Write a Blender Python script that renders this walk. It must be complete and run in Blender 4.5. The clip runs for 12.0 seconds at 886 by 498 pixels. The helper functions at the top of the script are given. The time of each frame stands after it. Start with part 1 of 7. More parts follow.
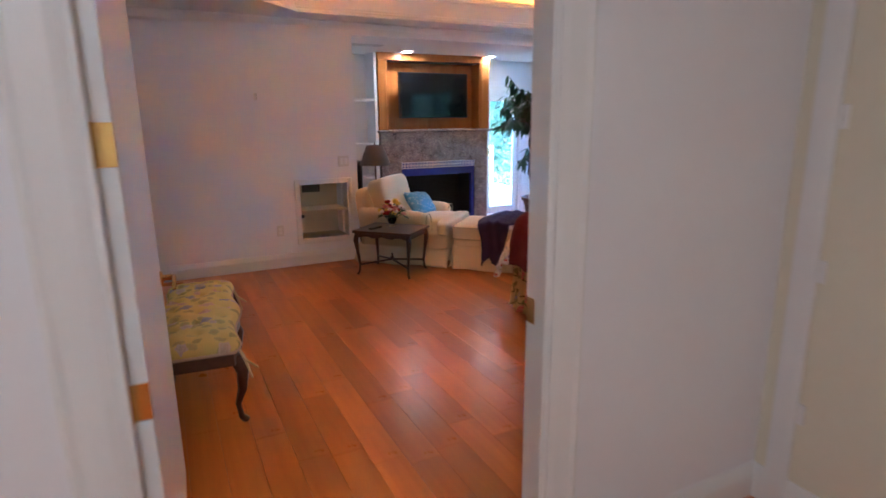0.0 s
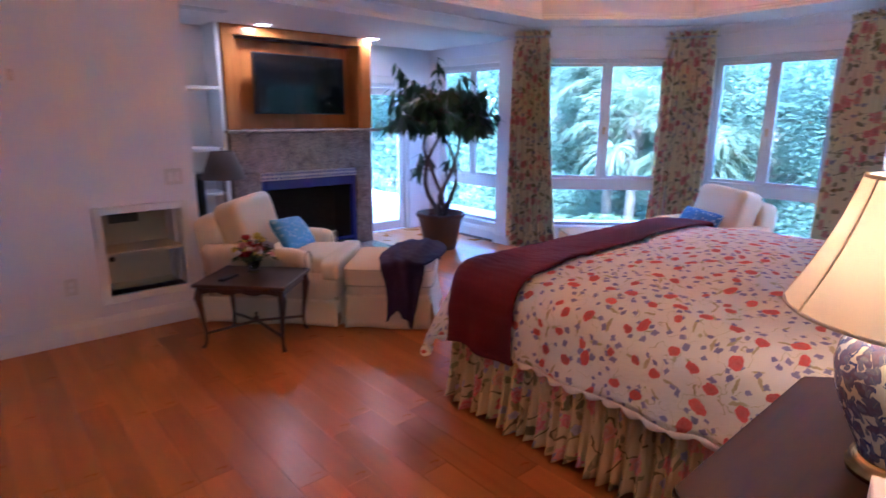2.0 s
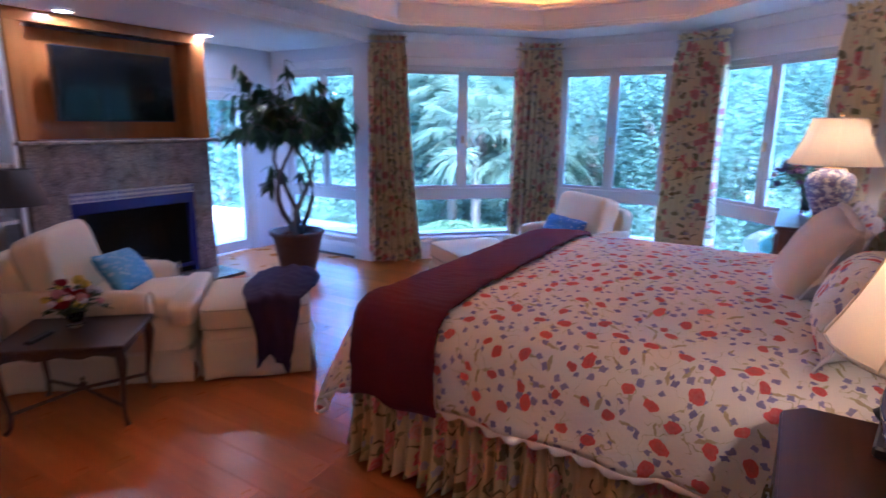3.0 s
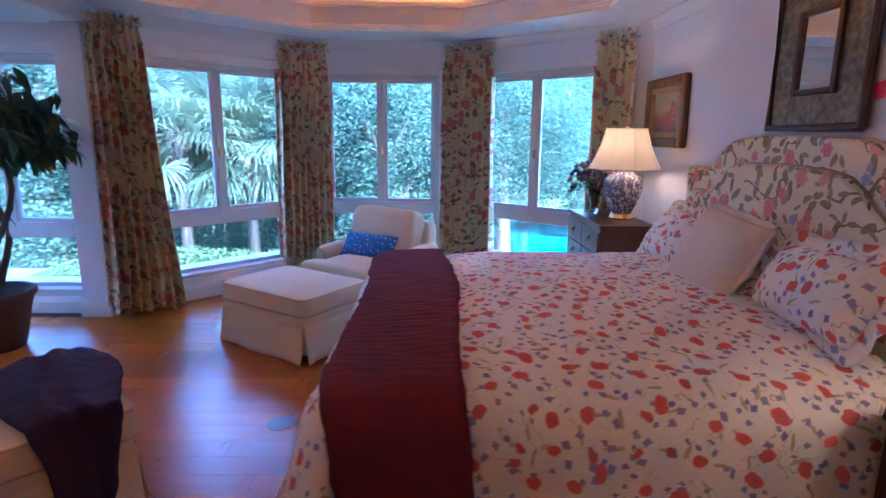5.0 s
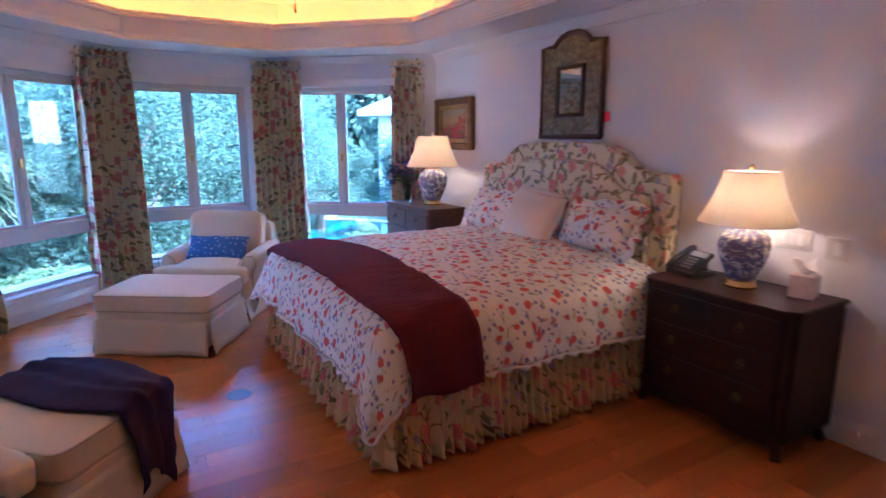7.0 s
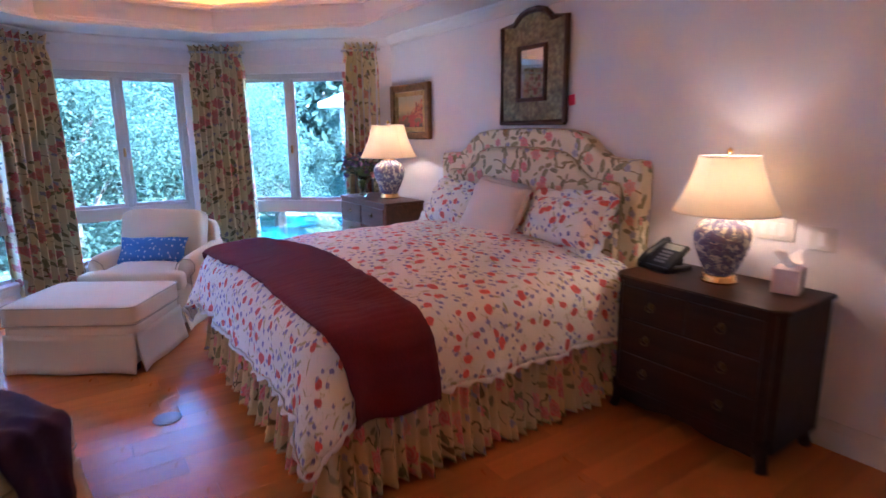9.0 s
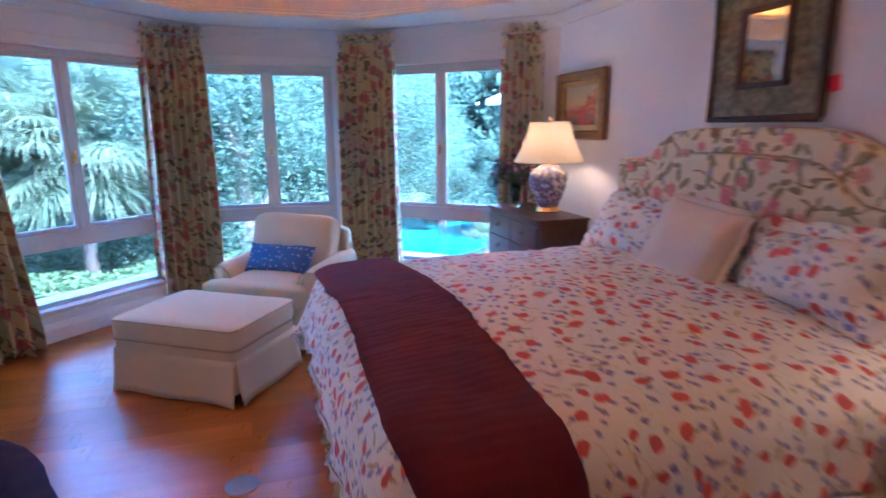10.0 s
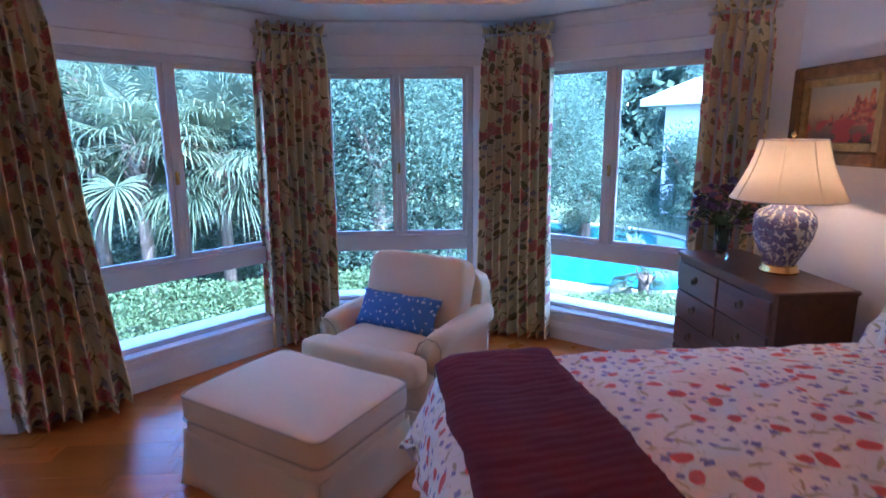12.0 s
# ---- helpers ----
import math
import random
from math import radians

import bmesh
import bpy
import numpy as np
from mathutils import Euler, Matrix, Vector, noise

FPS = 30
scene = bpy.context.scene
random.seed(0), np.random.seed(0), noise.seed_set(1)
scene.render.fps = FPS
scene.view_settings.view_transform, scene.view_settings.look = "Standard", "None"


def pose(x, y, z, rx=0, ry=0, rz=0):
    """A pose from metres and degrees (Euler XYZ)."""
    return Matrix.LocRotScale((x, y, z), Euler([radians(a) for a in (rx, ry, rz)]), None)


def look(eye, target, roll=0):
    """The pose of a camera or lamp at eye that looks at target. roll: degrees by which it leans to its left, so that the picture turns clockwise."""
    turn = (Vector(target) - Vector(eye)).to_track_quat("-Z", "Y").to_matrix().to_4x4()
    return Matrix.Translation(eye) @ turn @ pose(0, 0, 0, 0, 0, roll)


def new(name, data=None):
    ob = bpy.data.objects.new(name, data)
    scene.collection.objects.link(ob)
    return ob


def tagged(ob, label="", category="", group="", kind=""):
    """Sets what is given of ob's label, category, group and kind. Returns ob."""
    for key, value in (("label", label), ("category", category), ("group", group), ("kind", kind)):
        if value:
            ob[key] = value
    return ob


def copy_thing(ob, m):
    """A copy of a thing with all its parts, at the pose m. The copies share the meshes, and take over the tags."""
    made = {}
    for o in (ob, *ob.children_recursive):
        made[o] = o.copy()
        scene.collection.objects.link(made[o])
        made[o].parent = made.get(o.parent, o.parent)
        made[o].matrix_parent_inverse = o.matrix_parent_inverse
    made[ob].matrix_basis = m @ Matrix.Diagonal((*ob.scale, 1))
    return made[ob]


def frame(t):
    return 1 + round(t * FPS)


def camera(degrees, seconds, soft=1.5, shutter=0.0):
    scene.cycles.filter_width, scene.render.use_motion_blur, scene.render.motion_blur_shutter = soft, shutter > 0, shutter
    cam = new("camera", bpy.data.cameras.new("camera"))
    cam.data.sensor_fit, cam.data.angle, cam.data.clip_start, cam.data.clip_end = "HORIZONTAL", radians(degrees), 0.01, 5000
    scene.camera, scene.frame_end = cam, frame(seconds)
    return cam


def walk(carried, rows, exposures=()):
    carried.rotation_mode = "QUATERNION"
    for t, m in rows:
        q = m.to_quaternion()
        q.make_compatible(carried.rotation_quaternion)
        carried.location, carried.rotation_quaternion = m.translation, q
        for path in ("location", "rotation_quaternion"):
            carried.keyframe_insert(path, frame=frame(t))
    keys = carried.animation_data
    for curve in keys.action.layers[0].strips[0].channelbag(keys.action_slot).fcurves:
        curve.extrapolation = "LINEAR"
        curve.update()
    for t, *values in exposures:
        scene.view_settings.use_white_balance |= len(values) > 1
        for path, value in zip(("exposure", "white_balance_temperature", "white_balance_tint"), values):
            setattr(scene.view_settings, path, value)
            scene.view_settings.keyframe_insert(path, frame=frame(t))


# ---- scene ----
cam = camera(76.82, 12.0, shutter=0.6)
# seconds, x, y, z, yaw, pitch, roll
PATH = [
    (0, -0.061, 0.135, 1.513, -26.60, -13.02, 0.58),
    (0.3, 0.069, 0.418, 1.515, -24.98, -13.16, 0.34),
    (0.5, 0.147, 0.619, 1.512, -24.70, -13.32, 0.45),
    (0.8, 0.241, 0.912, 1.506, -24.72, -13.25, 0.28),
    (1, 0.288, 1.095, 1.505, -25.07, -13.33, 0.24),
    (1.5, 0.415, 1.46, 1.521, -32.29, -13.42, -0.33),
    (2, 0.503, 1.699, 1.530, -41.00, -13.38, -0.35),
    (2.5, 0.566, 1.922, 1.553, -48.96, -13.18, -0.60),
    (3, 0.602, 2.200, 1.558, -57.94, -12.69, -0.61),
    (3.5, 0.707, 2.385, 1.560, -68.23, -12.35, -0.56),
    (3.7, 0.754, 2.480, 1.560, -71.68, -12.25, -0.52),
    (5.3, 0.856, 3.687, 1.556, -94.68, -11.58, -0.62),
    (5.5, 0.825, 3.834, 1.561, -97.30, -11.63, -0.59),
    (6, 0.645, 4.191, 1.578, -107.36, -11.36, -0.60),
    (6.5, 0.394, 4.495, 1.586, -115.86, -11.23, -0.35),
    (7, 0.178, 4.852, 1.597, -120.90, -11.21, 0.01),
    (7.2, 0.090, 4.944, 1.602, -123.14, -11.18, -0.11),
    (8.8, 0.286, 4.707, 1.586, -125.06, -12.00, 0.76),
    (9, 0.425, 4.593, 1.559, -124.30, -11.96, 0.69),
    (9.5, 0.812, 4.305, 1.569, -116.91, -12.02, 0.80),
    (10, 1.250, 4.064, 1.565, -107.33, -12.05, 0.41),
    (10.5, 1.636, 3.898, 1.566, -99.78, -12.13, 0.48),
    (11, 1.962, 3.870, 1.577, -94.20, -12.10, 0.64),
    (11.5, 2.194, 3.920, 1.592, -93.45, -11.89, 0.58),
    (12, 2.404, 3.932, 1.668, -93.49, -11.82, 0.45),
]
EXPOSURES = [(0.0, 5.85, 4900.0, 12.5), (1.0, 6.0, 4650.0, 16.0), (1.5, 5.72, 4600.0, 23.0), (2.5, 5.3, 4500.0, 29.5), (3.5, 4.95, 4350.0, 27.0), (5.5, 4.94, 4450.0, 27.0), (7.0, 5.04, 4480.0, 27.0), (9.0, 5.25, 4600.0, 26.5), (10.5, 4.9, 4600.0, 27.0), (11.5, 4.58, 4650.0, 29.0), (12.0, 4.52, 4700.0, 29.5)]
walk(cam, [(t, pose(x, y, z, 90 + pitch, roll, yaw)) for t, x, y, z, yaw, pitch, roll in PATH], EXPOSURES)


# ---- light ----
SUN_EL, SUN_AZ = radians(50), radians(235)
world = bpy.data.worlds.new("sky")
scene.world = world
world.use_nodes = True
wn = world.node_tree.nodes
sky = wn.new("ShaderNodeTexSky")
sky.sky_type, sky.sun_disc, sky.sun_elevation, sky.sun_rotation = "NISHITA", False, SUN_EL, SUN_AZ
world.node_tree.links.new(sky.outputs[0], wn["Background"].inputs[0])
wn["Background"].inputs[1].default_value = 0.15
sun = new("sun", bpy.data.lights.new("sun", "SUN"))
sun.data.energy, sun.data.angle, sun.data.color = 2.6, radians(0.6), (1.0, 0.95, 0.86)
sun.matrix_world = look((0, 0, 20), (0 - math.sin(SUN_AZ) * math.cos(SUN_EL), 0 - math.cos(SUN_AZ) * math.cos(SUN_EL), 20 - math.sin(SUN_EL)))


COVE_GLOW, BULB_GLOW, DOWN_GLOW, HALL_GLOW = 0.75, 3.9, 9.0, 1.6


# ---- materials ----
def material(name, color, rough=0.6, metal=0.0, grain=None, amount=0.12, bump=0.0, bump_scale=60.0, second=3.0):
    """A painted, woven or solid surface with variation at two scales and a fine relief."""
    m = bpy.data.materials.new(name)
    m.use_nodes = True
    nt = m.node_tree
    b = nt.nodes["Principled BSDF"]
    b.inputs["Roughness"].default_value, b.inputs["Metallic"].default_value = rough, metal
    co = nt.nodes.new("ShaderNodeTexCoord").outputs["Object"]
    mix_in = None
    for scale, part_amount in ((grain or 25.0, amount), (second, amount * 0.8)):
        n = nt.nodes.new("ShaderNodeTexNoise")
        n.inputs["Scale"].default_value, n.inputs["Detail"].default_value = scale, 4
        nt.links.new(co, n.inputs["Vector"])
        mx = nt.nodes.new("ShaderNodeMix")
        mx.data_type, mx.blend_type = "RGBA", "OVERLAY"
        mx.inputs[0].default_value = part_amount
        if mix_in is None:
            mx.inputs[6].default_value = (*color, 1)
        else:
            nt.links.new(mix_in, mx.inputs[6])
        nt.links.new(n.outputs["Fac"], mx.inputs[7])
        mix_in = mx.outputs[2]
    nt.links.new(mix_in, b.inputs["Base Color"])
    if bump:
        n = nt.nodes.new("ShaderNodeTexNoise")
        n.inputs["Scale"].default_value, n.inputs["Detail"].default_value = bump_scale, 3
        nt.links.new(co, n.inputs["Vector"])
        bp = nt.nodes.new("ShaderNodeBump")
        bp.inputs["Strength"].default_value, bp.inputs["Distance"].default_value = bump, 0.004
        nt.links.new(n.outputs["Fac"], bp.inputs["Height"])
        nt.links.new(bp.outputs[0], b.inputs["Normal"])
    return m


WALL = material("wall_paint", (0.82, 0.81, 0.85), 0.7, bump=0.06, bump_scale=140, amount=0.05)
HALLWALL = material("hall_paint", (0.76, 0.71, 0.58), 0.7, bump=0.06, bump_scale=140, amount=0.05)
TRIM = material("trim_paint", (0.8, 0.79, 0.79), 0.35, amount=0.04)
CEIL = material("ceiling_paint", (0.83, 0.81, 0.81), 0.8, amount=0.04)
FLOORBASE = material("floor_base", (0.08, 0.03, 0.015), 0.6)
FRAME = material("window_frame", (0.62, 0.62, 0.62), 0.4, amount=0.05)

NICHE = material("cream_paint", (0.68, 0.6, 0.44), 0.6, amount=0.05)
CREAM = material("cream_cloth", (0.74, 0.6, 0.39), 0.9, grain=350, bump=0.25, bump_scale=500)
WOOD = material("dark_wood", (0.075, 0.028, 0.016), 0.28, grain=40, amount=0.4, bump=0.05)
BLACK = material("black_plastic", (0.012, 0.012, 0.014), 0.35)
OLD_BRASS = material("tarnished_brass", (0.12, 0.075, 0.03), 0.45, 0.9)
BRASS = material("brass", (0.75, 0.5, 0.18), 0.25, 1.0)
GREY_PLATE = material("switch_plate", (0.7, 0.68, 0.66), 0.4)
NAVY = material("navy_enamel", (0.03, 0.035, 0.2), 0.25)
SOOT = material("soot_brick", (0.015, 0.012, 0.011), 0.9, amount=0.5, bump=0.5, bump_scale=30)
MAROON = material("maroon_knit", (0.125, 0.008, 0.018), 0.95, grain=120, amount=0.35, bump=0.6, bump_scale=260)
PURPLE = material("purple_knit", (0.032, 0.012, 0.05), 0.97, grain=120, amount=0.35, bump=0.7, bump_scale=220)
LINEN = material("pale_linen", (0.78, 0.7, 0.62), 0.95, grain=260, amount=0.2, bump=0.35, bump_scale=380)
BARK = material("grey_bark", (0.11, 0.08, 0.06), 0.9, grain=30, amount=0.5, bump=0.6, bump_scale=40)
BASKET = material("wicker", (0.09, 0.04, 0.025), 0.6, grain=60, amount=0.4, bump=0.6, bump_scale=90)
SOIL = material("soil", (0.03, 0.02, 0.015), 0.95, bump=0.8, bump_scale=60)
PINK_PAPER = material("pink_paper", (0.85, 0.05, 0.16), 0.7)
CARD = material("tissue_card", (0.74, 0.6, 0.56), 0.6, grain=30, amount=0.3)
TISSUE = material("tissue_paper", (0.82, 0.78, 0.78), 0.9)


def nodes_of(name, rough=0.6):
    m = bpy.data.materials.new(name)
    m.use_nodes = True
    m.node_tree.nodes["Principled BSDF"].inputs["Roughness"].default_value = rough
    return m, m.node_tree, m.node_tree.nodes["Principled BSDF"]


def mixed(nt, fac, a, b, blend="MIX"):
    mx = nt.nodes.new("ShaderNodeMix")
    mx.data_type, mx.blend_type = "RGBA", blend
    for sock, v in ((mx.inputs[0], fac), (mx.inputs[6], a), (mx.inputs[7], b)):
        if hasattr(v, "links"):
            nt.links.new(v, sock)
        elif isinstance(v, (int, float)):
            sock.default_value = v
        else:
            sock.default_value = (*v, 1)
    return mx.outputs[2]


def calc(nt, op, a, b=0.0, c=0.0):
    n = nt.nodes.new("ShaderNodeMath")
    n.operation = op
    for sock, v in zip(n.inputs, (a, b, c)):
        if hasattr(v, "links"):
            nt.links.new(v, sock)
        else:
            sock.default_value = v
    return n.outputs[0]


def noise_of(nt, vec, scale, detail=3.0, rough=0.5):
    n = nt.nodes.new("ShaderNodeTexNoise")
    n.inputs["Scale"].default_value, n.inputs["Detail"].default_value, n.inputs["Roughness"].default_value = scale, detail, rough
    nt.links.new(vec, n.inputs["Vector"])
    return n


def ramp(nt, fac, stops):
    r = nt.nodes.new("ShaderNodeValToRGB")
    while len(r.color_ramp.elements) < len(stops):
        r.color_ramp.elements.new(0.5)
    for e, (p, c) in zip(r.color_ramp.elements, stops):
        e.position, e.color = p, (*c, 1)
    nt.links.new(fac, r.inputs[0])
    return r.outputs[0]


def mapped(nt, vec, loc=(0, 0, 0), rot=(0, 0, 0), scale=(1, 1, 1)):
    mp = nt.nodes.new("ShaderNodeMapping")
    mp.inputs[1].default_value, mp.inputs[2].default_value, mp.inputs[3].default_value = loc, rot, scale
    nt.links.new(vec, mp.inputs[0])
    return mp.outputs[0]


def printed_cloth(name, base, motifs, stems=None, rough=0.85, relief=0.2, through_light=0.0, warped=0.02):
    """A printed fabric in metres of its own surface: motifs are scattered blots (size, spacing, share, colours, stretch, turn)."""
    m, nt, b = nodes_of(name, rough)
    uv = nt.nodes.new("ShaderNodeTexCoord").outputs["UV"]
    warp = noise_of(nt, uv, 45 if warped < 0.03 else 28, 2 if warped < 0.03 else 4)
    vm = nt.nodes.new("ShaderNodeVectorMath")
    vm.operation = "MULTIPLY_ADD"
    nt.links.new(warp.outputs["Color"], vm.inputs[0])
    vm.inputs[1].default_value = (warped, warped, 0)
    nt.links.new(uv, vm.inputs[2])
    co = vm.outputs[0]
    col = mixed(nt, noise_of(nt, uv, 5, 3).outputs["Fac"], base, tuple(c * 0.9 for c in base))
    if stems:
        scale, width, colour = stems
        n = noise_of(nt, co, scale, 1.0)
        line = calc(nt, "LESS_THAN", calc(nt, "ABSOLUTE", calc(nt, "SUBTRACT", n.outputs["Fac"], 0.5)), width)
        gate = calc(nt, "GREATER_THAN", noise_of(nt, uv, scale * 0.7, 1).outputs["Fac"], 0.47)
        col = mixed(nt, calc(nt, "MULTIPLY", line, gate), col, colour)
    for k, (size, spacing, share, colours, stretch, turn, petals) in enumerate(motifs):
        at = mapped(nt, co, (3.1 * k, 1.7 * k, 0), (0, 0, turn), (1 / spacing, 1 / spacing, 1))
        v = nt.nodes.new("ShaderNodeTexVoronoi")
        v.voronoi_dimensions = "2D"
        v.inputs["Scale"].default_value = 1.0
        v.inputs["Randomness"].default_value = 0.8
        nt.links.new(at, v.inputs["Vector"])
        sep = nt.nodes.new("ShaderNodeSeparateColor")
        nt.links.new(v.outputs["Color"], sep.inputs[0])
        rel = nt.nodes.new("ShaderNodeVectorMath")
        rel.operation = "SUBTRACT"
        nt.links.new(at, rel.inputs[0])
        nt.links.new(v.outputs["Position"], rel.inputs[1])
        spin = nt.nodes.new("ShaderNodeVectorRotate")
        spin.rotation_type = "Z_AXIS"
        nt.links.new(rel.outputs[0], spin.inputs["Vector"])
        nt.links.new(calc(nt, "MULTIPLY", sep.outputs[1], 17.0), spin.inputs["Angle"])
        xyz = nt.nodes.new("ShaderNodeSeparateXYZ")
        nt.links.new(spin.outputs[0], xyz.inputs[0])
        ex, ey = xyz.outputs[0], calc(nt, "MULTIPLY", xyz.outputs[1], stretch)
        far = calc(nt, "SQRT", calc(nt, "MULTIPLY_ADD", ex, ex, calc(nt, "MULTIPLY", ey, ey)))
        edge = calc(nt, "MULTIPLY_ADD", sep.outputs[1], size / spacing * 0.5, size / spacing * 0.7)
        turned = calc(nt, "ARCTAN2", ey, ex)
        if petals:
            lobes = calc(nt, "SINE", calc(nt, "MULTIPLY", turned, float(petals)))
            edge = calc(nt, "MULTIPLY", edge, calc(nt, "MULTIPLY_ADD", lobes, 0.14, 0.9))
        inside = calc(nt, "LESS_THAN", far, edge)
        on = calc(nt, "MULTIPLY", inside, calc(nt, "LESS_THAN", sep.outputs[0], share))
        tint = ramp(nt, sep.outputs[2], [(i / max(1, len(colours) - 1), c) for i, c in enumerate(colours)])
        if petals > 4:
            curl = calc(nt, "SINE", calc(nt, "MULTIPLY_ADD", far, 13.0 * spacing / size, calc(nt, "MULTIPLY", turned, 2.0)))
            tint = mixed(nt, calc(nt, "MULTIPLY_ADD", curl, 0.15, 0.15), tint, tuple(min(0.9, c * 0.4 + 0.5) for c in base))
        elif stretch > 1.3:
            vein = calc(nt, "LESS_THAN", calc(nt, "ABSOLUTE", ey), 0.07 * size / spacing)
            tint = mixed(nt, calc(nt, "MULTIPLY", vein, 0.5), tint, tuple(c * 0.7 for c in base))
        shade = calc(nt, "MULTIPLY_ADD", far, -0.9 * spacing / size, 1.0)
        tint = mixed(nt, calc(nt, "MULTIPLY", shade, 0.55), tint, mixed(nt, 0.6, tint, (0.25, 0.05, 0.06) if k == 0 else (0.1, 0.1, 0.1)))
        tint = mixed(nt, calc(nt, "MULTIPLY", noise_of(nt, uv, 110, 2).outputs["Fac"], 0.22), tint, base)
        col = mixed(nt, on, col, tint)
    nt.links.new(col, b.inputs["Base Color"])
    bp = nt.nodes.new("ShaderNodeBump")
    bp.inputs["Strength"].default_value, bp.inputs["Distance"].default_value = relief, 0.006
    nt.links.new(noise_of(nt, uv, 60, 5, 0.6).outputs["Fac"], bp.inputs["Height"])
    nt.links.new(bp.outputs[0], b.inputs["Normal"])
    if through_light:
        t = nt.nodes.new("ShaderNodeBsdfTranslucent")
        nt.links.new(col, t.inputs[0])
        mx = nt.nodes.new("ShaderNodeMixShader")
        mx.inputs[0].default_value = through_light
        nt.links.new(b.outputs[0], mx.inputs[1])
        nt.links.new(t.outputs[0], mx.inputs[2])
        nt.links.new(mx.outputs[0], nt.nodes["Material Output"].inputs[0])
    return m


ROSE = [(0.72, 0.05, 0.085), (0.84, 0.16, 0.17), (0.85, 0.33, 0.2), (0.76, 0.1, 0.16)]
LEAF_PRINT = [(0.13, 0.16, 0.07), (0.26, 0.26, 0.09), (0.16, 0.17, 0.09)]
OCHRE_PRINT = [(0.3, 0.22, 0.07), (0.42, 0.34, 0.14)]
CHINTZ_MOTIFS = [
    (0.04, 0.095, 0.42, LEAF_PRINT, 2.5, 0.8, 0), (0.03, 0.09, 0.3, OCHRE_PRINT, 2.0, -0.5, 0),
    (0.024, 0.13, 0.4, [(0.25, 0.22, 0.36), (0.4, 0.36, 0.5)], 1.1, 0.1, 5), (0.052, 0.13, 0.55, ROSE, 1.1, 0.2, 7)]
CHINTZ = printed_cloth("chintz", (0.95, 0.84, 0.56), CHINTZ_MOTIFS, stems=(5.5, 0.007, (0.3, 0.2, 0.08)), through_light=0.12, warped=0.03)
# CHINTZ's print on a tan base, darkened for the shade beside the bed
SHADED_SKIRTCLOTH = printed_cloth("shaded_skirt_chintz", (0.7, 0.52, 0.25), CHINTZ_MOTIFS, stems=(7.0, 0.016, (0.2, 0.13, 0.05)), warped=0.03)
HEADCLOTH = printed_cloth("headboard_chintz", (0.82, 0.72, 0.5), [
    (0.046, 0.08, 0.5, LEAF_PRINT, 2.8, 0.7, 0), (0.03, 0.075, 0.35, OCHRE_PRINT, 2.4, 0.2, 0),
    (0.026, 0.13, 0.4, [(0.25, 0.24, 0.42), (0.4, 0.38, 0.52)], 1.0, 0.2, 5), (0.05, 0.135, 0.6, ROSE, 1.1, 0.3, 6)],
    stems=(4.5, 0.013, (0.27, 0.18, 0.06)), warped=0.03)
POPPY = printed_cloth("poppy_cotton", (0.88, 0.85, 0.78), [
    (0.03, 0.075, 0.5, [(0.42, 0.42, 0.16), (0.55, 0.5, 0.24)], 5.0, 1.2, 0),
    (0.014, 0.048, 0.6, [(0.16, 0.15, 0.45), (0.3, 0.28, 0.58), (0.22, 0.22, 0.5)], 1.2, 0.9, 4),
    (0.027, 0.112, 0.82, [(0.74, 0.02, 0.01), (0.66, 0.025, 0.015), (0.8, 0.05, 0.015)], 1.12, 0.35, 2)],
    stems=(13.0, 0.006, (0.55, 0.52, 0.32)), relief=0.6)
BENCHCLOTH = printed_cloth("bench_cotton", (0.66, 0.52, 0.16), [
    (0.034, 0.07, 0.6, [(0.36, 0.36, 0.12), (0.5, 0.46, 0.18)], 1.6, 0.8, 0), (0.034, 0.11, 0.6, [(0.62, 0.3, 0.24), (0.6, 0.45, 0.32), (0.4, 0.36, 0.4)], 1.0, 0.2, 5),
    (0.03, 0.2, 0.5, [(0.28, 0.28, 0.36), (0.33, 0.3, 0.36)], 0.8, 0.2, 4)], relief=0.5)
BLUECLOTH = printed_cloth("blue_dotted_cotton", (0.06, 0.17, 0.42), [(0.009, 0.05, 0.95, [(0.5, 0.6, 0.7), (0.6, 0.65, 0.7)], 1.3, 0.5, 0)], relief=0.3)
LIGHTBLUE = printed_cloth("light_blue_cotton", (0.13, 0.34, 0.55), [(0.011, 0.05, 0.9, [(0.35, 0.55, 0.7), (0.4, 0.58, 0.7)], 1.0, 0.5, 0)], relief=0.3)
PORCELAIN = printed_cloth("blue_white_porcelain", (0.72, 0.69, 0.64), [
    (0.022, 0.034, 0.9, [(0.04, 0.05, 0.2), (0.08, 0.1, 0.28)], 1.3, 0.2, 3), (0.011, 0.02, 0.7, [(0.06, 0.08, 0.26), (0.15, 0.17, 0.36)], 1.8, 0.9, 0)],
    stems=(26.0, 0.03, (0.07, 0.09, 0.28)), rough=0.12, relief=0.02)


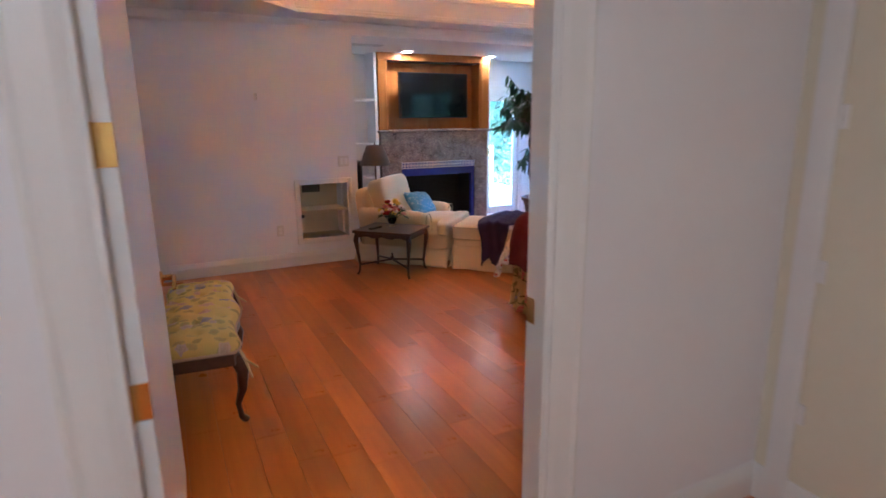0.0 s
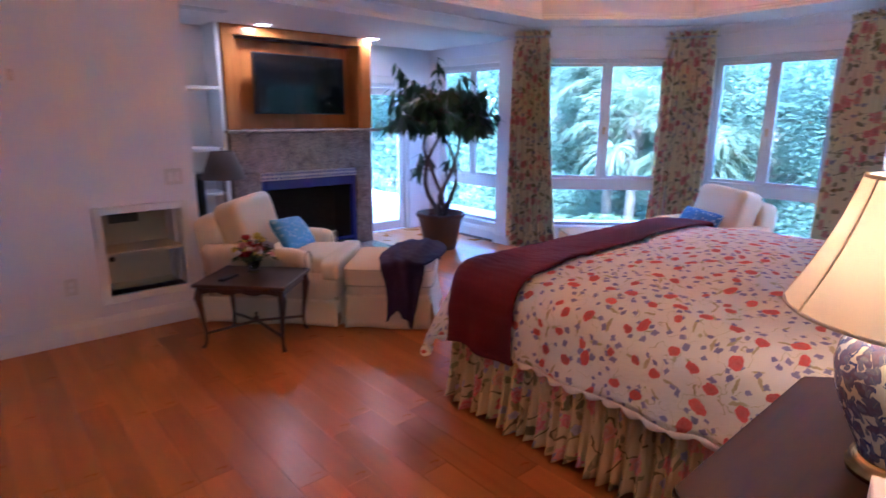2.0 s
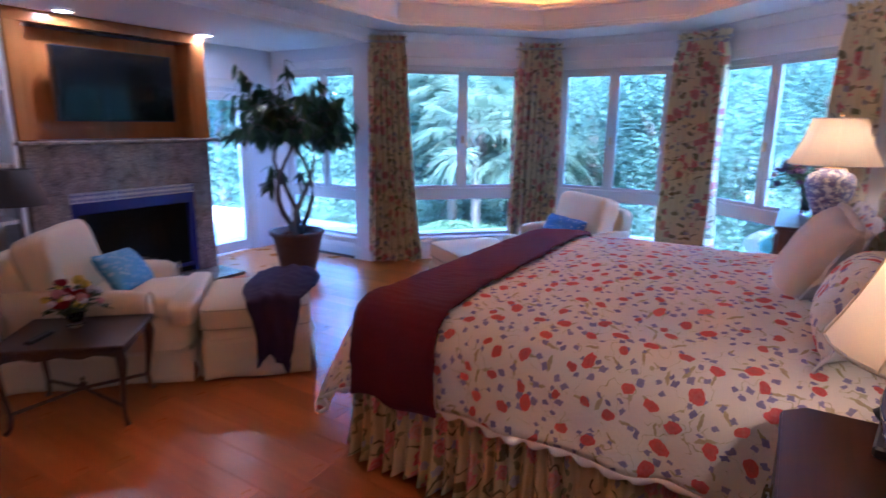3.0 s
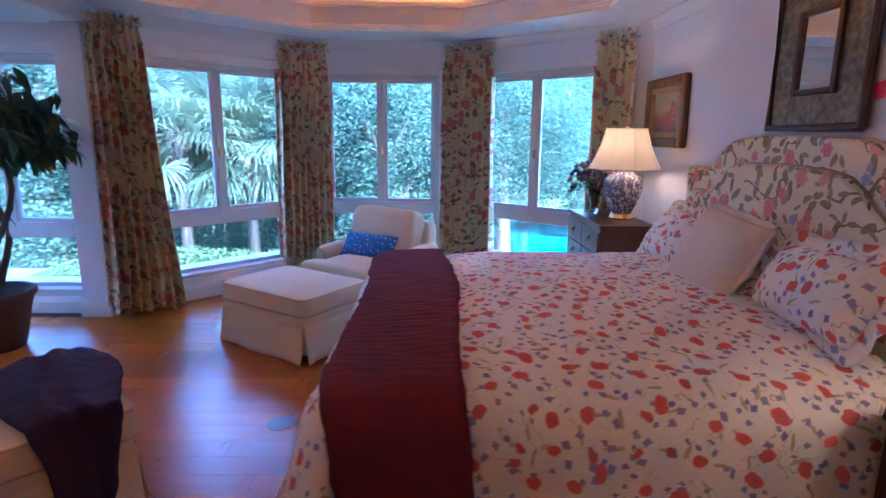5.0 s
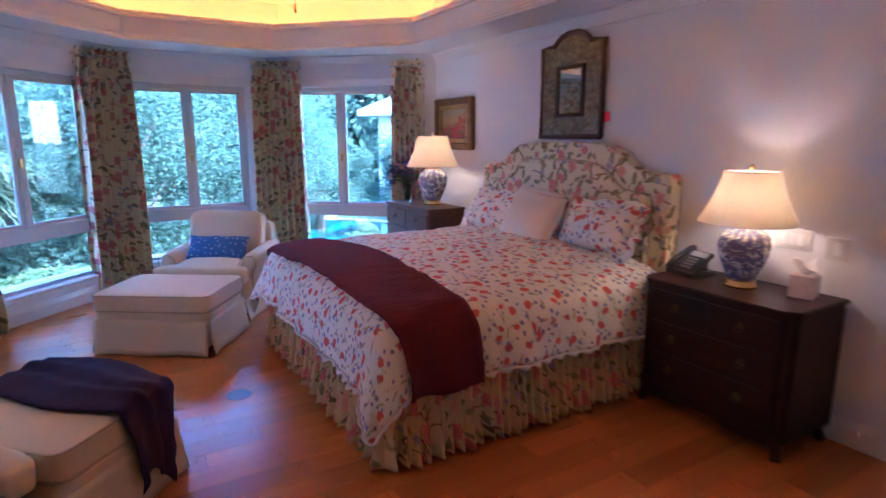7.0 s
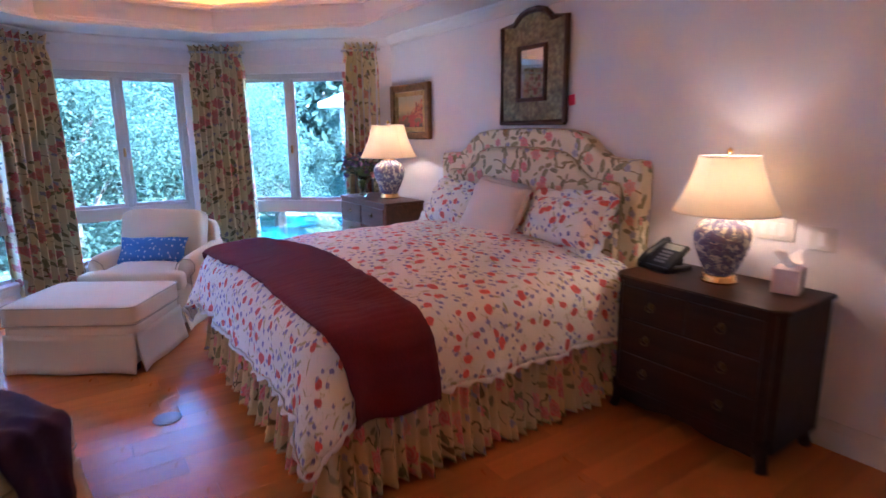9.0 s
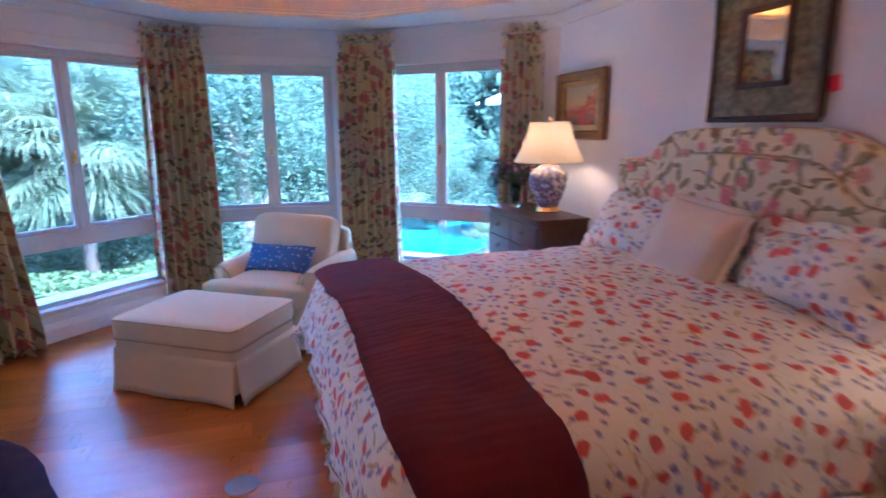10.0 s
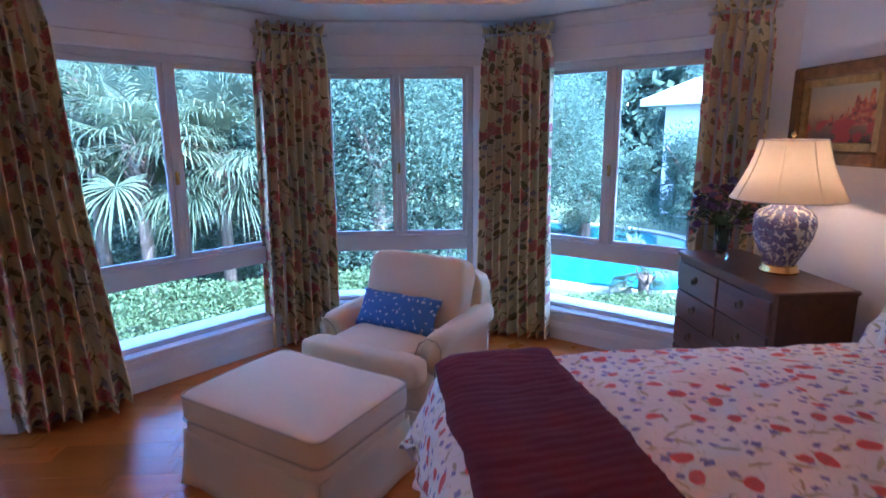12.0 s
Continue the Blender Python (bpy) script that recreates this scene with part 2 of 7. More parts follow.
def timber(name, dark, light, along=1, scale=6.0, rough=0.35, vary=0.5, coord="Object", bump=0.06):
    """Planed and finished wood whose grain runs along one axis; each board differs."""
    m, nt, b = nodes_of(name, rough)
    co = nt.nodes.new("ShaderNodeTexCoord").outputs[coord]
    info = nt.nodes.new("ShaderNodeObjectInfo")
    st = [scale * 6, scale * 6, scale * 6]
    st[along] = scale * 0.35
    comb = nt.nodes.new("ShaderNodeVectorMath")
    comb.operation = "ADD"
    nt.links.new(mapped(nt, co, scale=st), comb.inputs[0])
    off = calc(nt, "MULTIPLY", info.outputs["Random"], 57.0)
    cx = nt.nodes.new("ShaderNodeCombineXYZ")
    for i in range(3):
        nt.links.new(off, cx.inputs[i])
    nt.links.new(cx.outputs[0], comb.inputs[1])
    g = noise_of(nt, comb.outputs[0], 1.0, 6, 0.62)
    c = ramp(nt, g.outputs["Fac"], [(0.25, dark), (0.75, light)])
    tone = calc(nt, "MULTIPLY_ADD", info.outputs["Random"], vary, 1.0 - vary / 2)
    hsv = nt.nodes.new("ShaderNodeHueSaturation")
    nt.links.new(tone, hsv.inputs["Value"])
    nt.links.new(c, hsv.inputs["Color"])
    nt.links.new(hsv.outputs[0], b.inputs["Base Color"])
    nt.links.new(calc(nt, "MULTIPLY_ADD", noise_of(nt, co, 4, 4).outputs["Fac"], 0.2, rough - 0.1), b.inputs["Roughness"])
    bp = nt.nodes.new("ShaderNodeBump")
    bp.inputs["Strength"].default_value, bp.inputs["Distance"].default_value = bump, 0.003
    nt.links.new(g.outputs["Fac"], bp.inputs["Height"])
    nt.links.new(bp.outputs[0], b.inputs["Normal"])
    return m


PLANK = timber("hardwood_plank", (0.44, 0.115, 0.009), (0.56, 0.178, 0.016), along=1, scale=2.5, rough=0.3, vary=0.42, bump=0.03)
PLANK.node_tree.nodes["Principled BSDF"].inputs["Specular IOR Level"].default_value = 0.38
HONEY = timber("honey_wood", (0.3, 0.1, 0.02), (0.46, 0.18, 0.04), along=2, scale=2.5, rough=0.22, vary=0.12)
MAHOGANY = timber("mahogany", (0.02, 0.006, 0.004), (0.055, 0.017, 0.009), along=0, scale=3.0, rough=0.42, vary=0.2)
MAHOGANY.node_tree.nodes["Principled BSDF"].inputs["Specular IOR Level"].default_value = 0.3


def stone_material():
    m, nt, b = nodes_of("speckled_granite", 0.18)
    co = nt.nodes.new("ShaderNodeTexCoord").outputs["Object"]
    c = ramp(nt, noise_of(nt, co, 7, 8, 0.75).outputs["Fac"], [(0.3, (0.05, 0.04, 0.04)), (0.45, (0.24, 0.19, 0.17)), (0.6, (0.36, 0.3, 0.26)), (0.75, (0.2, 0.15, 0.12))])
    f = ramp(nt, noise_of(nt, co, 60, 3, 0.7).outputs["Fac"], [(0.38, (0.12, 0.1, 0.1)), (0.6, (0.75, 0.72, 0.7))])
    nt.links.new(mixed(nt, 0.55, c, f, "OVERLAY"), b.inputs["Base Color"])
    return m


GRANITE = stone_material()


def shade_material():
    m, nt, b = nodes_of("pleated_silk_shade", 0.9)
    b.inputs["Base Color"].default_value = (0.85, 0.73, 0.52, 1)
    t = nt.nodes.new("ShaderNodeBsdfTranslucent")
    t.inputs[0].default_value = (0.92, 0.75, 0.48, 1)
    mx = nt.nodes.new("ShaderNodeMixShader")
    mx.inputs[0].default_value = 0.18
    nt.links.new(b.outputs[0], mx.inputs[1])
    nt.links.new(t.outputs[0], mx.inputs[2])
    nt.links.new(mx.outputs[0], nt.nodes["Material Output"].inputs[0])
    return m


SHADE = shade_material()


def glow(name, color, strength):
    m, nt, b = nodes_of(name)
    b.inputs["Base Color"].default_value = (*color, 1)
    b.inputs["Emission Color"].default_value, b.inputs["Emission Strength"].default_value = (*color, 1), strength
    return m


COVE = glow("cove_strip", (1.0, 0.33, 0.035), COVE_GLOW)
BULB = glow("warm_bulb", (1.0, 0.68, 0.35), BULB_GLOW)
DOWN = glow("downlight_lens", (1.0, 0.86, 0.68), DOWN_GLOW)


def leaf_material(name, a, b_, gloss=0.45, transl=0.3):
    m, nt, b = nodes_of(name, gloss)
    geo = nt.nodes.new("ShaderNodeNewGeometry")
    info = nt.nodes.new("ShaderNodeObjectInfo")
    r = calc(nt, "FRACT", calc(nt, "ADD", geo.outputs["Random Per Island"], info.outputs["Random"]))
    c = ramp(nt, r, [(0.0, a), (1.0, b_)])
    nt.links.new(c, b.inputs["Base Color"])
    t = nt.nodes.new("ShaderNodeBsdfTranslucent")
    nt.links.new(c, t.inputs[0])
    mx = nt.nodes.new("ShaderNodeMixShader")
    mx.inputs[0].default_value = transl
    nt.links.new(b.outputs[0], mx.inputs[1])
    nt.links.new(t.outputs[0], mx.inputs[2])
    nt.links.new(mx.outputs[0], nt.nodes["Material Output"].inputs[0])
    return m


FICUS = leaf_material("ficus_leaf", (0.012, 0.035, 0.012), (0.04, 0.085, 0.03), 0.3)
TREELEAF = leaf_material("tree_leaf", (0.055, 0.1, 0.072), (0.09, 0.145, 0.098), 0.8, 0.58)
HEDGELEAF = leaf_material("hedge_leaf", (0.055, 0.1, 0.04), (0.1, 0.155, 0.06), 0.8, 0.45)
PALELEAF = leaf_material("variegated_leaf", (0.07, 0.12, 0.06), (0.26, 0.29, 0.18), 0.8, 0.4)
PALMLEAF = leaf_material("palm_leaf", (0.065, 0.1, 0.06), (0.115, 0.145, 0.08), 0.7, 0.5)


def glass_material(name, tint, rough=0.0):
    m = bpy.data.materials.new(name)
    m.use_nodes = True
    b = m.node_tree.nodes["Principled BSDF"]
    b.inputs["Base Color"].default_value = (*tint, 1)
    b.inputs["Transmission Weight"].default_value, b.inputs["Roughness"].default_value, b.inputs["IOR"].default_value = 1.0, rough, 1.45
    return m


PANE = glass_material("pane_glass", (0.76, 0.93, 0.95))


# ---- geometry helpers ----
def link(name, bm, mat, parent=None, label="", smooth=False):
    me = bpy.data.meshes.new(name)
    bm.to_mesh(me)
    bm.free()
    for mm in (mat if isinstance(mat, (list, tuple)) else [mat]):
        me.materials.append(mm)
    if smooth:
        me.polygons.foreach_set("use_smooth", [True] * len(me.polygons))
    ob = new(name, me)
    if parent:
        ob.parent = parent
    if label:
        ob["label"] = label
    return ob


def part(name, bm, mat, parent, label="", smooth=False):
    return link(name, bm, mat, parent, label, smooth)


def thing(name, m, label, category, group=""):
    ob = new(name)
    ob.empty_display_size = 0.1
    ob.matrix_world = m
    return tagged(ob, label, category, group)


def box(bm, x0, x1, y0, y1, z0, z1, bevel=0.0, seg=1, m=None):
    r = bmesh.ops.create_cube(bm, size=1)
    t = Matrix.Translation(((x0 + x1) / 2, (y0 + y1) / 2, (z0 + z1) / 2)) @ Matrix.Diagonal((x1 - x0, y1 - y0, z1 - z0, 1))
    bmesh.ops.transform(bm, matrix=t, verts=r["verts"])
    vs = r["verts"]
    if bevel:
        es = list({e for v in vs for e in v.link_edges})
        g = bmesh.ops.bevel(bm, geom=es, offset=bevel, segments=seg, profile=0.5, affect="EDGES")
        vs = list({v for f in g["faces"] for v in f.verts} | {v for v in vs if v.is_valid})
    if m is not None:
        bmesh.ops.transform(bm, matrix=m, verts=vs)
    return vs


def boxed(*args, **kw):
    bm = bmesh.new()
    box(bm, *args, **kw)
    return bm


def prism(pts, z0, z1):
    """An upright solid over a plan outline."""
    bm = bmesh.new()
    low = [bm.verts.new((x, y, z0)) for x, y in pts]
    high = [bm.verts.new((x, y, z1)) for x, y in pts]
    bm.faces.new(high)
    bm.faces.new(low[::-1])
    for i in range(len(pts)):
        j = (i + 1) % len(pts)
        bm.faces.new((low[i], low[j], high[j], high[i]))
    bmesh.ops.recalc_face_normals(bm, faces=bm.faces)
    return bm


def structure(name, bm, mat, label, category):
    return tagged(link(name, bm, mat), label, category, kind="structure")


def sweep(profile, path, closed=False):
    """A moulding: profile points (out, up) carried along a level plan path (x, y, z), out to the path's right."""
    bm = bmesh.new()
    n = len(path)
    rings = []
    for i in range(n):
        p = Vector(path[i])
        a = (Vector(path[i]) - Vector(path[i - 1])).normalized() if i > 0 or closed else None
        b = (Vector(path[(i + 1) % n]) - Vector(path[i])).normalized() if i < n - 1 or closed else None
        a = a or b
        b = b or a
        na, nb = Vector((a.y, -a.x, 0)), Vector((b.y, -b.x, 0))
        mid = (na + nb).normalized()
        k = 1 / max(0.3, mid.dot(na))
        rings.append([bm.verts.new(p + mid * (o * k) + Vector((0, 0, u))) for o, u in profile])
    m = len(profile)
    for i in range(n if closed else n - 1):
        j = (i + 1) % n
        for k in range(m):
            l = (k + 1) % m
            bm.faces.new((rings[i][k], rings[j][k], rings[j][l], rings[i][l]))
    if not closed:
        bm.faces.new(rings[0][::-1])
        bm.faces.new(rings[-1])
    bmesh.ops.recalc_face_normals(bm, faces=bm.faces)
    return bm


def lathe(profile, seg=32, m=None, bm=None):
    """A turned solid from (radius, height) points."""
    bm = bm or bmesh.new()
    rings = []
    for r, z in profile:
        if r < 1e-5:
            rings.append([bm.verts.new((0, 0, z))])
        else:
            rings.append([bm.verts.new((r * math.cos(2 * math.pi * k / seg), r * math.sin(2 * math.pi * k / seg), z)) for k in range(seg)])
    made = [v for ring in rings for v in ring]
    for a, b in zip(rings, rings[1:]):
        for k in range(seg):
            l = (k + 1) % seg
            q = [a[k % len(a)], a[l % len(a)], b[l % len(b)], b[k % len(b)]]
            q = list(dict.fromkeys(q))
            if len(q) > 2:
                bm.faces.new(q)
    if m is not None:
        bmesh.ops.transform(bm, matrix=m, verts=made)
    bmesh.ops.recalc_face_normals(bm, faces=bm.faces)
    return bm


def tube(points, radii, seg=8, bm=None):
    """A round, tapering bar along a bent line."""
    bm = bm or bmesh.new()
    pts = [Vector(p) for p in points]
    if not isinstance(radii, (list, tuple)):
        radii = [radii] * len(pts)
    rings = []
    ref = Vector((0.13, 0.27, 0.95)).normalized()
    for i, p in enumerate(pts):
        d = (pts[min(i + 1, len(pts) - 1)] - pts[max(i - 1, 0)]).normalized()
        u = d.cross(ref)
        if u.length < 0.15:
            u = d.cross(Vector((1, 0, 0)))
        u.normalize()
        w = d.cross(u)
        rings.append([bm.verts.new(p + (u * math.cos(2 * math.pi * k / seg) + w * math.sin(2 * math.pi * k / seg)) * radii[i]) for k in range(seg)])
    for a, b in zip(rings, rings[1:]):
        for k in range(seg):
            l = (k + 1) % seg
            bm.faces.new((a[k], a[l], b[l], b[k]))
    bm.faces.new(rings[0][::-1])
    bm.faces.new(rings[-1])
    return bm


# ---- the room ----
S, N, TV, E_, WEST = 1.62, 6.045, 7.342, 7.03, -0.47     # wall faces
MID = 3.9                                              # the bay's middle line
LOW, RING, TOP = 2.385, 2.5, 2.82                      # ceilings: alcove, ring, tray
BAY = [(5.72, S), (E_, 3.13), (E_, 4.67), (5.52, 6.18)]
ALC_E, ALC_N = 5.57, 7.81

floor = structure("floor", prism([(-2.2, -1.6), (5.72, -1.6), (5.72, 1.45), (7.25, 3.05), (7.25, 4.75), (5.75, 6.3), (5.75, 8.1), (-2.2, 8.1)], -0.3, -0.012), FLOORBASE, "orange-brown hardwood plank floor", "floor")


def wall(name, pts, z0, z1, label="smooth pale lavender-white painted wall", mat=WALL):
    return structure(name, prism(pts, z0, z1), mat, label, "wall")


DOOR_X0, DOOR_X1, DOOR_H, HALL, DW, STEP = -0.19, 0.905, 2.1, 1.385, 1.5, 1.15
wall("wall_south", [(STEP, S), (5.72, S), (5.72, HALL), (STEP, HALL)], 0, 2.95)
wall("wall_south_strike_side", [(DOOR_X1 + 0.02, DW), (STEP, DW), (STEP, HALL), (DOOR_X1 + 0.02, HALL)], 0, 2.95)
wall("wall_south_door_side", [(WEST, DW), (DOOR_X0 - 0.02, DW), (DOOR_X0 - 0.02, HALL), (WEST, HALL)], 0, 2.95)
wall("wall_south_over_door", [(DOOR_X0 - 0.02, DW), (DOOR_X1 + 0.02, DW), (DOOR_X1 + 0.02, HALL), (DOOR_X0 - 0.02, HALL)], DOOR_H + 0.02, 2.95)


def wall_with_hole(name, a, b, thick, h0, h1, s0, s1, z0, z1, top):
    """An upright wall from a to b (room to the right of a to b's left side is outside), with one opening s0..s1, z0..z1."""
    a, b = Vector((*a, 0)), Vector((*b, 0))
    d = (b - a).normalized()
    n = Vector((-d.y, d.x, 0)) * thick
    L = (b - a).length
    bm = bmesh.new()
    m = Matrix(((d.x, n.x / thick, 0, a.x), (d.y, n.y / thick, 0, a.y), (0, 0, 1, 0), (0, 0, 0, 1)))
    for x0, x1, y0, y1 in ((0, s0, h0, top), (s1, L, h0, top), (s0, s1, h0, z0), (s0, s1, z1, top)):
        if x1 - x0 > 0.002 and y1 - y0 > 0.002:
            box(bm, x0, x1, 0, thick, y0, y1, m=m)
    return structure(name, bm, WALL, "smooth pale lavender-white painted wall", "wall"), m


WD0, WD1, WDH = 5.36, 5.95, 2.1
ob, m_west = wall_with_hole("wall_west", (WEST, DW), (WEST, N), 0.15, 0, 0, WD0 - DW, WD1 - DW, 0, WDH, 2.95)
wall_with_hole("wall_north", (WEST, N), (1.845, N), 0.14, 0, 0, 1.677, 2.187, 0.285, 0.86, 2.95)


def window(name, m, s0, s1, z0, z1, zr, label):
    """Two casements over a fixed low light; m takes along, out, up to the world."""
    w = new(name)
    w.matrix_world = m
    tagged(w, label, "window", kind="structure")
    f, dep0, dep1 = 0.05, 0.045, 0.1

    def bar(nm, x0, x1, y0, y1, z0_, z1_, parent=w, bev=0.004):
        return part(nm, boxed(x0, x1, y0, y1, z0_, z1_, bevel=bev), FRAME, parent)
    bar("window_frame", s0, s0 + f, dep0, dep1, z0, z1)
    bar("window_frame", s1 - f, s1, dep0, dep1, z0, z1)
    bar("window_frame", s0 + f, s1 - f, dep0, dep1, z1 - f, z1)
    bar("window_frame", s0 + f, s1 - f, dep0, dep1, z0, z0 + 0.035)
    bar("transom", s0 + f, s1 - f, dep0 - 0.012, dep1, zr - 0.065, zr + 0.065)
    mid = (s0 + s1) / 2
    bar("mullion", mid - 0.022, mid + 0.022, dep0, dep1, zr + 0.065, z1 - f)
    for a, b in ((s0 + f, mid - 0.022), (mid + 0.022, s1 - f)):
        lo, hi = zr + 0.068, z1 - f - 0.003
        a, b = a + 0.003, b - 0.003
        sash = bmesh.new()
        for q in ((a, a + 0.032, lo, hi), (b - 0.032, b, lo, hi), (a + 0.032, b - 0.032, lo, lo + 0.032), (a + 0.032, b - 0.032, hi - 0.032, hi)):
            box(sash, q[0], q[1], dep0 + 0.008, dep1 - 0.012, q[2], q[3], bevel=0.003)
        sash = part("sash", sash, FRAME, w)
        g = part("pane", boxed(a + 0.03, b - 0.03, 0.07, 0.076, lo + 0.03, hi - 0.03), PANE, sash, "clear pane")
        g.visible_shadow = False
    g = part("pane", boxed(s0 + f - 0.003, s1 - f + 0.003, 0.07, 0.076, z0 + 0.033, zr - 0.063), PANE, w, "clear pane")
    g.visible_shadow = False
    part("window_handle", boxed(mid - 0.012, mid + 0.012, dep0 - 0.02, dep0 + 0.004, zr + 0.58, zr + 0.67, bevel=0.006), BRASS, w, "brass window catch")
    part("outer_sill", boxed(s0 + 0.004, s1 - 0.004, dep1 + 0.002, 0.27, z0 + 0.002, z0 + 0.03, bevel=0.005), TRIM, w, "white painted outer ledge")
    part("window_sill", boxed(s0 - 0.0, s1 + 0.0, -0.03, dep0 + 0.0, z0 - 0.03, z0 - 0.002, bevel=0.006), TRIM, w)
    part("casing", boxed(s0 - 0.06, s1 + 0.06, -0.016, 0.0, z1, z1 + 0.085, bevel=0.006), TRIM, w)
    return w


WIN_Z0, WIN_Z1, WIN_R = 0.255, 2.175, 0.753
names = ("wall_bay_south", "wall_bay_east", "wall_bay_north")
for i, nm in enumerate(names):
    a, b = BAY[i + 1], BAY[i]
    L = math.dist(a, b)
    s0, s1 = ((0.16, 1.56), (0.04, 1.27), (0.3, 1.75))[i]
    ob, m = wall_with_hole(nm, a, b, 0.16, 0, 0, s0, s1, WIN_Z0, WIN_Z1, 2.95)
    window("window_%d" % (i + 1), m, s0, s1, WIN_Z0, WIN_Z1, WIN_R, "grey-white framed casement window over a low fixed pane")
wall("wall_pier", [(5.47, 6.2), (5.52, 6.18), (5.66, 6.32), (5.66, 6.42), (5.47, 6.42)], 0, 2.95)
# alcove: east wall with a window, north wall with a glazed door
ob, m_ae = wall_with_hole("wall_alcove_east", (ALC_E, ALC_N), (ALC_E, 6.42), 0.16, 0, 0, 0.2, 1.405, WIN_Z0 - 0.03, 2.16, 2.95)
window("window_4", m_ae, 0.2, 1.405, WIN_Z0 - 0.03, 2.16, WIN_R - 0.03, "grey-white framed casement window behind a potted tree")
GD0, GD1, GDH = 4.5, 5.21, 1.93
wall("wall_alcove_north", [(1.845, ALC_N), (GD0, ALC_N), (GD0, ALC_N + 0.16), (1.845, ALC_N + 0.16)], 0, 2.95)
wall("wall_alcove_north_corner", [(GD1, ALC_N), (ALC_E + 0.16, ALC_N), (ALC_E + 0.16, ALC_N + 0.16), (GD1, ALC_N + 0.16)], 0, 2.95)
wall("wall_alcove_north_over_door", [(GD0, ALC_N), (GD1, ALC_N), (GD1, ALC_N + 0.16), (GD0, ALC_N + 0.16)], GDH, 2.95)
wall("wall_alcove_west", [(1.7, N + 0.14), (1.845, N + 0.14), (1.845, ALC_N + 0.16), (1.7, ALC_N + 0.16)], 0, 2.95)

# unseen walls closed round the outside of the west door, added to cut daylight
wall("wall_porch_west", [(-2.14, DW), (-2.0, DW), (-2.0, 8.0), (-2.14, 8.0)], 0, 3.1)
wall("wall_porch_north", [(-2.0, 7.86), (WEST - 0.15, 7.86), (WEST - 0.15, 8.0), (-2.0, 8.0)], 0, 3.19)
wall("wall_porch_east", [(WEST - 0.15, N), (WEST, N), (WEST, 8.0), (WEST - 0.15, 8.0)], 0, 3.19)

# hall behind the doorway
wall("wall_hall_east", [(1.97, HALL), (1.97, -1.45), (2.11, -1.45), (2.11, HALL)], 0, 2.6, "smooth cream-white painted hall wall", HALLWALL)
wall("wall_hall_south", [(-2.0, -1.45), (2.11, -1.45), (2.11, -1.59), (-2.0, -1.59)], 0, 2.6, "smooth cream-white painted hall wall", HALLWALL)
wall("wall_hall_west", [(-2.0, -1.45), (-2.0, HALL), (-2.14, HALL), (-2.14, -1.45)], 0, 2.6, "smooth cream-white painted hall wall", HALLWALL)
wall("wall_hall_north", [(-2.0, HALL), (WEST, HALL), (WEST, DW), (-2.0, DW)], 0, 2.6)
structure("ceiling_hall", prism([(-2.14, -1.59), (2.11, -1.59), (2.11, HALL), (-2.14, HALL)], 2.5, 2.6), CEIL, "plain white hall ceiling", "ceiling")

# ceilings: the low alcove, the ring and the raised tray with its cove
OCT = [(1.2, 2.12), (5.3, 2.12), (6.38, 3.2), (6.38, 4.6), (5.3, 5.68), (1.2, 5.68), (0.2, 4.68), (0.2, 3.12)]


def ring_ceiling():
    bm = bmesh.new()
    outer = [(1.2, DW - 0.05), (5.8, S - 0.05), (7.1, 3.1), (7.1, 4.7), (5.55, 6.24), (1.2, 6.24), (WEST - 0.1, 6.24), (WEST - 0.1, DW - 0.05)]
    for z, flip in ((RING, False), (RING + 0.1, True)):
        o = [bm.verts.new((x, y, z)) for x, y in outer]
        i = [bm.verts.new((x, y, z)) for x, y in OCT]
        for k in range(8):
            l = (k + 1) % 8
            f = (o[k], o[l], i[l], i[k])
            bm.faces.new(f if flip else f[::-1])
    return bm


structure("ceiling_ring", ring_ceiling(), CEIL, "white ceiling border round a raised tray", "ceiling")
structure("ceiling_riser", sweep([(0, 0), (0.1, 0), (0.1, 0.26), (0, 0.26)], [(x, y, RING + 0.004) for x, y in OCT], closed=True), CEIL, "white upright band of the ceiling tray", "ceiling")
OUT = [(3.25 + (x - 3.25) * 1.13, MID + (y - MID) * 1.22) for x, y in OCT]
structure("ceiling_tray", prism(OUT, 3.05, 3.15), CEIL, "raised white ceiling washed by warm cove light", "ceiling")
structure("ceiling_cove", sweep([(0, 0), (0.08, 0), (0.08, 0.55), (0, 0.55)], [(x, y, RING + 0.1) for x, y in OUT], closed=True), CEIL, "white back wall of the ceiling cove", "ceiling")
structure("ceiling_alcove", prism([(1.8, 6.1), (5.7, 6.3), (5.7, 7.95), (1.8, 7.95)], LOW, LOW + 0.1), CEIL, "white low ceiling over the fireplace", "ceiling")
structure("beam", prism([(1.845, N), (5.52, 6.17), (5.52, 6.33), (1.845, 6.22)], LOW - 0.004, 2.95), CEIL, "white beam over the alcove", "beam")



# ---- the room's fittings ----
def band(name, prof, path, mat, label, category, closed=False):
    return structure(name, sweep(prof, path, closed), mat, label, category)


BASE_P = [(0, 0), (0.018, 0), (0.018, 0.1), (0.012, 0.125), (0.006, 0.145), (0, 0.145)]
CROWN_P = [(0, -0.09), (0.012, -0.09), (0.02, -0.07), (0.06, -0.03), (0.08, -0.015), (0.08, 0), (0, 0)]
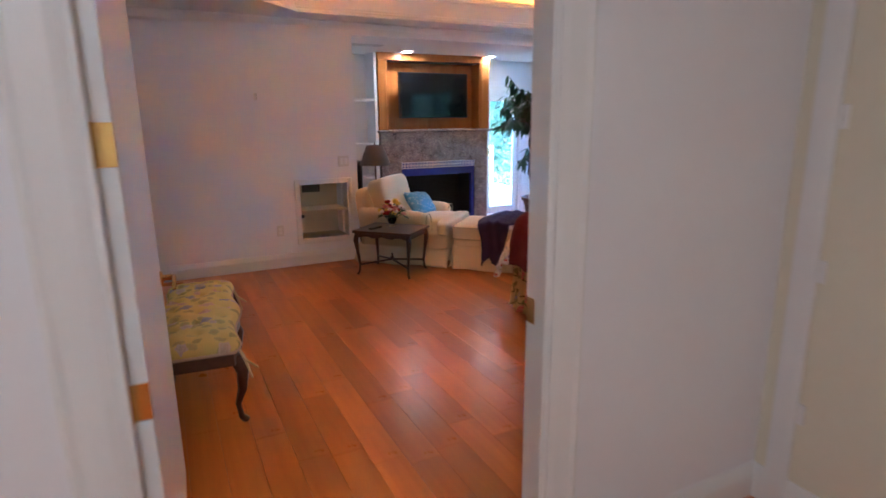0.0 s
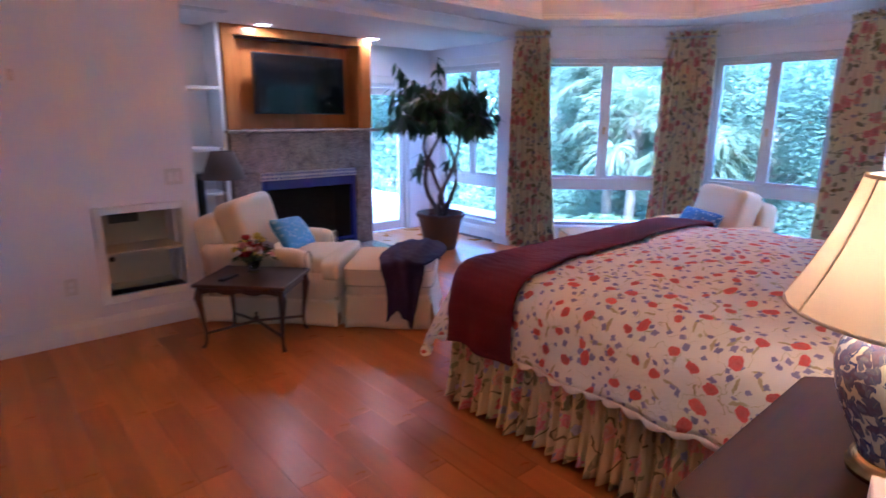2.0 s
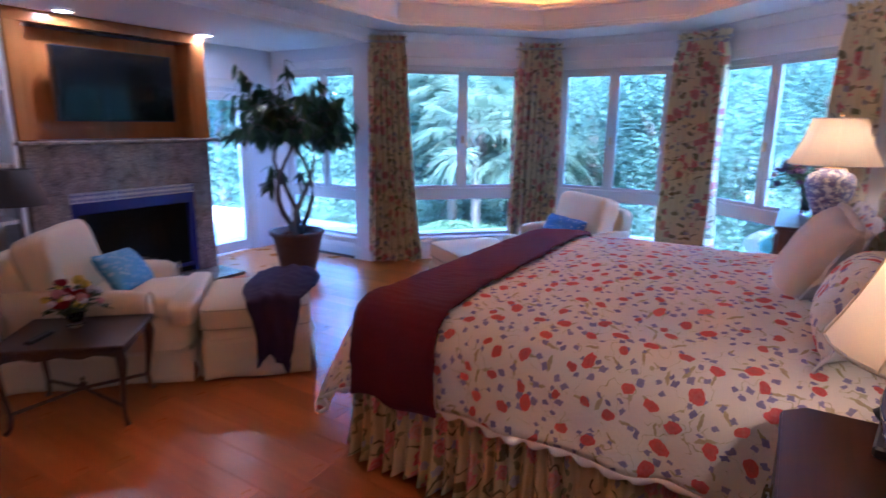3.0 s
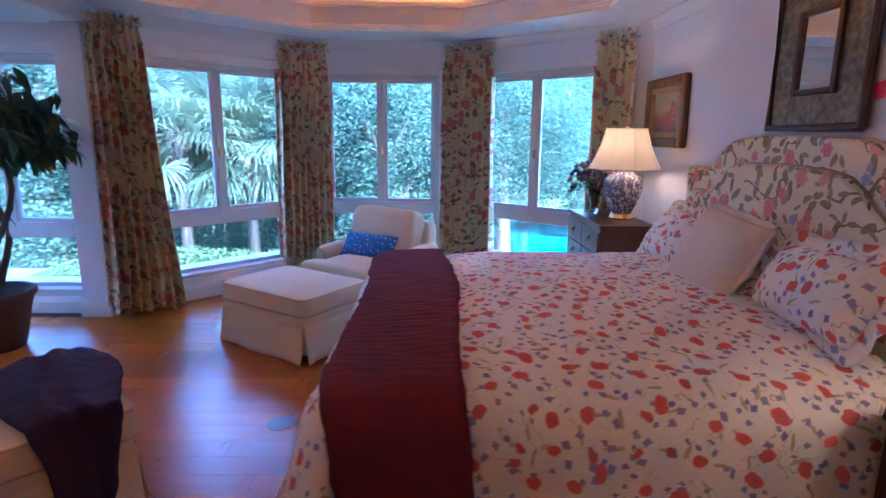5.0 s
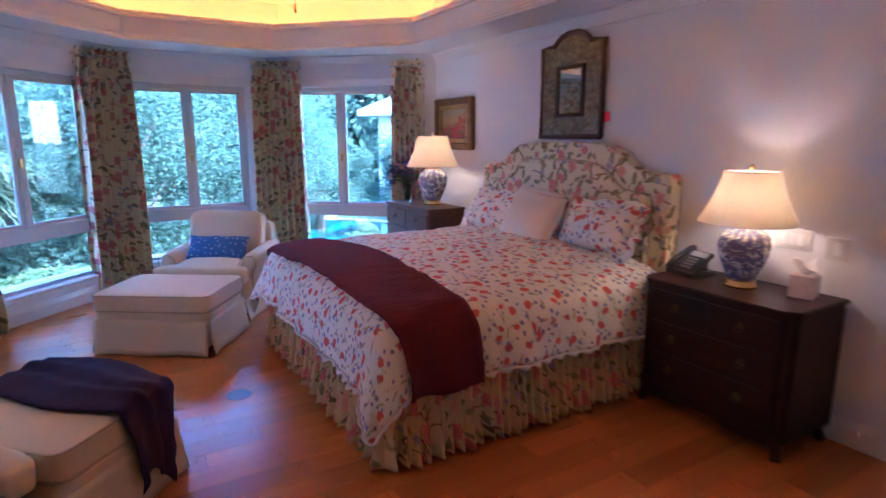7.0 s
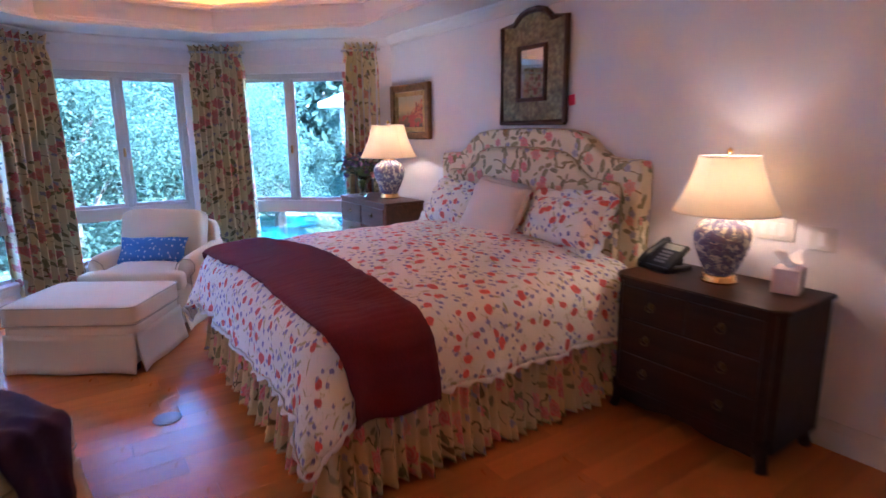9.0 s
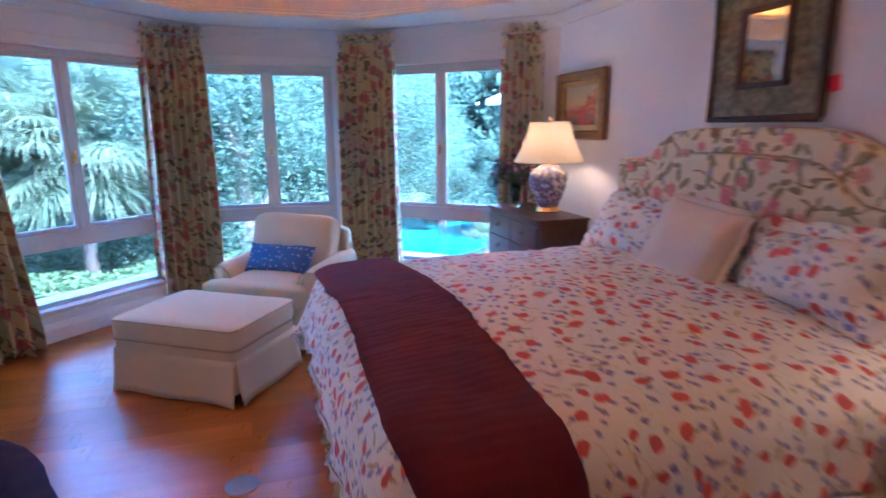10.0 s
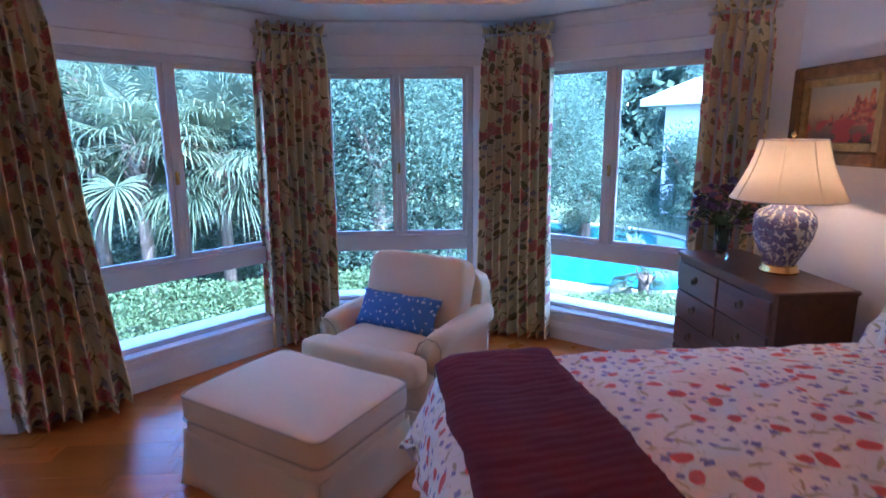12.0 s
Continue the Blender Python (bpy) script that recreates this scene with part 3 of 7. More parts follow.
# paths run so that the room lies to their right
band("baseboard_south", BASE_P, [(5.72, S, 0), (STEP, S, 0), (STEP, DW, 0), (DOOR_X1 + 0.125, DW, 0)], TRIM, "white painted tall baseboard", "baseboard")
band("baseboard_north", BASE_P, [(WEST, N, 0), (1.845, N, 0), (1.845, N + 0.13, 0)], TRIM, "white painted tall baseboard", "baseboard")
band("baseboard_west", BASE_P, [(WEST, DW, 0), (WEST, WD0 - 0.085, 0)], TRIM, "white painted tall baseboard", "baseboard")
band("baseboard_bay", BASE_P, [(ALC_E, ALC_N, 0), (ALC_E, 6.42, 0), (5.47, 6.42, 0), (5.47, 6.2, 0), BAY[3] + (0,), BAY[2] + (0,), BAY[1] + (0,), BAY[0] + (0,)], TRIM, "white painted tall baseboard", "baseboard")
band("crown_moulding_bay", CROWN_P, [(5.47, 6.25, RING), BAY[3] + (RING,), BAY[2] + (RING,), BAY[1] + (RING,), BAY[0] + (RING,), (STEP, S, RING), (STEP, DW, RING), (WEST, DW, RING), (WEST, N, RING), (5.47, 6.15, RING)], CEIL, "white stepped crown moulding", "moulding")
TRAY_P = [(0, 0), (-0.03, 0), (-0.03, 0.02), (-0.012, 0.035), (-0.012, 0.05), (0, 0.06)]
band("tray_moulding_low", TRAY_P, [(x, y, RING - 0.004) for x, y in OCT], CEIL, "white moulding round the ceiling tray", "moulding", True)
band("tray_moulding_high", TRAY_P, [(x, y, RING + 0.2) for x, y in OCT], CEIL, "white moulding at the tray's lip", "moulding", True)
band("cove_light", [(0.2, 0), (0.24, 0), (0.24, 0.02), (0.2, 0.02)], [(x, y, RING + 0.11) for x, y in OCT], COVE, "warm orange cove light strip", "light", True)

# window panelling under the sills and picture-rail lines above the windows
for i in range(3):
    a, c = Vector((*BAY[i + 1], 0)), Vector((*BAY[i], 0))
    d = (c - a).normalized()
    n = Vector((d.y, -d.x, 0))
    q = lambda s, z: tuple(a + d * s + Vector((0, 0, z)))
    s0, s1 = ((0.16, 1.56), (0.04, 1.27), (0.3, 1.75))[i]
    band("sill_moulding_%d" % (i + 1), [(0, 0), (0.02, 0), (0.02, 0.03), (0.008, 0.05), (0, 0.05)], [q(s0, 0.175), q(s1, 0.175)], TRIM, "white moulding under the window sill", "moulding")

# the glazed doors in the alcove and beside the bench
def glazed_door(name, m, W2, GDH, label, bars=()):
    gd = new(name)
    tagged(gd, label, "door", kind="structure")
    gd.matrix_world = m
    for nm, q in (("jamb", (0, 0.05, 0.02, 0.14, 0, GDH)), ("jamb", (W2 - 0.05, W2, 0.02, 0.14, 0, GDH)), ("head", (0.05, W2 - 0.05, 0.02, 0.14, GDH - 0.05, GDH)),
                  ("stile", (0.053, 0.14, 0.05, 0.09, 0.012, GDH - 0.053)), ("stile", (W2 - 0.14, W2 - 0.053, 0.05, 0.09, 0.012, GDH - 0.053)),
                  ("rail", (0.14, W2 - 0.14, 0.05, 0.09, GDH - 0.14, GDH - 0.053)), ("rail", (0.14, W2 - 0.14, 0.05, 0.09, 0.012, 0.13))):
        part(nm, boxed(*q, bevel=0.004), TRIM, gd)
    for z in bars:
        part("glazing_bar", boxed(0.14, W2 - 0.14, 0.055, 0.066, z - 0.014, z + 0.014, bevel=0.003), TRIM, gd)
    g = part("pane", boxed(0.14, W2 - 0.14, 0.067, 0.073, 0.13, GDH - 0.14), PANE, gd, "clear pane")
    g.visible_shadow = False
    part("door_handle", boxed(0.085, 0.105, 0.02, 0.05, 0.95, 1.07, bevel=0.005), BRASS, gd)
    part("casing", boxed(-0.08, W2 + 0.08, -0.016, 0.0, GDH, GDH + 0.09, bevel=0.005), TRIM, gd)
    return gd


glazed_door("door_2", pose(GD0, ALC_N, 0), GD1 - GD0, GDH, "white framed glass door to a terrace, closed")
west_door = glazed_door("door_4", m_west @ Matrix.Translation((WD0 - DW, 0, 0)), WD1 - WD0, WDH, "white glass door with two bars beside the bench", (0.55, 0.95))
for x0, x1 in ((-0.08, 0.0), (WD1 - WD0, WD1 - WD0 + 0.08)):
    part("casing", boxed(x0, x1, -0.016, -0.001, 0, WDH, bevel=0.005), TRIM, west_door)

# the bedroom door, standing open, with its frame
fr = new("door_frame")
tagged(fr, "white painted door frame with moulded casing", "door frame", kind="structure")
for nm, q in (("jamb", (DOOR_X0 - 0.02, DOOR_X0, HALL, DW, 0, DOOR_H)), ("jamb", (DOOR_X1, DOOR_X1 + 0.02, HALL, DW, 0, DOOR_H)), ("head", (DOOR_X0, DOOR_X1, HALL, DW, DOOR_H, DOOR_H + 0.02)),
              ("stop", (DOOR_X1 - 0.014, DOOR_X1, HALL, HALL + 0.035, 0, DOOR_H)), ("stop", (DOOR_X0, DOOR_X0 + 0.014, HALL, HALL + 0.035, 0, DOOR_H))):
    part(nm, boxed(*q, bevel=0.003), TRIM, fr)
CAS = [(0, 0), (0.1, 0), (0.1, 0.024), (0.09, 0.028), (0.075, 0.02), (0.02, 0.014), (0.008, 0.01), (0, 0.008)]
for side, y, sg in (("room", DW, 1), ("hall", HALL, -1)):
    for x, sx in ((DOOR_X0 - 0.008, -1), (DOOR_X1 + 0.008, 1)):
        bm = bmesh.new()
        lo = [bm.verts.new((x + sx * o, y + sg * (u + 0.001), 0)) for o, u in CAS]
        hi = [bm.verts.new((x + sx * o, y + sg * (u + 0.001), DOOR_H + 0.1)) for o, u in CAS]
        for k in range(len(CAS)):
            l = (k + 1) % len(CAS)
            bm.faces.new((lo[k], lo[l], hi[l], hi[k]))
        bm.faces.new(hi)
        bm.faces.new(lo[::-1])
        bmesh.ops.recalc_face_normals(bm, faces=bm.faces)
        part("casing", bm, TRIM, fr)
    part("casing", boxed(DOOR_X0 - 0.01, DOOR_X1 + 0.01, y + (0.001 if sg > 0 else -0.022), y + (0.022 if sg > 0 else -0.001), DOOR_H + 0.008, DOOR_H + 0.1, bevel=0.004), TRIM, fr)
part("strike_plate", boxed(DOOR_X1 - 0.003, DOOR_X1 + 0.001, 1.455, 1.495, 0.9, 0.98, bevel=0.001), BRASS, fr, "brass strike plate")

door = new("door_1")
tagged(door, "white painted bedroom door standing open on brass hinges", "door", kind="structure")
door.matrix_world = pose(DOOR_X0 + 0.03, 1.47, 0, 0, 0, 88.6)
LEAF = 1.13
part("leaf", boxed(0, LEAF, -0.02, 0.02, 0.01, 2.08, bevel=0.003), TRIM, door)
for sg in (-1, 1):
    rose = part("rosette", lathe([(0, 0), (0.028, 0), (0.026, 0.008), (0.012, 0.012), (0.011, 0.05), (0, 0.052)], 20, pose(LEAF - 0.065, sg * 0.02, 0.915, -90 * sg)), BRASS, door, "brass rosette", True)
    part("lever", tube([(LEAF - 0.065, sg * 0.066, 0.915), (LEAF - 0.1, sg * 0.07, 0.919), (LEAF - 0.15, sg * 0.07, 0.913), (LEAF - 0.19, sg * 0.068, 0.9)], [0.011, 0.009, 0.008, 0.007]), BRASS, door, "brass lever handle", True)
for z in (0.22, 0.9, 1.47, 1.95):
    hg = bmesh.new()
    box(hg, -0.003, 0.0, -0.02, 0.018, z - 0.045, z + 0.045, bevel=0.001)
    lathe([(0, z - 0.047), (0.007, z - 0.047), (0.007, z + 0.047), (0, z + 0.047)], 12, Matrix.Translation((-0.006, 0.024, 0)), hg)
    part("hinge", hg, BRASS, door, "brass butt hinge")

# wall niche with shelves
nich = new("wall_niche")
tagged(nich, "white recessed wall niche with two shelves", "niche", kind="structure")
nich.matrix_world = pose(1.207, N, 0)
NW, NZ0, NZ1, ND = 0.51, 0.285, 0.86, 0.34
for nm, q in (("back", (0, NW, ND, ND + 0.02, NZ0, NZ1)), ("side", (-0.02, 0, 0.004, ND, NZ0 - 0.02, NZ1 + 0.02)), ("side", (NW, NW + 0.02, 0.004, ND, NZ0 - 0.02, NZ1 + 0.02)), ("bottom", (0, NW, 0.004, ND, NZ0 - 0.02, NZ0)),
              ("top", (0, NW, 0.004, ND, NZ1, NZ1 + 0.02)), ("shelf", (0, NW, 0.03, ND, 0.56, 0.58))):
    part(nm, boxed(*q), NICHE, nich)
for q in ((-0.055, 0.0, NZ0 - 0.055, NZ1 + 0.055), (NW, NW + 0.055, NZ0 - 0.055, NZ1 + 0.055), (0.0, NW, NZ1, NZ1 + 0.055), (0.0, NW, NZ0 - 0.055, NZ0)):
    part("trim_frame", boxed(q[0], q[1], -0.022, -0.001, q[2], q[3], bevel=0.006), TRIM, nich)
bm = bmesh.new()
for k in range(8):
    box(bm, 0.1 + 0.025 * k, 0.118 + 0.025 * k, ND - 0.012, ND - 0.002, NZ1 - 0.12, NZ1 - 0.03)
part("vent", bm, BLACK, nich, "dark vent grille")
part("cable_hole", lathe([(0, 0), (0.02, 0), (0.02, 0.004), (0, 0.004)], 16, pose(0.09, ND - 0.001, 0.47, 90)), BLACK, nich, "dark cable hole")


def plate(name, x, z, w, h, y, label, face=-1, toggles=0, socket=False):
    t = thing(name, pose(x, y, z), label, name.replace("_", " "))
    part("plate", boxed(-w / 2, w / 2, min(0.001 * face, 0.008 * face), max(0.001 * face, 0.008 * face), -h / 2, h / 2, bevel=0.002), GREY_PLATE, t)
    for k in range(toggles):
        xx = (k - (toggles - 1) / 2) * 0.045
        part("rocker", boxed(xx - 0.016, xx + 0.016, min(0.008 * face, 0.013 * face), max(0.008 * face, 0.013 * face), -0.033, 0.033, bevel=0.002), TRIM, t)
    if socket:
        for zz in (-0.02, 0.02):
            part("socket", boxed(-0.016, 0.016, min(0.008 * face, 0.011 * face), max(0.008 * face, 0.011 * face), zz - 0.014, zz + 0.014, bevel=0.004), TRIM, t)
    return t


plate("light_switch", 1.695, 1.092, 0.12, 0.115, N, "white double light switch on the pale wall", -1, 2)
plate("wall_outlet", 0.98, 0.395, 0.07, 0.115, N, "white wall outlet above the baseboard", -1, socket=True)
plate("light_switch", 1.8, 1.05, 0.2, 0.115, S, "white four-gang light switch behind a lamp", 1, 3)
plate("wall_outlet", 1.57, 1.03, 0.115, 0.115, S, "pale phone outlet plate on the wall", 1, 1)
tm = thing("thermostat", pose(-0.3, N, 1.472), "small white thermostat with grey screen", "thermostat")
part("body", boxed(-0.07, 0.07, -0.025, -0.001, -0.045, 0.045, bevel=0.005), GREY_PLATE, tm)
part("screen", boxed(-0.045, 0.045, -0.029, -0.025, -0.022, 0.028, bevel=0.001), material("grey_screen", (0.12, 0.13, 0.14), 0.2), tm, "dark grey display")
hk = thing("picture_hook", pose(0.836, N, 1.753), "small grey metal bracket on the wall", "hook")
part("base", boxed(-0.015, 0.015, -0.012, -0.001, -0.035, 0.035, bevel=0.004), GREY_PLATE, hk)
part("arm", tube([(0, -0.01, 0.01), (0, -0.04, 0.005), (0, -0.045, 0.03)], 0.006), FRAME, hk)

# recessed lights and a ceiling grille
for x, y in ((2.95, 7.17), (4.29, 7.3)):
    dl = thing("recessed_light", pose(x, y, LOW), "lit round recessed ceiling light", "ceiling light", "lights over the fireplace")
    part("trim_ring", lathe([(0.055, -0.002), (0.085, -0.002), (0.088, -0.012), (0.06, -0.016), (0.055, -0.002)], 28), TRIM, dl, smooth=True)
    part("lens", lathe([(0, -0.006), (0.056, -0.006), (0.05, -0.012), (0, -0.016)], 24), DOWN, dl, "glowing lens", True)
gr = thing("ceiling_vent", pose(2.25, 6.75, LOW), "white slotted ceiling air vent", "vent")
part("frame", boxed(-0.2, 0.2, -0.06, 0.06, -0.008, -0.001, bevel=0.002), FRAME, gr)
for k in range(6):
    part("slat", boxed(-0.18, 0.18, -0.045 + 0.017 * k, -0.036 + 0.017 * k, -0.014, -0.008), FRAME, gr)
cord = thing("fan_pull_cord", pose(3.07, 3.97, 2.2), "thin dark fan pull cord hanging from the ceiling", "pull cord")
part("cord", tube([(0, 0, 0.05), (0.001, 0, 0.5), (0, 0, 0.85)], 0.0025, 6), FRAME, cord)
part("bead", lathe([(0, 0), (0.006, 0.012), (0.005, 0.04), (0, 0.05)], 10), BRASS, cord, smooth=True)
band("baseboard_hall", BASE_P, [(1.97, -1.45, 0), (1.97, HALL, 0), (DOOR_X1 + 0.12, HALL, 0)][::-1], TRIM, "white painted hall baseboard", "baseboard")
d3 = new("door_3")
tagged(d3, "closed white hall door with painted hinges", "door", kind="structure")
d3.matrix_world = pose(1.97, 1.23, 0, 0, 0, -90)
part("leaf", boxed(0, 0.76, 0.004, 0.03, 0.01, 2.04, bevel=0.003), TRIM, d3)
for q in ((-0.1, -0.012, 0.005, 0.022, 0, 2.13), (0.775, 0.86, 0.005, 0.022, 0, 2.13), (-0.012, 0.775, 0.005, 0.022, 2.05, 2.13)):
    part("casing", boxed(q[0], q[1], -q[3], -0.001, q[4], q[5], bevel=0.005), TRIM, d3)
for z in (0.43, 0.98, 1.51):
    part("hinge", boxed(-0.014, 0.012, -0.012, 0.003, z - 0.04, z + 0.04, bevel=0.003), TRIM, d3, "hinge painted over in white")
# assumed lamp, out of view, added to brighten the hall walls
hl = thing("hall_ceiling_light", pose(-0.3, -0.5, 2.5), "assumed round lit flush light, out of view in the hall", "ceiling light")
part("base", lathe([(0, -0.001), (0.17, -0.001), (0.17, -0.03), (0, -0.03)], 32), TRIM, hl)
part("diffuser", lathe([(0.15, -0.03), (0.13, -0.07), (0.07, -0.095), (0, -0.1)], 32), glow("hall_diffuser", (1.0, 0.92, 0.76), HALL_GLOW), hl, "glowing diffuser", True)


# ---- soft shapes ----
def sheet(nu, nv, place, uvof, bm=None, wrap=False):
    """A cloth of nu by nv cells; place and uvof take 0..1, 0..1."""
    bm = bm or bmesh.new()
    lay = bm.loops.layers.uv.verify()
    vs = [[bm.verts.new(place(i / nu, j / nv)) for j in range(nv + 1)] for i in range(nu + 1)]
    for i in range(nu):
        for j in range(nv):
            f = bm.faces.new((vs[i][j], vs[i + 1][j], vs[i + 1][j + 1], vs[i][j + 1]))
            for lp, (a, b) in zip(f.loops, ((i, j), (i + 1, j), (i + 1, j + 1), (i, j + 1))):
                lp[lay].uv = uvof(a / nu, b / nv)
    return bm


def thicken(ob, t, offset=1.0):
    md = ob.modifiers.new("thickness", "SOLIDIFY")
    md.thickness, md.offset = t, offset
    return ob


def uv_by_side(bm, k=1.0):
    """Lay the surface out in metres, seen from the side that each face looks to."""
    lay = bm.loops.layers.uv.verify()
    bm.normal_update()
    for f in bm.faces:
        n = [abs(c) for c in f.normal]
        ax = n.index(max(n))
        for lp in f.loops:
            c = lp.vert.co
            lp[lay].uv = ((c.y, c.z), (c.x, c.z), (c.x, c.y))[ax]
            lp[lay].uv = lp[lay].uv * k
    return bm


def cushion(w, d, h, n=4.0, cuts=7, puff=0.0, m=None, seed=0, crumple=0.0):
    """A stuffed block: w, d, h along x, y, z, round-edged, its broad faces swollen by puff."""
    bm = bmesh.new()
    bmesh.ops.create_cube(bm, size=2)
    bmesh.ops.subdivide_edges(bm, edges=bm.edges, cuts=cuts, use_grid_fill=True)
    for v in bm.verts:
        c = v.co
        r = (abs(c.x) ** n + abs(c.y) ** n + abs(c.z) ** n) ** (1 / n)
        c = c / r
        sw = 1 + puff * (1 - c.x ** 2) * (1 - c.y ** 2)
        p = Vector((c.x * w / 2, c.y * d / 2, c.z * h / 2 * sw))
        if crumple:
            p += noise.noise_vector(p * 7 + Vector((seed, seed, 0))) * crumple
        v.co = p
    uv_by_side(bm)
    if m is not None:
        bmesh.ops.transform(bm, matrix=m, verts=bm.verts)
    return bm


def pillow(w, h, t, flange=0.0, m=None, seed=0):
    """A pillow lying in x, z with its fullness along y; a flange makes a scalloped flat border."""
    bm = bmesh.new()
    n = 22

    def side(sg):
        def place(u, v):
            a, b = u * 2 - 1, v * 2 - 1
            k = 1.0
            if flange:
                k = 1 + flange / w
            prof = max(0.0, (1 - abs(a * k) ** 3.2)) ** 0.55 * max(0.0, (1 - abs(b * k) ** 3.2)) ** 0.55 if abs(a * k) < 1 and abs(b * k) < 1 else 0.0
            pinch = 1 - 0.06 * (1 - a * a if not flange else 0) * b * b - 0.06 * (1 - b * b if not flange else 0) * a * a
            x, z = a * w / 2 * pinch, b * h / 2 * pinch
            if flange and max(abs(a), abs(b)) > 0.985:
                s = 0.012 * math.sin((a + b) * 26)
                x, z = x + s * a, z + s * b
            p = Vector((x, sg * (t / 2 * prof + 0.003), z))
            return p + noise.noise_vector(p * 9 + Vector((seed, 0, seed))) * 0.008
        return place
    sheet(n, n, side(1), lambda u, v: (u * w + seed, v * h), bm)
    sheet(n, n, side(-1), lambda u, v: (u * w + seed, v * h + 3), bm)
    bmesh.ops.remove_doubles(bm, verts=bm.verts, dist=0.0065)
    bmesh.ops.recalc_face_normals(bm, faces=bm.faces)
    if m is not None:
        bmesh.ops.transform(bm, matrix=m, verts=bm.verts)
    return bm


# ---- the bed ----
BX0, BX1, BY0, BY1, BTOP = 2.44, 4.56, 1.86, 3.8, 0.735
bed = thing("bed", pose(0, 0, 0), "king bed with gathered chintz bed skirt", "bed")


def gathered(path, z0, z1, name, parent, mat, amp=0.03, per=0.06, seed=0.0, flare=0.04):
    """A gathered valance that follows a plan path."""
    pts = [Vector(p) for p in path]
    seg = [(b - a).length for a, b in zip(pts, pts[1:])]
    L = sum(seg)

    def at(s):
        for a, b, l in zip(pts, pts[1:], seg):
            if s <= l + 1e-6:
                d = (b - a) / l
                return a + d * s, Vector((d.y, -d.x))
            s -= l
        return pts[-1], Vector((0, 0))

    def place(u, v):
        p, nrm = at(u * L)
        s = u * L
        k = 0.25 + 0.75 * v
        off = amp * k * (math.sin(2 * math.pi * s / per + 1.5 * math.sin(s * 5 + seed)) + 0.5 * math.sin(2 * math.pi * s / (per * 2.7) + seed)) + flare * v * v
        z = z1 + (z0 - z1) * v + (0.014 * math.sin(s * 23 + seed) + 0.014 if v == 1 else 0)
        return (p.x + nrm.x * off, p.y + nrm.y * off, z)
    nu = int(L / per * 8)
    ob = part(name, sheet(nu, 8, place, lambda u, v: (u * L * 1.9, v * (z1 - z0))), mat, parent, smooth=True)
    return thicken(ob, 0.004)


part("mattress", cushion(BX1 - BX0 - 0.04, BY1 - BY0 - 0.02, 0.36, 8, 7, m=Matrix.Translation(((BX0 + BX1) / 2, (BY0 + BY1) / 2, BTOP - 0.2))), LINEN, bed, smooth=True)
part("box_spring", boxed(BX0 + 0.04, BX1 - 0.04, BY0, BY1 - 0.03, 0.12, 0.4, bevel=0.02), LINEN, bed)
for x in (BX0 + 0.2, BX1 - 0.2):
    for y in (BY0 + 0.2, BY1 - 0.2):
        part("leg", boxed(x - 0.03, x + 0.03, y - 0.03, y + 0.03, 0, 0.12), WOOD, bed)
gathered([(BX0 - 0.02, BY0), (BX0 - 0.02, BY1 + 0.02), (BX1 + 0.02, BY1 + 0.02), (BX1 + 0.02, BY0)][::-1], 0.008, 0.42, "bed_skirt", bed, SHADED_SKIRTCLOTH)

# headboard with its stepped, curved top
HB = [(2.52, 0.3), (2.52, 1.33), (2.54, 1.365), (2.6, 1.372), (2.7, 1.372), (2.8, 1.385), (2.88, 1.43), (2.95, 1.49), (3.05, 1.54), (3.2, 1.562), (3.575, 1.572)]
HB = HB + [(7.15 - x, z) for x, z in HB[-2::-1]]


def outline_solid(pts, y0, y1, bevel=0.0):
    bm = bmesh.new()
    a = [bm.verts.new((x, y0, z)) for x, z in pts]
    b = [bm.verts.new((x, y1, z)) for x, z in pts]
    bm.faces.new(a)
    fr = bm.faces.new(b[::-1])
    n = len(pts)
    for i in range(n):
        j = (i + 1) % n
        bm.faces.new((a[j], a[i], b[i], b[j]))
    bmesh.ops.recalc_face_normals(bm, faces=bm.faces)
    if bevel:
        bmesh.ops.bevel(bm, geom=list(fr.edges), offset=bevel, segments=3, profile=0.5, affect="EDGES")
    return uv_by_side(bm)


hbt = thing("headboard", pose(0, 0, 0), "upholstered headboard in floral chintz with curved top", "headboard")
inner = [(3.575 + (x - 3.575) * 0.87, z - 0.14 if z > 0.5 else z) for x, z in HB]
part("back_panel", outline_solid(HB, S + 0.012, S + 0.12, 0.025), HEADCLOTH, hbt, smooth=False)
part("padded_panel", outline_solid(inner, S + 0.118, S + 0.165, 0.03), HEADCLOTH, hbt)
part("welt", tube([(x, S + 0.125, z) for x, z in inner], 0.008, 6), material("welt_cord", (0.45, 0.36, 0.2), 0.9), hbt, "tan welt cord")
part("leg", boxed(2.56, 2.62, S + 0.02, S + 0.08, 0, 0.305), WOOD, hbt)
part("leg", boxed(4.53, 4.59, S + 0.02, S + 0.08, 0, 0.305), WOOD, hbt)


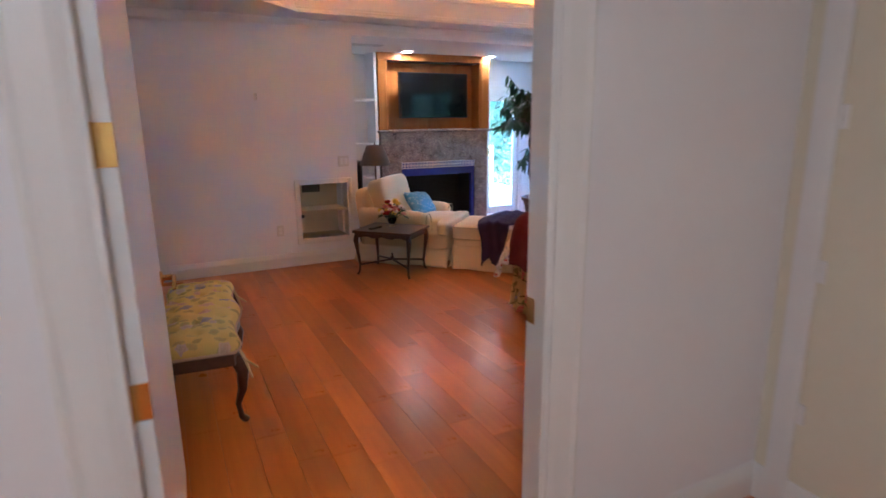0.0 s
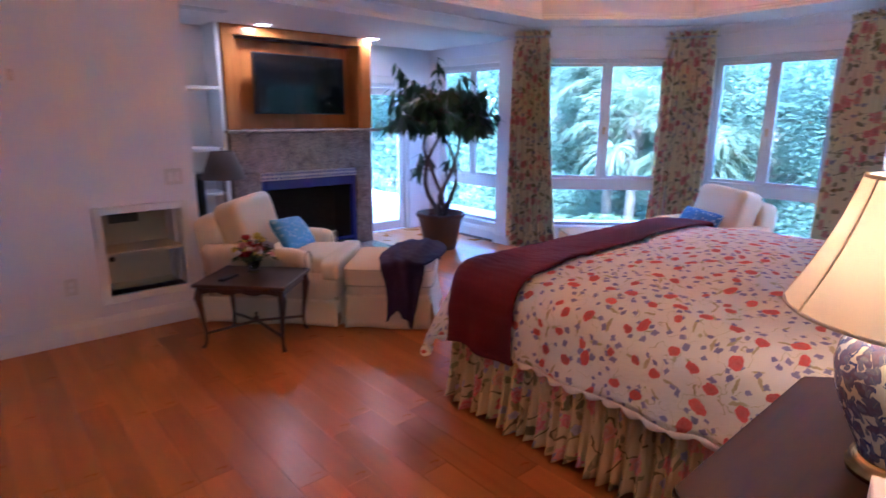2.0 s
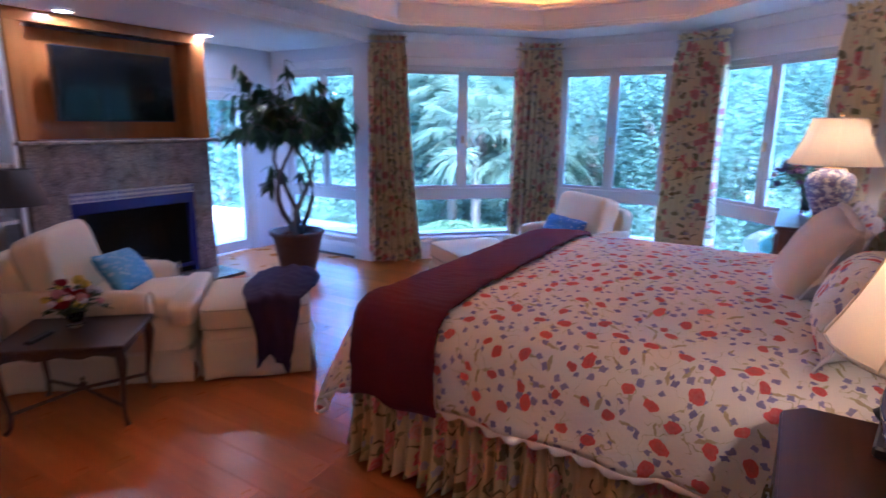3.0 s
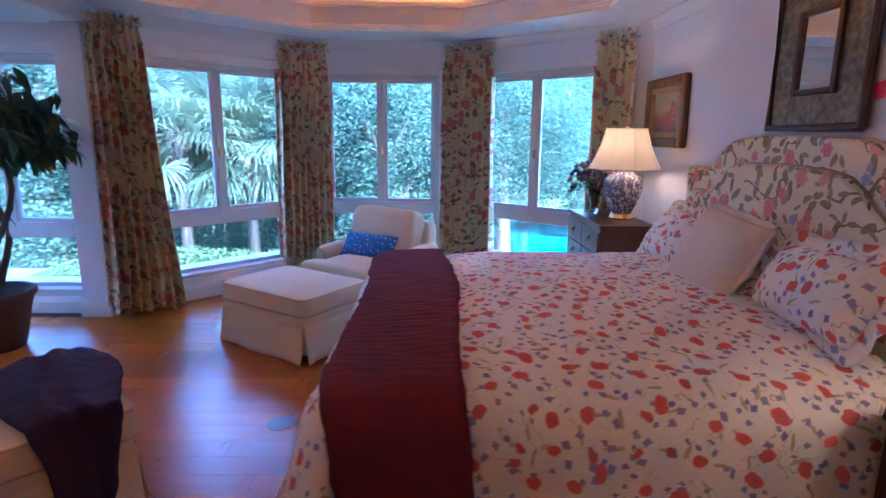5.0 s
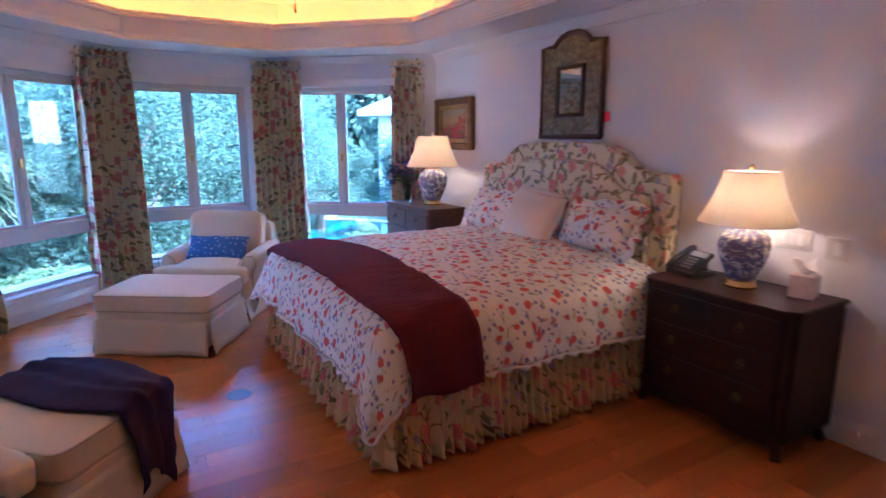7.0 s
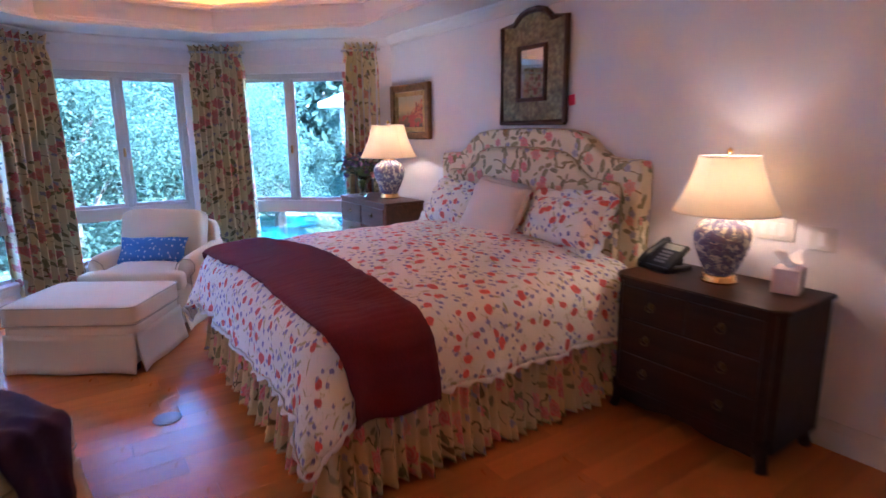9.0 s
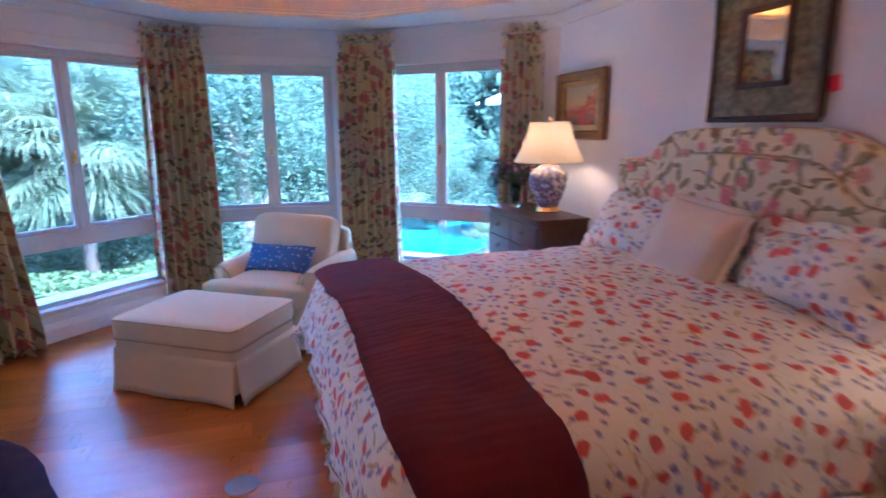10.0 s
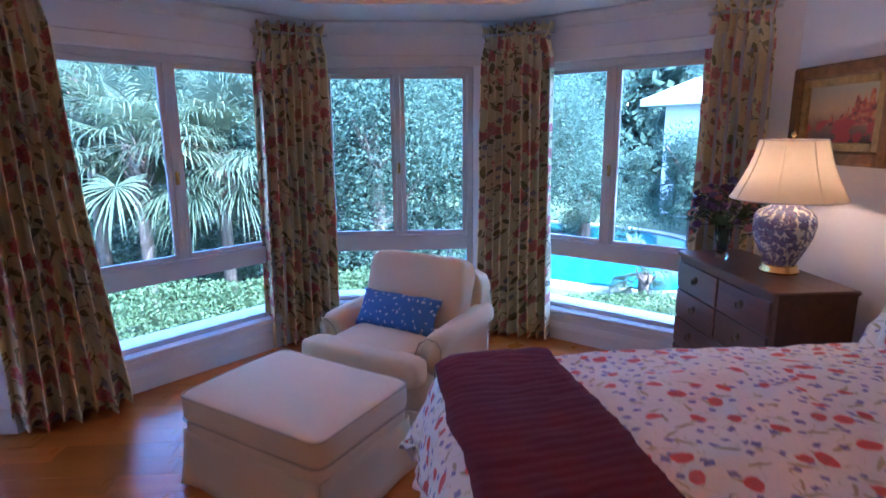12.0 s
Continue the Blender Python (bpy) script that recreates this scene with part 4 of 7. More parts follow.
def over_bed(x, y, lift=0.0):
    """Where cloth lands that would lie at x, y on a flat bed, draped over the edges."""
    du = max(BX0 + 0.1 - x, 0, x - BX1 + 0.1)
    dv = max(0, y - BY1 + 0.08)
    sx = -1 if x < 3.5 else 1
    cx, cy = min(max(x, BX0 + 0.1), BX1 - 0.1), min(y, BY1 - 0.08)
    crown = 0.115 * (1 - ((x - 3.56) / 1.1) ** 2) if abs(x - 3.56) < 1.1 else 0.0
    crown *= max(0.0, min(1.0, (BY1 - y) / 0.9 + 0.05))
    top = BTOP + 0.03 + crown + lift
    e = math.hypot(du, dv)
    if e < 1e-6:
        p = Vector((x, y, top))
    else:
        dx, dy = sx * du / e, dv / e
        R = 0.16
        q = R * math.pi / 2
        if e < q:
            out, down = R * math.sin(e / R), R * (1 - math.cos(e / R))
        else:
            out, down = R + (e - q) * 0.16, R + (e - q) * 0.985
        out += lift + 0.09 * (2 * du * dv / (e * e)) * min(1.0, max(0.0, e - 0.2) / 0.3)
        p = Vector((cx + dx * out, cy + dy * out, top - down))
    w = noise.noise_vector(Vector((x * 4.5, y * 4.5, 0.3))) * 0.012 + noise.noise_vector(Vector((x * 13, y * 13, 2.3))) * 0.008
    if e > 0.2:
        k = min(1.0, (e - 0.2) / 0.3)
        s = x if dv > du else y
        wav = 0.016 * k * (math.sin(s * 15) + 0.6 * math.sin(s * 27 + 1))
        p += Vector((dx * wav, dy * wav, 0))
    p += w
    p.z = max(p.z, 0.06)
    return p


DROP = 0.44
comf = thing("comforter", pose(0, 0, 0), "white cotton comforter printed with red poppies", "comforter")
cx0, cx1, cy0, cy1 = BX0 + 0.1 - DROP, BX1 - 0.1 + DROP, BY0 + 0.02, BY1 - 0.08 + DROP
part("cover", sheet(120, 90, lambda u, v: over_bed(cx0 + (cx1 - cx0) * u, cy0 + (cy1 - cy0) * v), lambda u, v: ((cx1 - cx0) * u, (cy1 - cy0) * v)), POPPY, comf, smooth=True)
thicken(comf.children[0], 0.012, -1.0)


def hem(path, seed):
    """A scalloped, ruffled hem."""
    L = [0]
    for a, b in zip(path, path[1:]):
        L.append(L[-1] + math.dist(a, b))

    def at(s):
        for k in range(len(L) - 1):
            if s <= L[k + 1]:
                t = (s - L[k]) / max(1e-6, L[k + 1] - L[k])
                return path[k][0] + (path[k + 1][0] - path[k][0]) * t, path[k][1] + (path[k + 1][1] - path[k][1]) * t
        return path[-1]
    return L[-1], at


TRIMCLOTH = material("white_ruffle", (0.82, 0.76, 0.72), 0.9, bump=0.2)
Lh, ath = hem([(cx0, cy0), (cx0, cy1), (cx1, cy1), (cx1, cy0)], 0)


def hem_place(u, v):
    s = u * Lh
    x, y = ath(s)
    sc = 0.008 + 0.022 * abs(math.sin(s * math.pi / 0.095))
    gx = -1 if x <= cx0 + 1e-3 else 1 if x >= cx1 - 1e-3 else 0
    gy = 1 if y >= cy1 - 1e-3 else 0
    p = over_bed(x + gx * sc * v, y + gy * sc * v)
    wob = 0.009 * math.sin(s * 70) * v
    return p + Vector((gx * (wob + 0.003), gy * (wob + 0.003), 0))


thicken(part("hem", sheet(420, 2, hem_place, lambda u, v: (u * Lh, v * 0.05)), TRIMCLOTH, comf, "white scalloped hem", True), 0.004)

thr = thing("bed_throw", pose(0, 0, 0), "dark red ribbed knit throw across the foot of the bed", "throw")


def throw_place(u, v):
    x = 2.08 + (4.86 - 2.08) * u
    skew = 0.06 * (u - 0.5)
    y = 3.35 + skew + 0.44 * v + 0.02 * math.sin(u * 9)
    p = over_bed(x, y, 0.017)
    return p + Vector((0, 0, 0.0012 * math.sin(u * 2 * math.pi * 68)))


thicken(part("knit", sheet(544, 14, throw_place, lambda u, v: (u * 2.7, v * 0.44)), MAROON, thr, smooth=True), 0.012)

for u0, u1 in ((0.0, -0.011), (1.0, 1.011)):
    thicken(part("hem", sheet(3, 14, lambda u, v: throw_place(u0 + (u1 - u0) * u, v) + Vector((0, 0, 0.001)), lambda u, v: (u * 0.03, v * 0.44)), MAROON, thr, "plain knitted hem", True), 0.016)


def border(w, h, wide, scallop, seed):
    """A flat flange round a pillow, scalloped at its rim."""
    P = 2 * (w + h)

    def place(u, v):
        a = u * 2 * math.pi
        c, s = math.cos(a), math.sin(a)
        r = 1 / max(1e-6, (abs(c) ** 7 + abs(s) ** 7) ** (1 / 7))
        out = wide * v + scallop * v * abs(math.sin(u * P / 0.085 * math.pi / 2))
        p = Vector((c * r * (w / 2 + out), 0.0, s * r * (h / 2 + out)))
        p.y = 0.01 * v * math.sin(u * 40 + seed) + 0.006 * math.sin(u * 95 + 2 * seed) * v
        return p
    return sheet(168, 3, place, lambda u, v: (u * P, v * wide + seed))


for nm, lab, m, w, h, t, fl, mat in (
        ("pillow_sham", "poppy-print pillow sham with scalloped flange leaning on the headboard", pose(2.93, 1.95, 0.975, 27, 3, -4), 0.68, 0.33, 0.23, 0.05, POPPY),
        ("pillow_sham", "poppy-print pillow sham behind a linen cushion", pose(4.08, 1.97, 0.95, 34, -3, 3), 0.68, 0.36, 0.24, 0.05, POPPY),
        ("linen_cushion", "square pale linen cushion with fringed edge on the bed", pose(3.49, 2.08, 0.995, 28, -6, 6), 0.49, 0.45, 0.2, 0.016, LINEN)):
    pl = thing(nm, m, lab, "pillow" if "sham" in nm else "cushion", "pillows on the bed")
    part("cover", pillow(w, h, t, 0.0, seed=w * 3 + m.translation.x), mat, pl, smooth=True)
    thicken(part("flange" if "sham" in nm else "fringe", border(w - 0.05, h - 0.05, fl + 0.022, 0.016 if "sham" in nm else 0.006, m.translation.x), mat, pl, smooth=True), 0.004)


# ---- curtains ----
def curtain(name, cx, cy, tx, ty, half, halfb, shiftb, label, top=2.44, folds=6, seed=0, puddle=0.0):
    t = thing(name, pose(cx, cy, 0), label, "curtain", "floral curtains round the bay")
    n = Vector((-ty, tx))
    W = half * 2 * 2.2

    def place(u, v):
        k = v ** 1.6
        hw = half + (halfb - half) * k
        s = (u * 2 - 1)
        pinch = 1 - 0.12 * math.exp(-((v - 0.045) / 0.03) ** 2)
        amp = (0.03 + 0.042 * min(1, v * 3)) * (1.15 if v > 0.7 else 1)
        ph = 2 * math.pi * folds * u + 0.7 * math.sin(u * 9 + seed) + 0.5 * noise.noise(Vector((u * 3, v * 2.5, seed))) * 2
        off = amp * math.sin(ph) + 0.012 * math.sin(ph * 2.3 + 1)
        pd = puddle * max(0, (v - 0.9) / 0.1) ** 2
        x = s * hw * pinch + shiftb * k + 0.012 * math.sin(ph + 1.3)
        z = top * (1 - v) + 0.008 + (0.012 * (1 + math.sin(ph)) if v > 0.99 else 0) + (0.01 * math.sin(ph) if v < 0.01 else 0)
        return (tx * x + n.x * (off + pd * (0.5 + 0.5 * math.sin(ph * 0.5))), ty * x + n.y * (off + pd * (0.5 + 0.5 * math.sin(ph * 0.5))), z)
    thicken(part("cloth", sheet(folds * 14, 44, place, lambda u, v: (u * W + seed, v * 2.5)), CHINTZ, t, smooth=True), 0.004)
    part("rod", tube([(tx * a * half * 1.02, ty * a * half * 1.02, top - 0.06) for a in (-1, 1)], 0.012, 8), FRAME, t, "slim curtain rod")
    return t


curtain("curtain", 5.5, 5.95, -0.6, 0.8, 0.2, 0.3, -0.07, "long cream chintz curtain with roses, puddled on the floor", seed=1.3, folds=7, puddle=-0.12)
curtain("curtain", 6.76, 4.78, -0.38, 0.925, 0.27, 0.29, 0.02, "long cream chintz curtain with roses beside an armchair", seed=2.1, folds=8)
curtain("curtain", 6.76, 3.1, 0.38, 0.925, 0.27, 0.3, 0.0, "long cream chintz curtain with roses in a bay corner", seed=5.2, folds=8)
curtain("curtain", 5.9, 1.88, 0.655, 0.755, 0.2, 0.21, 0.0, "long cream chintz curtain with roses behind a chest", seed=7.7, folds=6)


# ---- upholstered chairs ----
def skirted(w, d, h, parent, z0=0.012):
    """A tailored skirt: four flat panels that flare a little and part in kick pleats at the corners."""
    part("lining", boxed(-w / 2 + 0.03, w / 2 - 0.03, -d / 2 + 0.03, d / 2 - 0.03, 0.05, h, bevel=0.01), CREAM, parent)
    for name, a, b in (("skirt", (-w / 2, -d / 2), (w / 2, -d / 2)), ("skirt", (w / 2, -d / 2), (w / 2, d / 2)), ("skirt", (w / 2, d / 2), (-w / 2, d / 2)), ("skirt", (-w / 2, d / 2), (-w / 2, -d / 2))):
        a, b = Vector(a), Vector(b)
        dr = (b - a).normalized()
        nn = Vector((dr.y, -dr.x))
        L = (b - a).length

        def place(u, v, a=a, dr=dr, nn=nn, L=L):
            e = min(u, 1 - u) * L
            p = a + dr * (0.003 + u * (L - 0.006)) + nn * (0.002 + 0.03 * v * v + 0.004 * math.sin(u * L * 14 + a.x * 9) * v + 0.012 * v * math.exp(-(e / 0.07) ** 2))
            return (p.x, p.y, h + (z0 + 0.006 * math.sin(u * L * 11) - h) * v)
        thicken(part(name, sheet(30, 6, place, lambda u, v: (u * 0.8, v * 0.3)), CREAM, parent, smooth=True), 0.006)


WELT = material("cream_welt", (0.5, 0.4, 0.27), 0.9)


def welt_ring(w, d, z, r=0.006, rnd=0.06):
    pts = []
    for sx, sy, a0 in ((1, 1, 0), (-1, 1, 90), (-1, -1, 180), (1, -1, 270)):
        for k in range(5):
            a = radians(a0 + k * 22.5)
            pts.append((sx * (w / 2 - rnd) + rnd * math.cos(a), sy * (d / 2 - rnd) + rnd * math.sin(a), z))
    pts.append(pts[0])
    return tube(pts, r, 6)


def ottoman(m, w, d, h, label):
    t = thing("ottoman", m, label, "ottoman", "ottomans")
    part("body", cushion(w, d, 0.14, 16, 11, m=Matrix.Translation((0, 0, h - 0.21))), CREAM, t, smooth=True)
    skirted(w - 0.004, d - 0.004, h - 0.2, t)
    top = part("cushion", cushion(w + 0.02, d + 0.02, 0.135, 14, 11, puff=0.22, m=Matrix.Translation((0, 0, h - 0.075)), crumple=0.004, seed=w), CREAM, t, smooth=True)
    part("welt", welt_ring(w + 0.014, d + 0.014, h - 0.018, 0.005, 0.056), WELT, top, "tan piping")
    part("welt", welt_ring(w + 0.018, d + 0.018, h - 0.136, 0.005, 0.056), WELT, top, "tan piping")
    for sx in (-1, 1):
        for sy in (-1, 1):
            part("foot", boxed(sx * (w / 2 - 0.07) - 0.025, sx * (w / 2 - 0.07) + 0.025, sy * (d / 2 - 0.07) - 0.025, sy * (d / 2 - 0.07) + 0.025, 0, 0.16), WOOD, t)
    return t


def armchair(m, w, d, label, seed=0):
    """Low rolled-arm chair; it faces +x."""
    t = thing("armchair", m, label, "armchair", "cream armchairs")
    part("seat_base", cushion(d - 0.06, w - 0.06, 0.24, 10, 5, m=Matrix.Translation((0, 0, 0.25))), CREAM, t, smooth=True)
    skirted(d - 0.02, w - 0.04, 0.2, t)
    sc = part("seat_cushion", cushion(d * 0.72, w * 0.66, 0.17, 6, 9, 0.2, Matrix.Translation((0.13, 0, 0.41)), seed, 0.006), CREAM, t, smooth=True)
    front = part("seat_front", cushion(0.16, w * 0.96, 0.16, 6, 7, 0.1, Matrix.Translation((d / 2 - 0.075, 0, 0.41)), seed, 0.004), CREAM, t, smooth=True)
    for sy in (-1, 1):
        bm = bmesh.new()
        pts = []
        prof = [(0.0, 0.12), (0.0, 0.5), (0.03, 0.57), (0.08, 0.605), (0.14, 0.6), (0.17, 0.56), (0.165, 0.5), (0.13, 0.46), (0.13, 0.12)]
        nl = 12
        rings = []
        for k in range(nl + 1):
            u = k / nl
            x = -d / 2 + 0.06 + u * (d * 0.72)
            drop = -0.03 * u - (0.03 * max(0, (u - 0.85) / 0.15) ** 2)
            sq = 1 - 0.25 * max(0, (u - 0.88) / 0.12) ** 2
            rings.append([bm.verts.new((x, sy * (w / 2 - 0.15 + (o - 0.08) * sq + 0.08), z if z < 0.2 else z + drop)) for o, z in prof])
        for a, b in zip(rings, rings[1:]):
            for q in range(len(prof)):
                l = (q + 1) % len(prof)
                bm.faces.new((a[q], a[l], b[l], b[q]))
        bm.faces.new(rings[0])
        bm.faces.new(rings[-1][::-1])
        bmesh.ops.recalc_face_normals(bm, faces=bm.faces)
        bmesh.ops.bevel(bm, geom=list(set(e for f in bm.faces if len(f.verts) > 4 for e in f.edges)), offset=0.015, segments=2, affect="EDGES")
        arm = part("arm", bm, CREAM, t, smooth=True)
        fx = -d / 2 + 0.065 + d * 0.72
        part("welt", tube([(fx, sy * (w / 2 - 0.07 + o - 0.08), z - 0.045) for o, z in prof], 0.005, 6), WELT, arm, "tan piping")
    part("back_frame", cushion(0.18, w - 0.08, 0.68, 8, 7, 0.0, Matrix.Translation((-d / 2 + 0.1, 0, 0.46)) @ pose(0, 0, 0, 0, -8)), CREAM, t, smooth=True)
    bc = part("back_cushion", cushion(0.22, w * 0.82, 0.46, 7, 9, 0.0, Matrix.Translation((-d / 2 + 0.26, 0, 0.675)) @ pose(0, 0, 0, 0, -16), seed, 0.01), CREAM, t, smooth=True)
    for sx in (-1, 1):
        for sy in (-1, 1):
            part("foot", boxed(sx * (d / 2 - 0.09) - 0.025, sx * (d / 2 - 0.09) + 0.025, sy * (w / 2 - 0.1) - 0.025, sy * (w / 2 - 0.1) + 0.025, 0, 0.14), WOOD, t)
    return t


C2, O2 = pose(5.72, 4.0, 0, 0, 0, 146), pose(4.955, 4.5, 0, 0, 0, -34)
C1, O1 = pose(2.425, 5.83, 0, 0, 0, -45), pose(3.005, 5.15, 0, 0, 0, -44)
armchair(C2, 0.86, 0.94, "cream upholstered armchair in the window bay", 1)
armchair(C1, 0.86, 1.07, "cream upholstered armchair by the fireplace", 4)
ottoman(O2, 0.65, 0.88, 0.475, "cream skirted ottoman in front of the bay armchair")
ottoman(O1, 0.64, 0.72, 0.46, "cream skirted ottoman under a purple throw")
for m, mat, w, lab in ((C2 @ pose(0.03, 0.0, 0.585, -28, 0, 90), BLUECLOTH, 0.58, "dark blue dotted lumbar cushion on the armchair"), (C1 @ pose(0.06, 0.04, 0.6, -34, 6, 84), LIGHTBLUE, 0.52, "light blue dotted cushion on the armchair")):
    ob = link("lumbar_cushion", pillow(w, 0.24 if mat == BLUECLOTH else 0.3, 0.14, seed=w), mat, smooth=True)
    ob.matrix_world = m
    tagged(ob, lab, "cushion", "blue cushions")

pt = thing("ottoman_throw", O1, "dark purple knitted throw draped over an ottoman", "throw")


def purple_place(u, v):
    s = -0.36 - 0.44 + u * 1.36 + 0.05 * math.sin(v * 5)
    x = (-0.1 + 0.36 * v) * (1 - 0.55 * max(0, 0.3 - u) / 0.3 - 0.3 * max(0, u - 0.75) / 0.3) + 0.05 + 0.03 * math.sin(u * 9 + 2 * v) + 0.22 * max(0.0, u - 0.35) * v - 0.01
    e = max(0, -0.35 - s, s - 0.35)
    y = max(-0.35, min(0.35, s))
    sg = -1 if s < 0 else 1
    R = 0.05
    q = R * math.pi / 2
    if e < q:
        out, down = R * math.sin(e / R), R * (1 - math.cos(e / R))
    else:
        out, down = R + 0.06 * (e - q), R + e - q
    wig = 0.012 * math.sin(v * 15 + u * 6) * min(1, e * 4)
    p = Vector((x, y + sg * (out + wig), 0.494 - down + (0.03 + 0.01 * math.sin(v * 19 + u * 4)) * (1 - (v * 2 - 1) ** 2)))
    p += noise.noise_vector(p * 14) * 0.008
    p.z = max(p.z, 0.02)
    return p


thicken(part("knit", sheet(90, 26, purple_place, lambda u, v: (u, v)), PURPLE, pt, smooth=True), 0.014)
thicken(part("hem", sheet(3, 26, lambda u, v: purple_place(1.0 + 0.02 * u, v), lambda u, v: (u * 0.03, v)), PURPLE, pt, "plain knitted hem", True), 0.02)


# ---- case furniture ----
def chest(name, m, w, d, h, label, rows, wood=MAHOGANY, clip=0.06):
    """A chest of drawers, front to +y, with clipped corners, apron and bracket feet."""
    t = thing(name, m, label, "chest of drawers", "bedside chests")
    o = [(-w / 2, -d / 2), (w / 2, -d / 2), (w / 2, d / 2 - clip), (w / 2 - clip, d / 2), (-w / 2 + clip, d / 2), (-w / 2, d / 2 - clip)]
    part("carcass", prism([(x * 0.965, y * 0.95 - 0.005) for x, y in o], 0.09, h - 0.026), wood, t)
    tp = prism(o, h - 0.024, h)
    bmesh.ops.bevel(tp, geom=[e for e in tp.edges], offset=0.006, segments=2, affect="EDGES")
    part("top", tp, wood, t, "polished mahogany top")
    yf = d / 2 * 0.95 - 0.005
    z1 = h - 0.05
    wi = w * 0.965 - clip * 2
    hh = (z1 - 0.17) / len(rows)
    for r, n in enumerate(rows):
        for k in range(n):
            x0, x1 = -wi / 2 + wi * k / n + 0.006, -wi / 2 + wi * (k + 1) / n - 0.006
            dz0, dz1 = z1 - hh * (r + 1) + 0.006, z1 - hh * r - 0.006
            dr = part("drawer", boxed(x0, x1, yf - 0.004, yf + 0.014, dz0, dz1, bevel=0.005, seg=2), wood, t)
            for px in ([0.5] if n > 1 else [0.22, 0.78]):
                xx = x0 + (x1 - x0) * px
                zz = (dz0 + dz1) / 2
                pl = part("pull", lathe([(0, 0), (0.02, 0), (0.018, 0.004), (0.006, 0.006), (0.006, 0.014), (0, 0.015)], 14, pose(xx, yf + 0.014, zz + 0.012, -90)), OLD_BRASS, dr, "dark tarnished brass pull", True)
                part("bail", tube([(xx - 0.024, yf + 0.026, zz + 0.012), (xx - 0.022, yf + 0.03, zz - 0.008), (xx, yf + 0.032, zz - 0.016), (xx + 0.022, yf + 0.03, zz - 0.008), (xx + 0.024, yf + 0.026, zz + 0.012)], 0.0035, 6), OLD_BRASS, dr, "dark tarnished brass bail")
    # scalloped apron and feet
    ap = [(-wi / 2, 0.15), (wi / 2, 0.15), (wi / 2, 0.06)]
    for k in range(13):
        u = k / 12
        ap.append((wi / 2 - wi * u, 0.06 + 0.028 * math.sin(u * math.pi) + 0.012 * math.cos(u * 4 * math.pi)))
    bm = outline_solid(ap, yf - 0.03, yf + 0.004)
    part("apron", bm, wood, t)
    for sx in (-1, 1):
        for sy in (-1, 1):
            x, y = sx * (w / 2 - 0.06), sy * (d / 2 - 0.06)
            part("foot", tube([(x, y, 0.16), (x * 1.0, y, 0.1), (x + sx * 0.012, y + sy * 0.012, 0.04), (x + sx * 0.02, y + sy * 0.02, 0.001)], [0.045, 0.036, 0.026, 0.03], 8), wood, t, smooth=True)
        part("corner_stile", boxed(sx * (w / 2 - 0.055) - 0.012, sx * (w / 2 - 0.055) + 0.012, yf - 0.045, yf - 0.012, 0.13, h - 0.03, bevel=0.006, m=None), wood, t)
    return t


# redder than MAHOGANY, and lightened for the window light on the bay chest
RED_MAHOGANY_LIT = timber("red_mahogany_lit", (0.06, 0.02, 0.01), (0.14, 0.05, 0.024), along=0, scale=3.0, rough=0.32, vary=0.2)
NS_H, CH_H = 0.785, 0.93
chest("nightstand", pose(1.925, 1.895, 0), 0.91, 0.51, NS_H, "dark mahogany bedside chest with shaped apron", (2, 1, 1))
chest("bedside_chest", pose(5.255, 2.055, 0), 0.97, 0.42, CH_H, "mahogany chest of drawers in the bay corner", (2, 2, 1, 1), RED_MAHOGANY_LIT, 0.015)


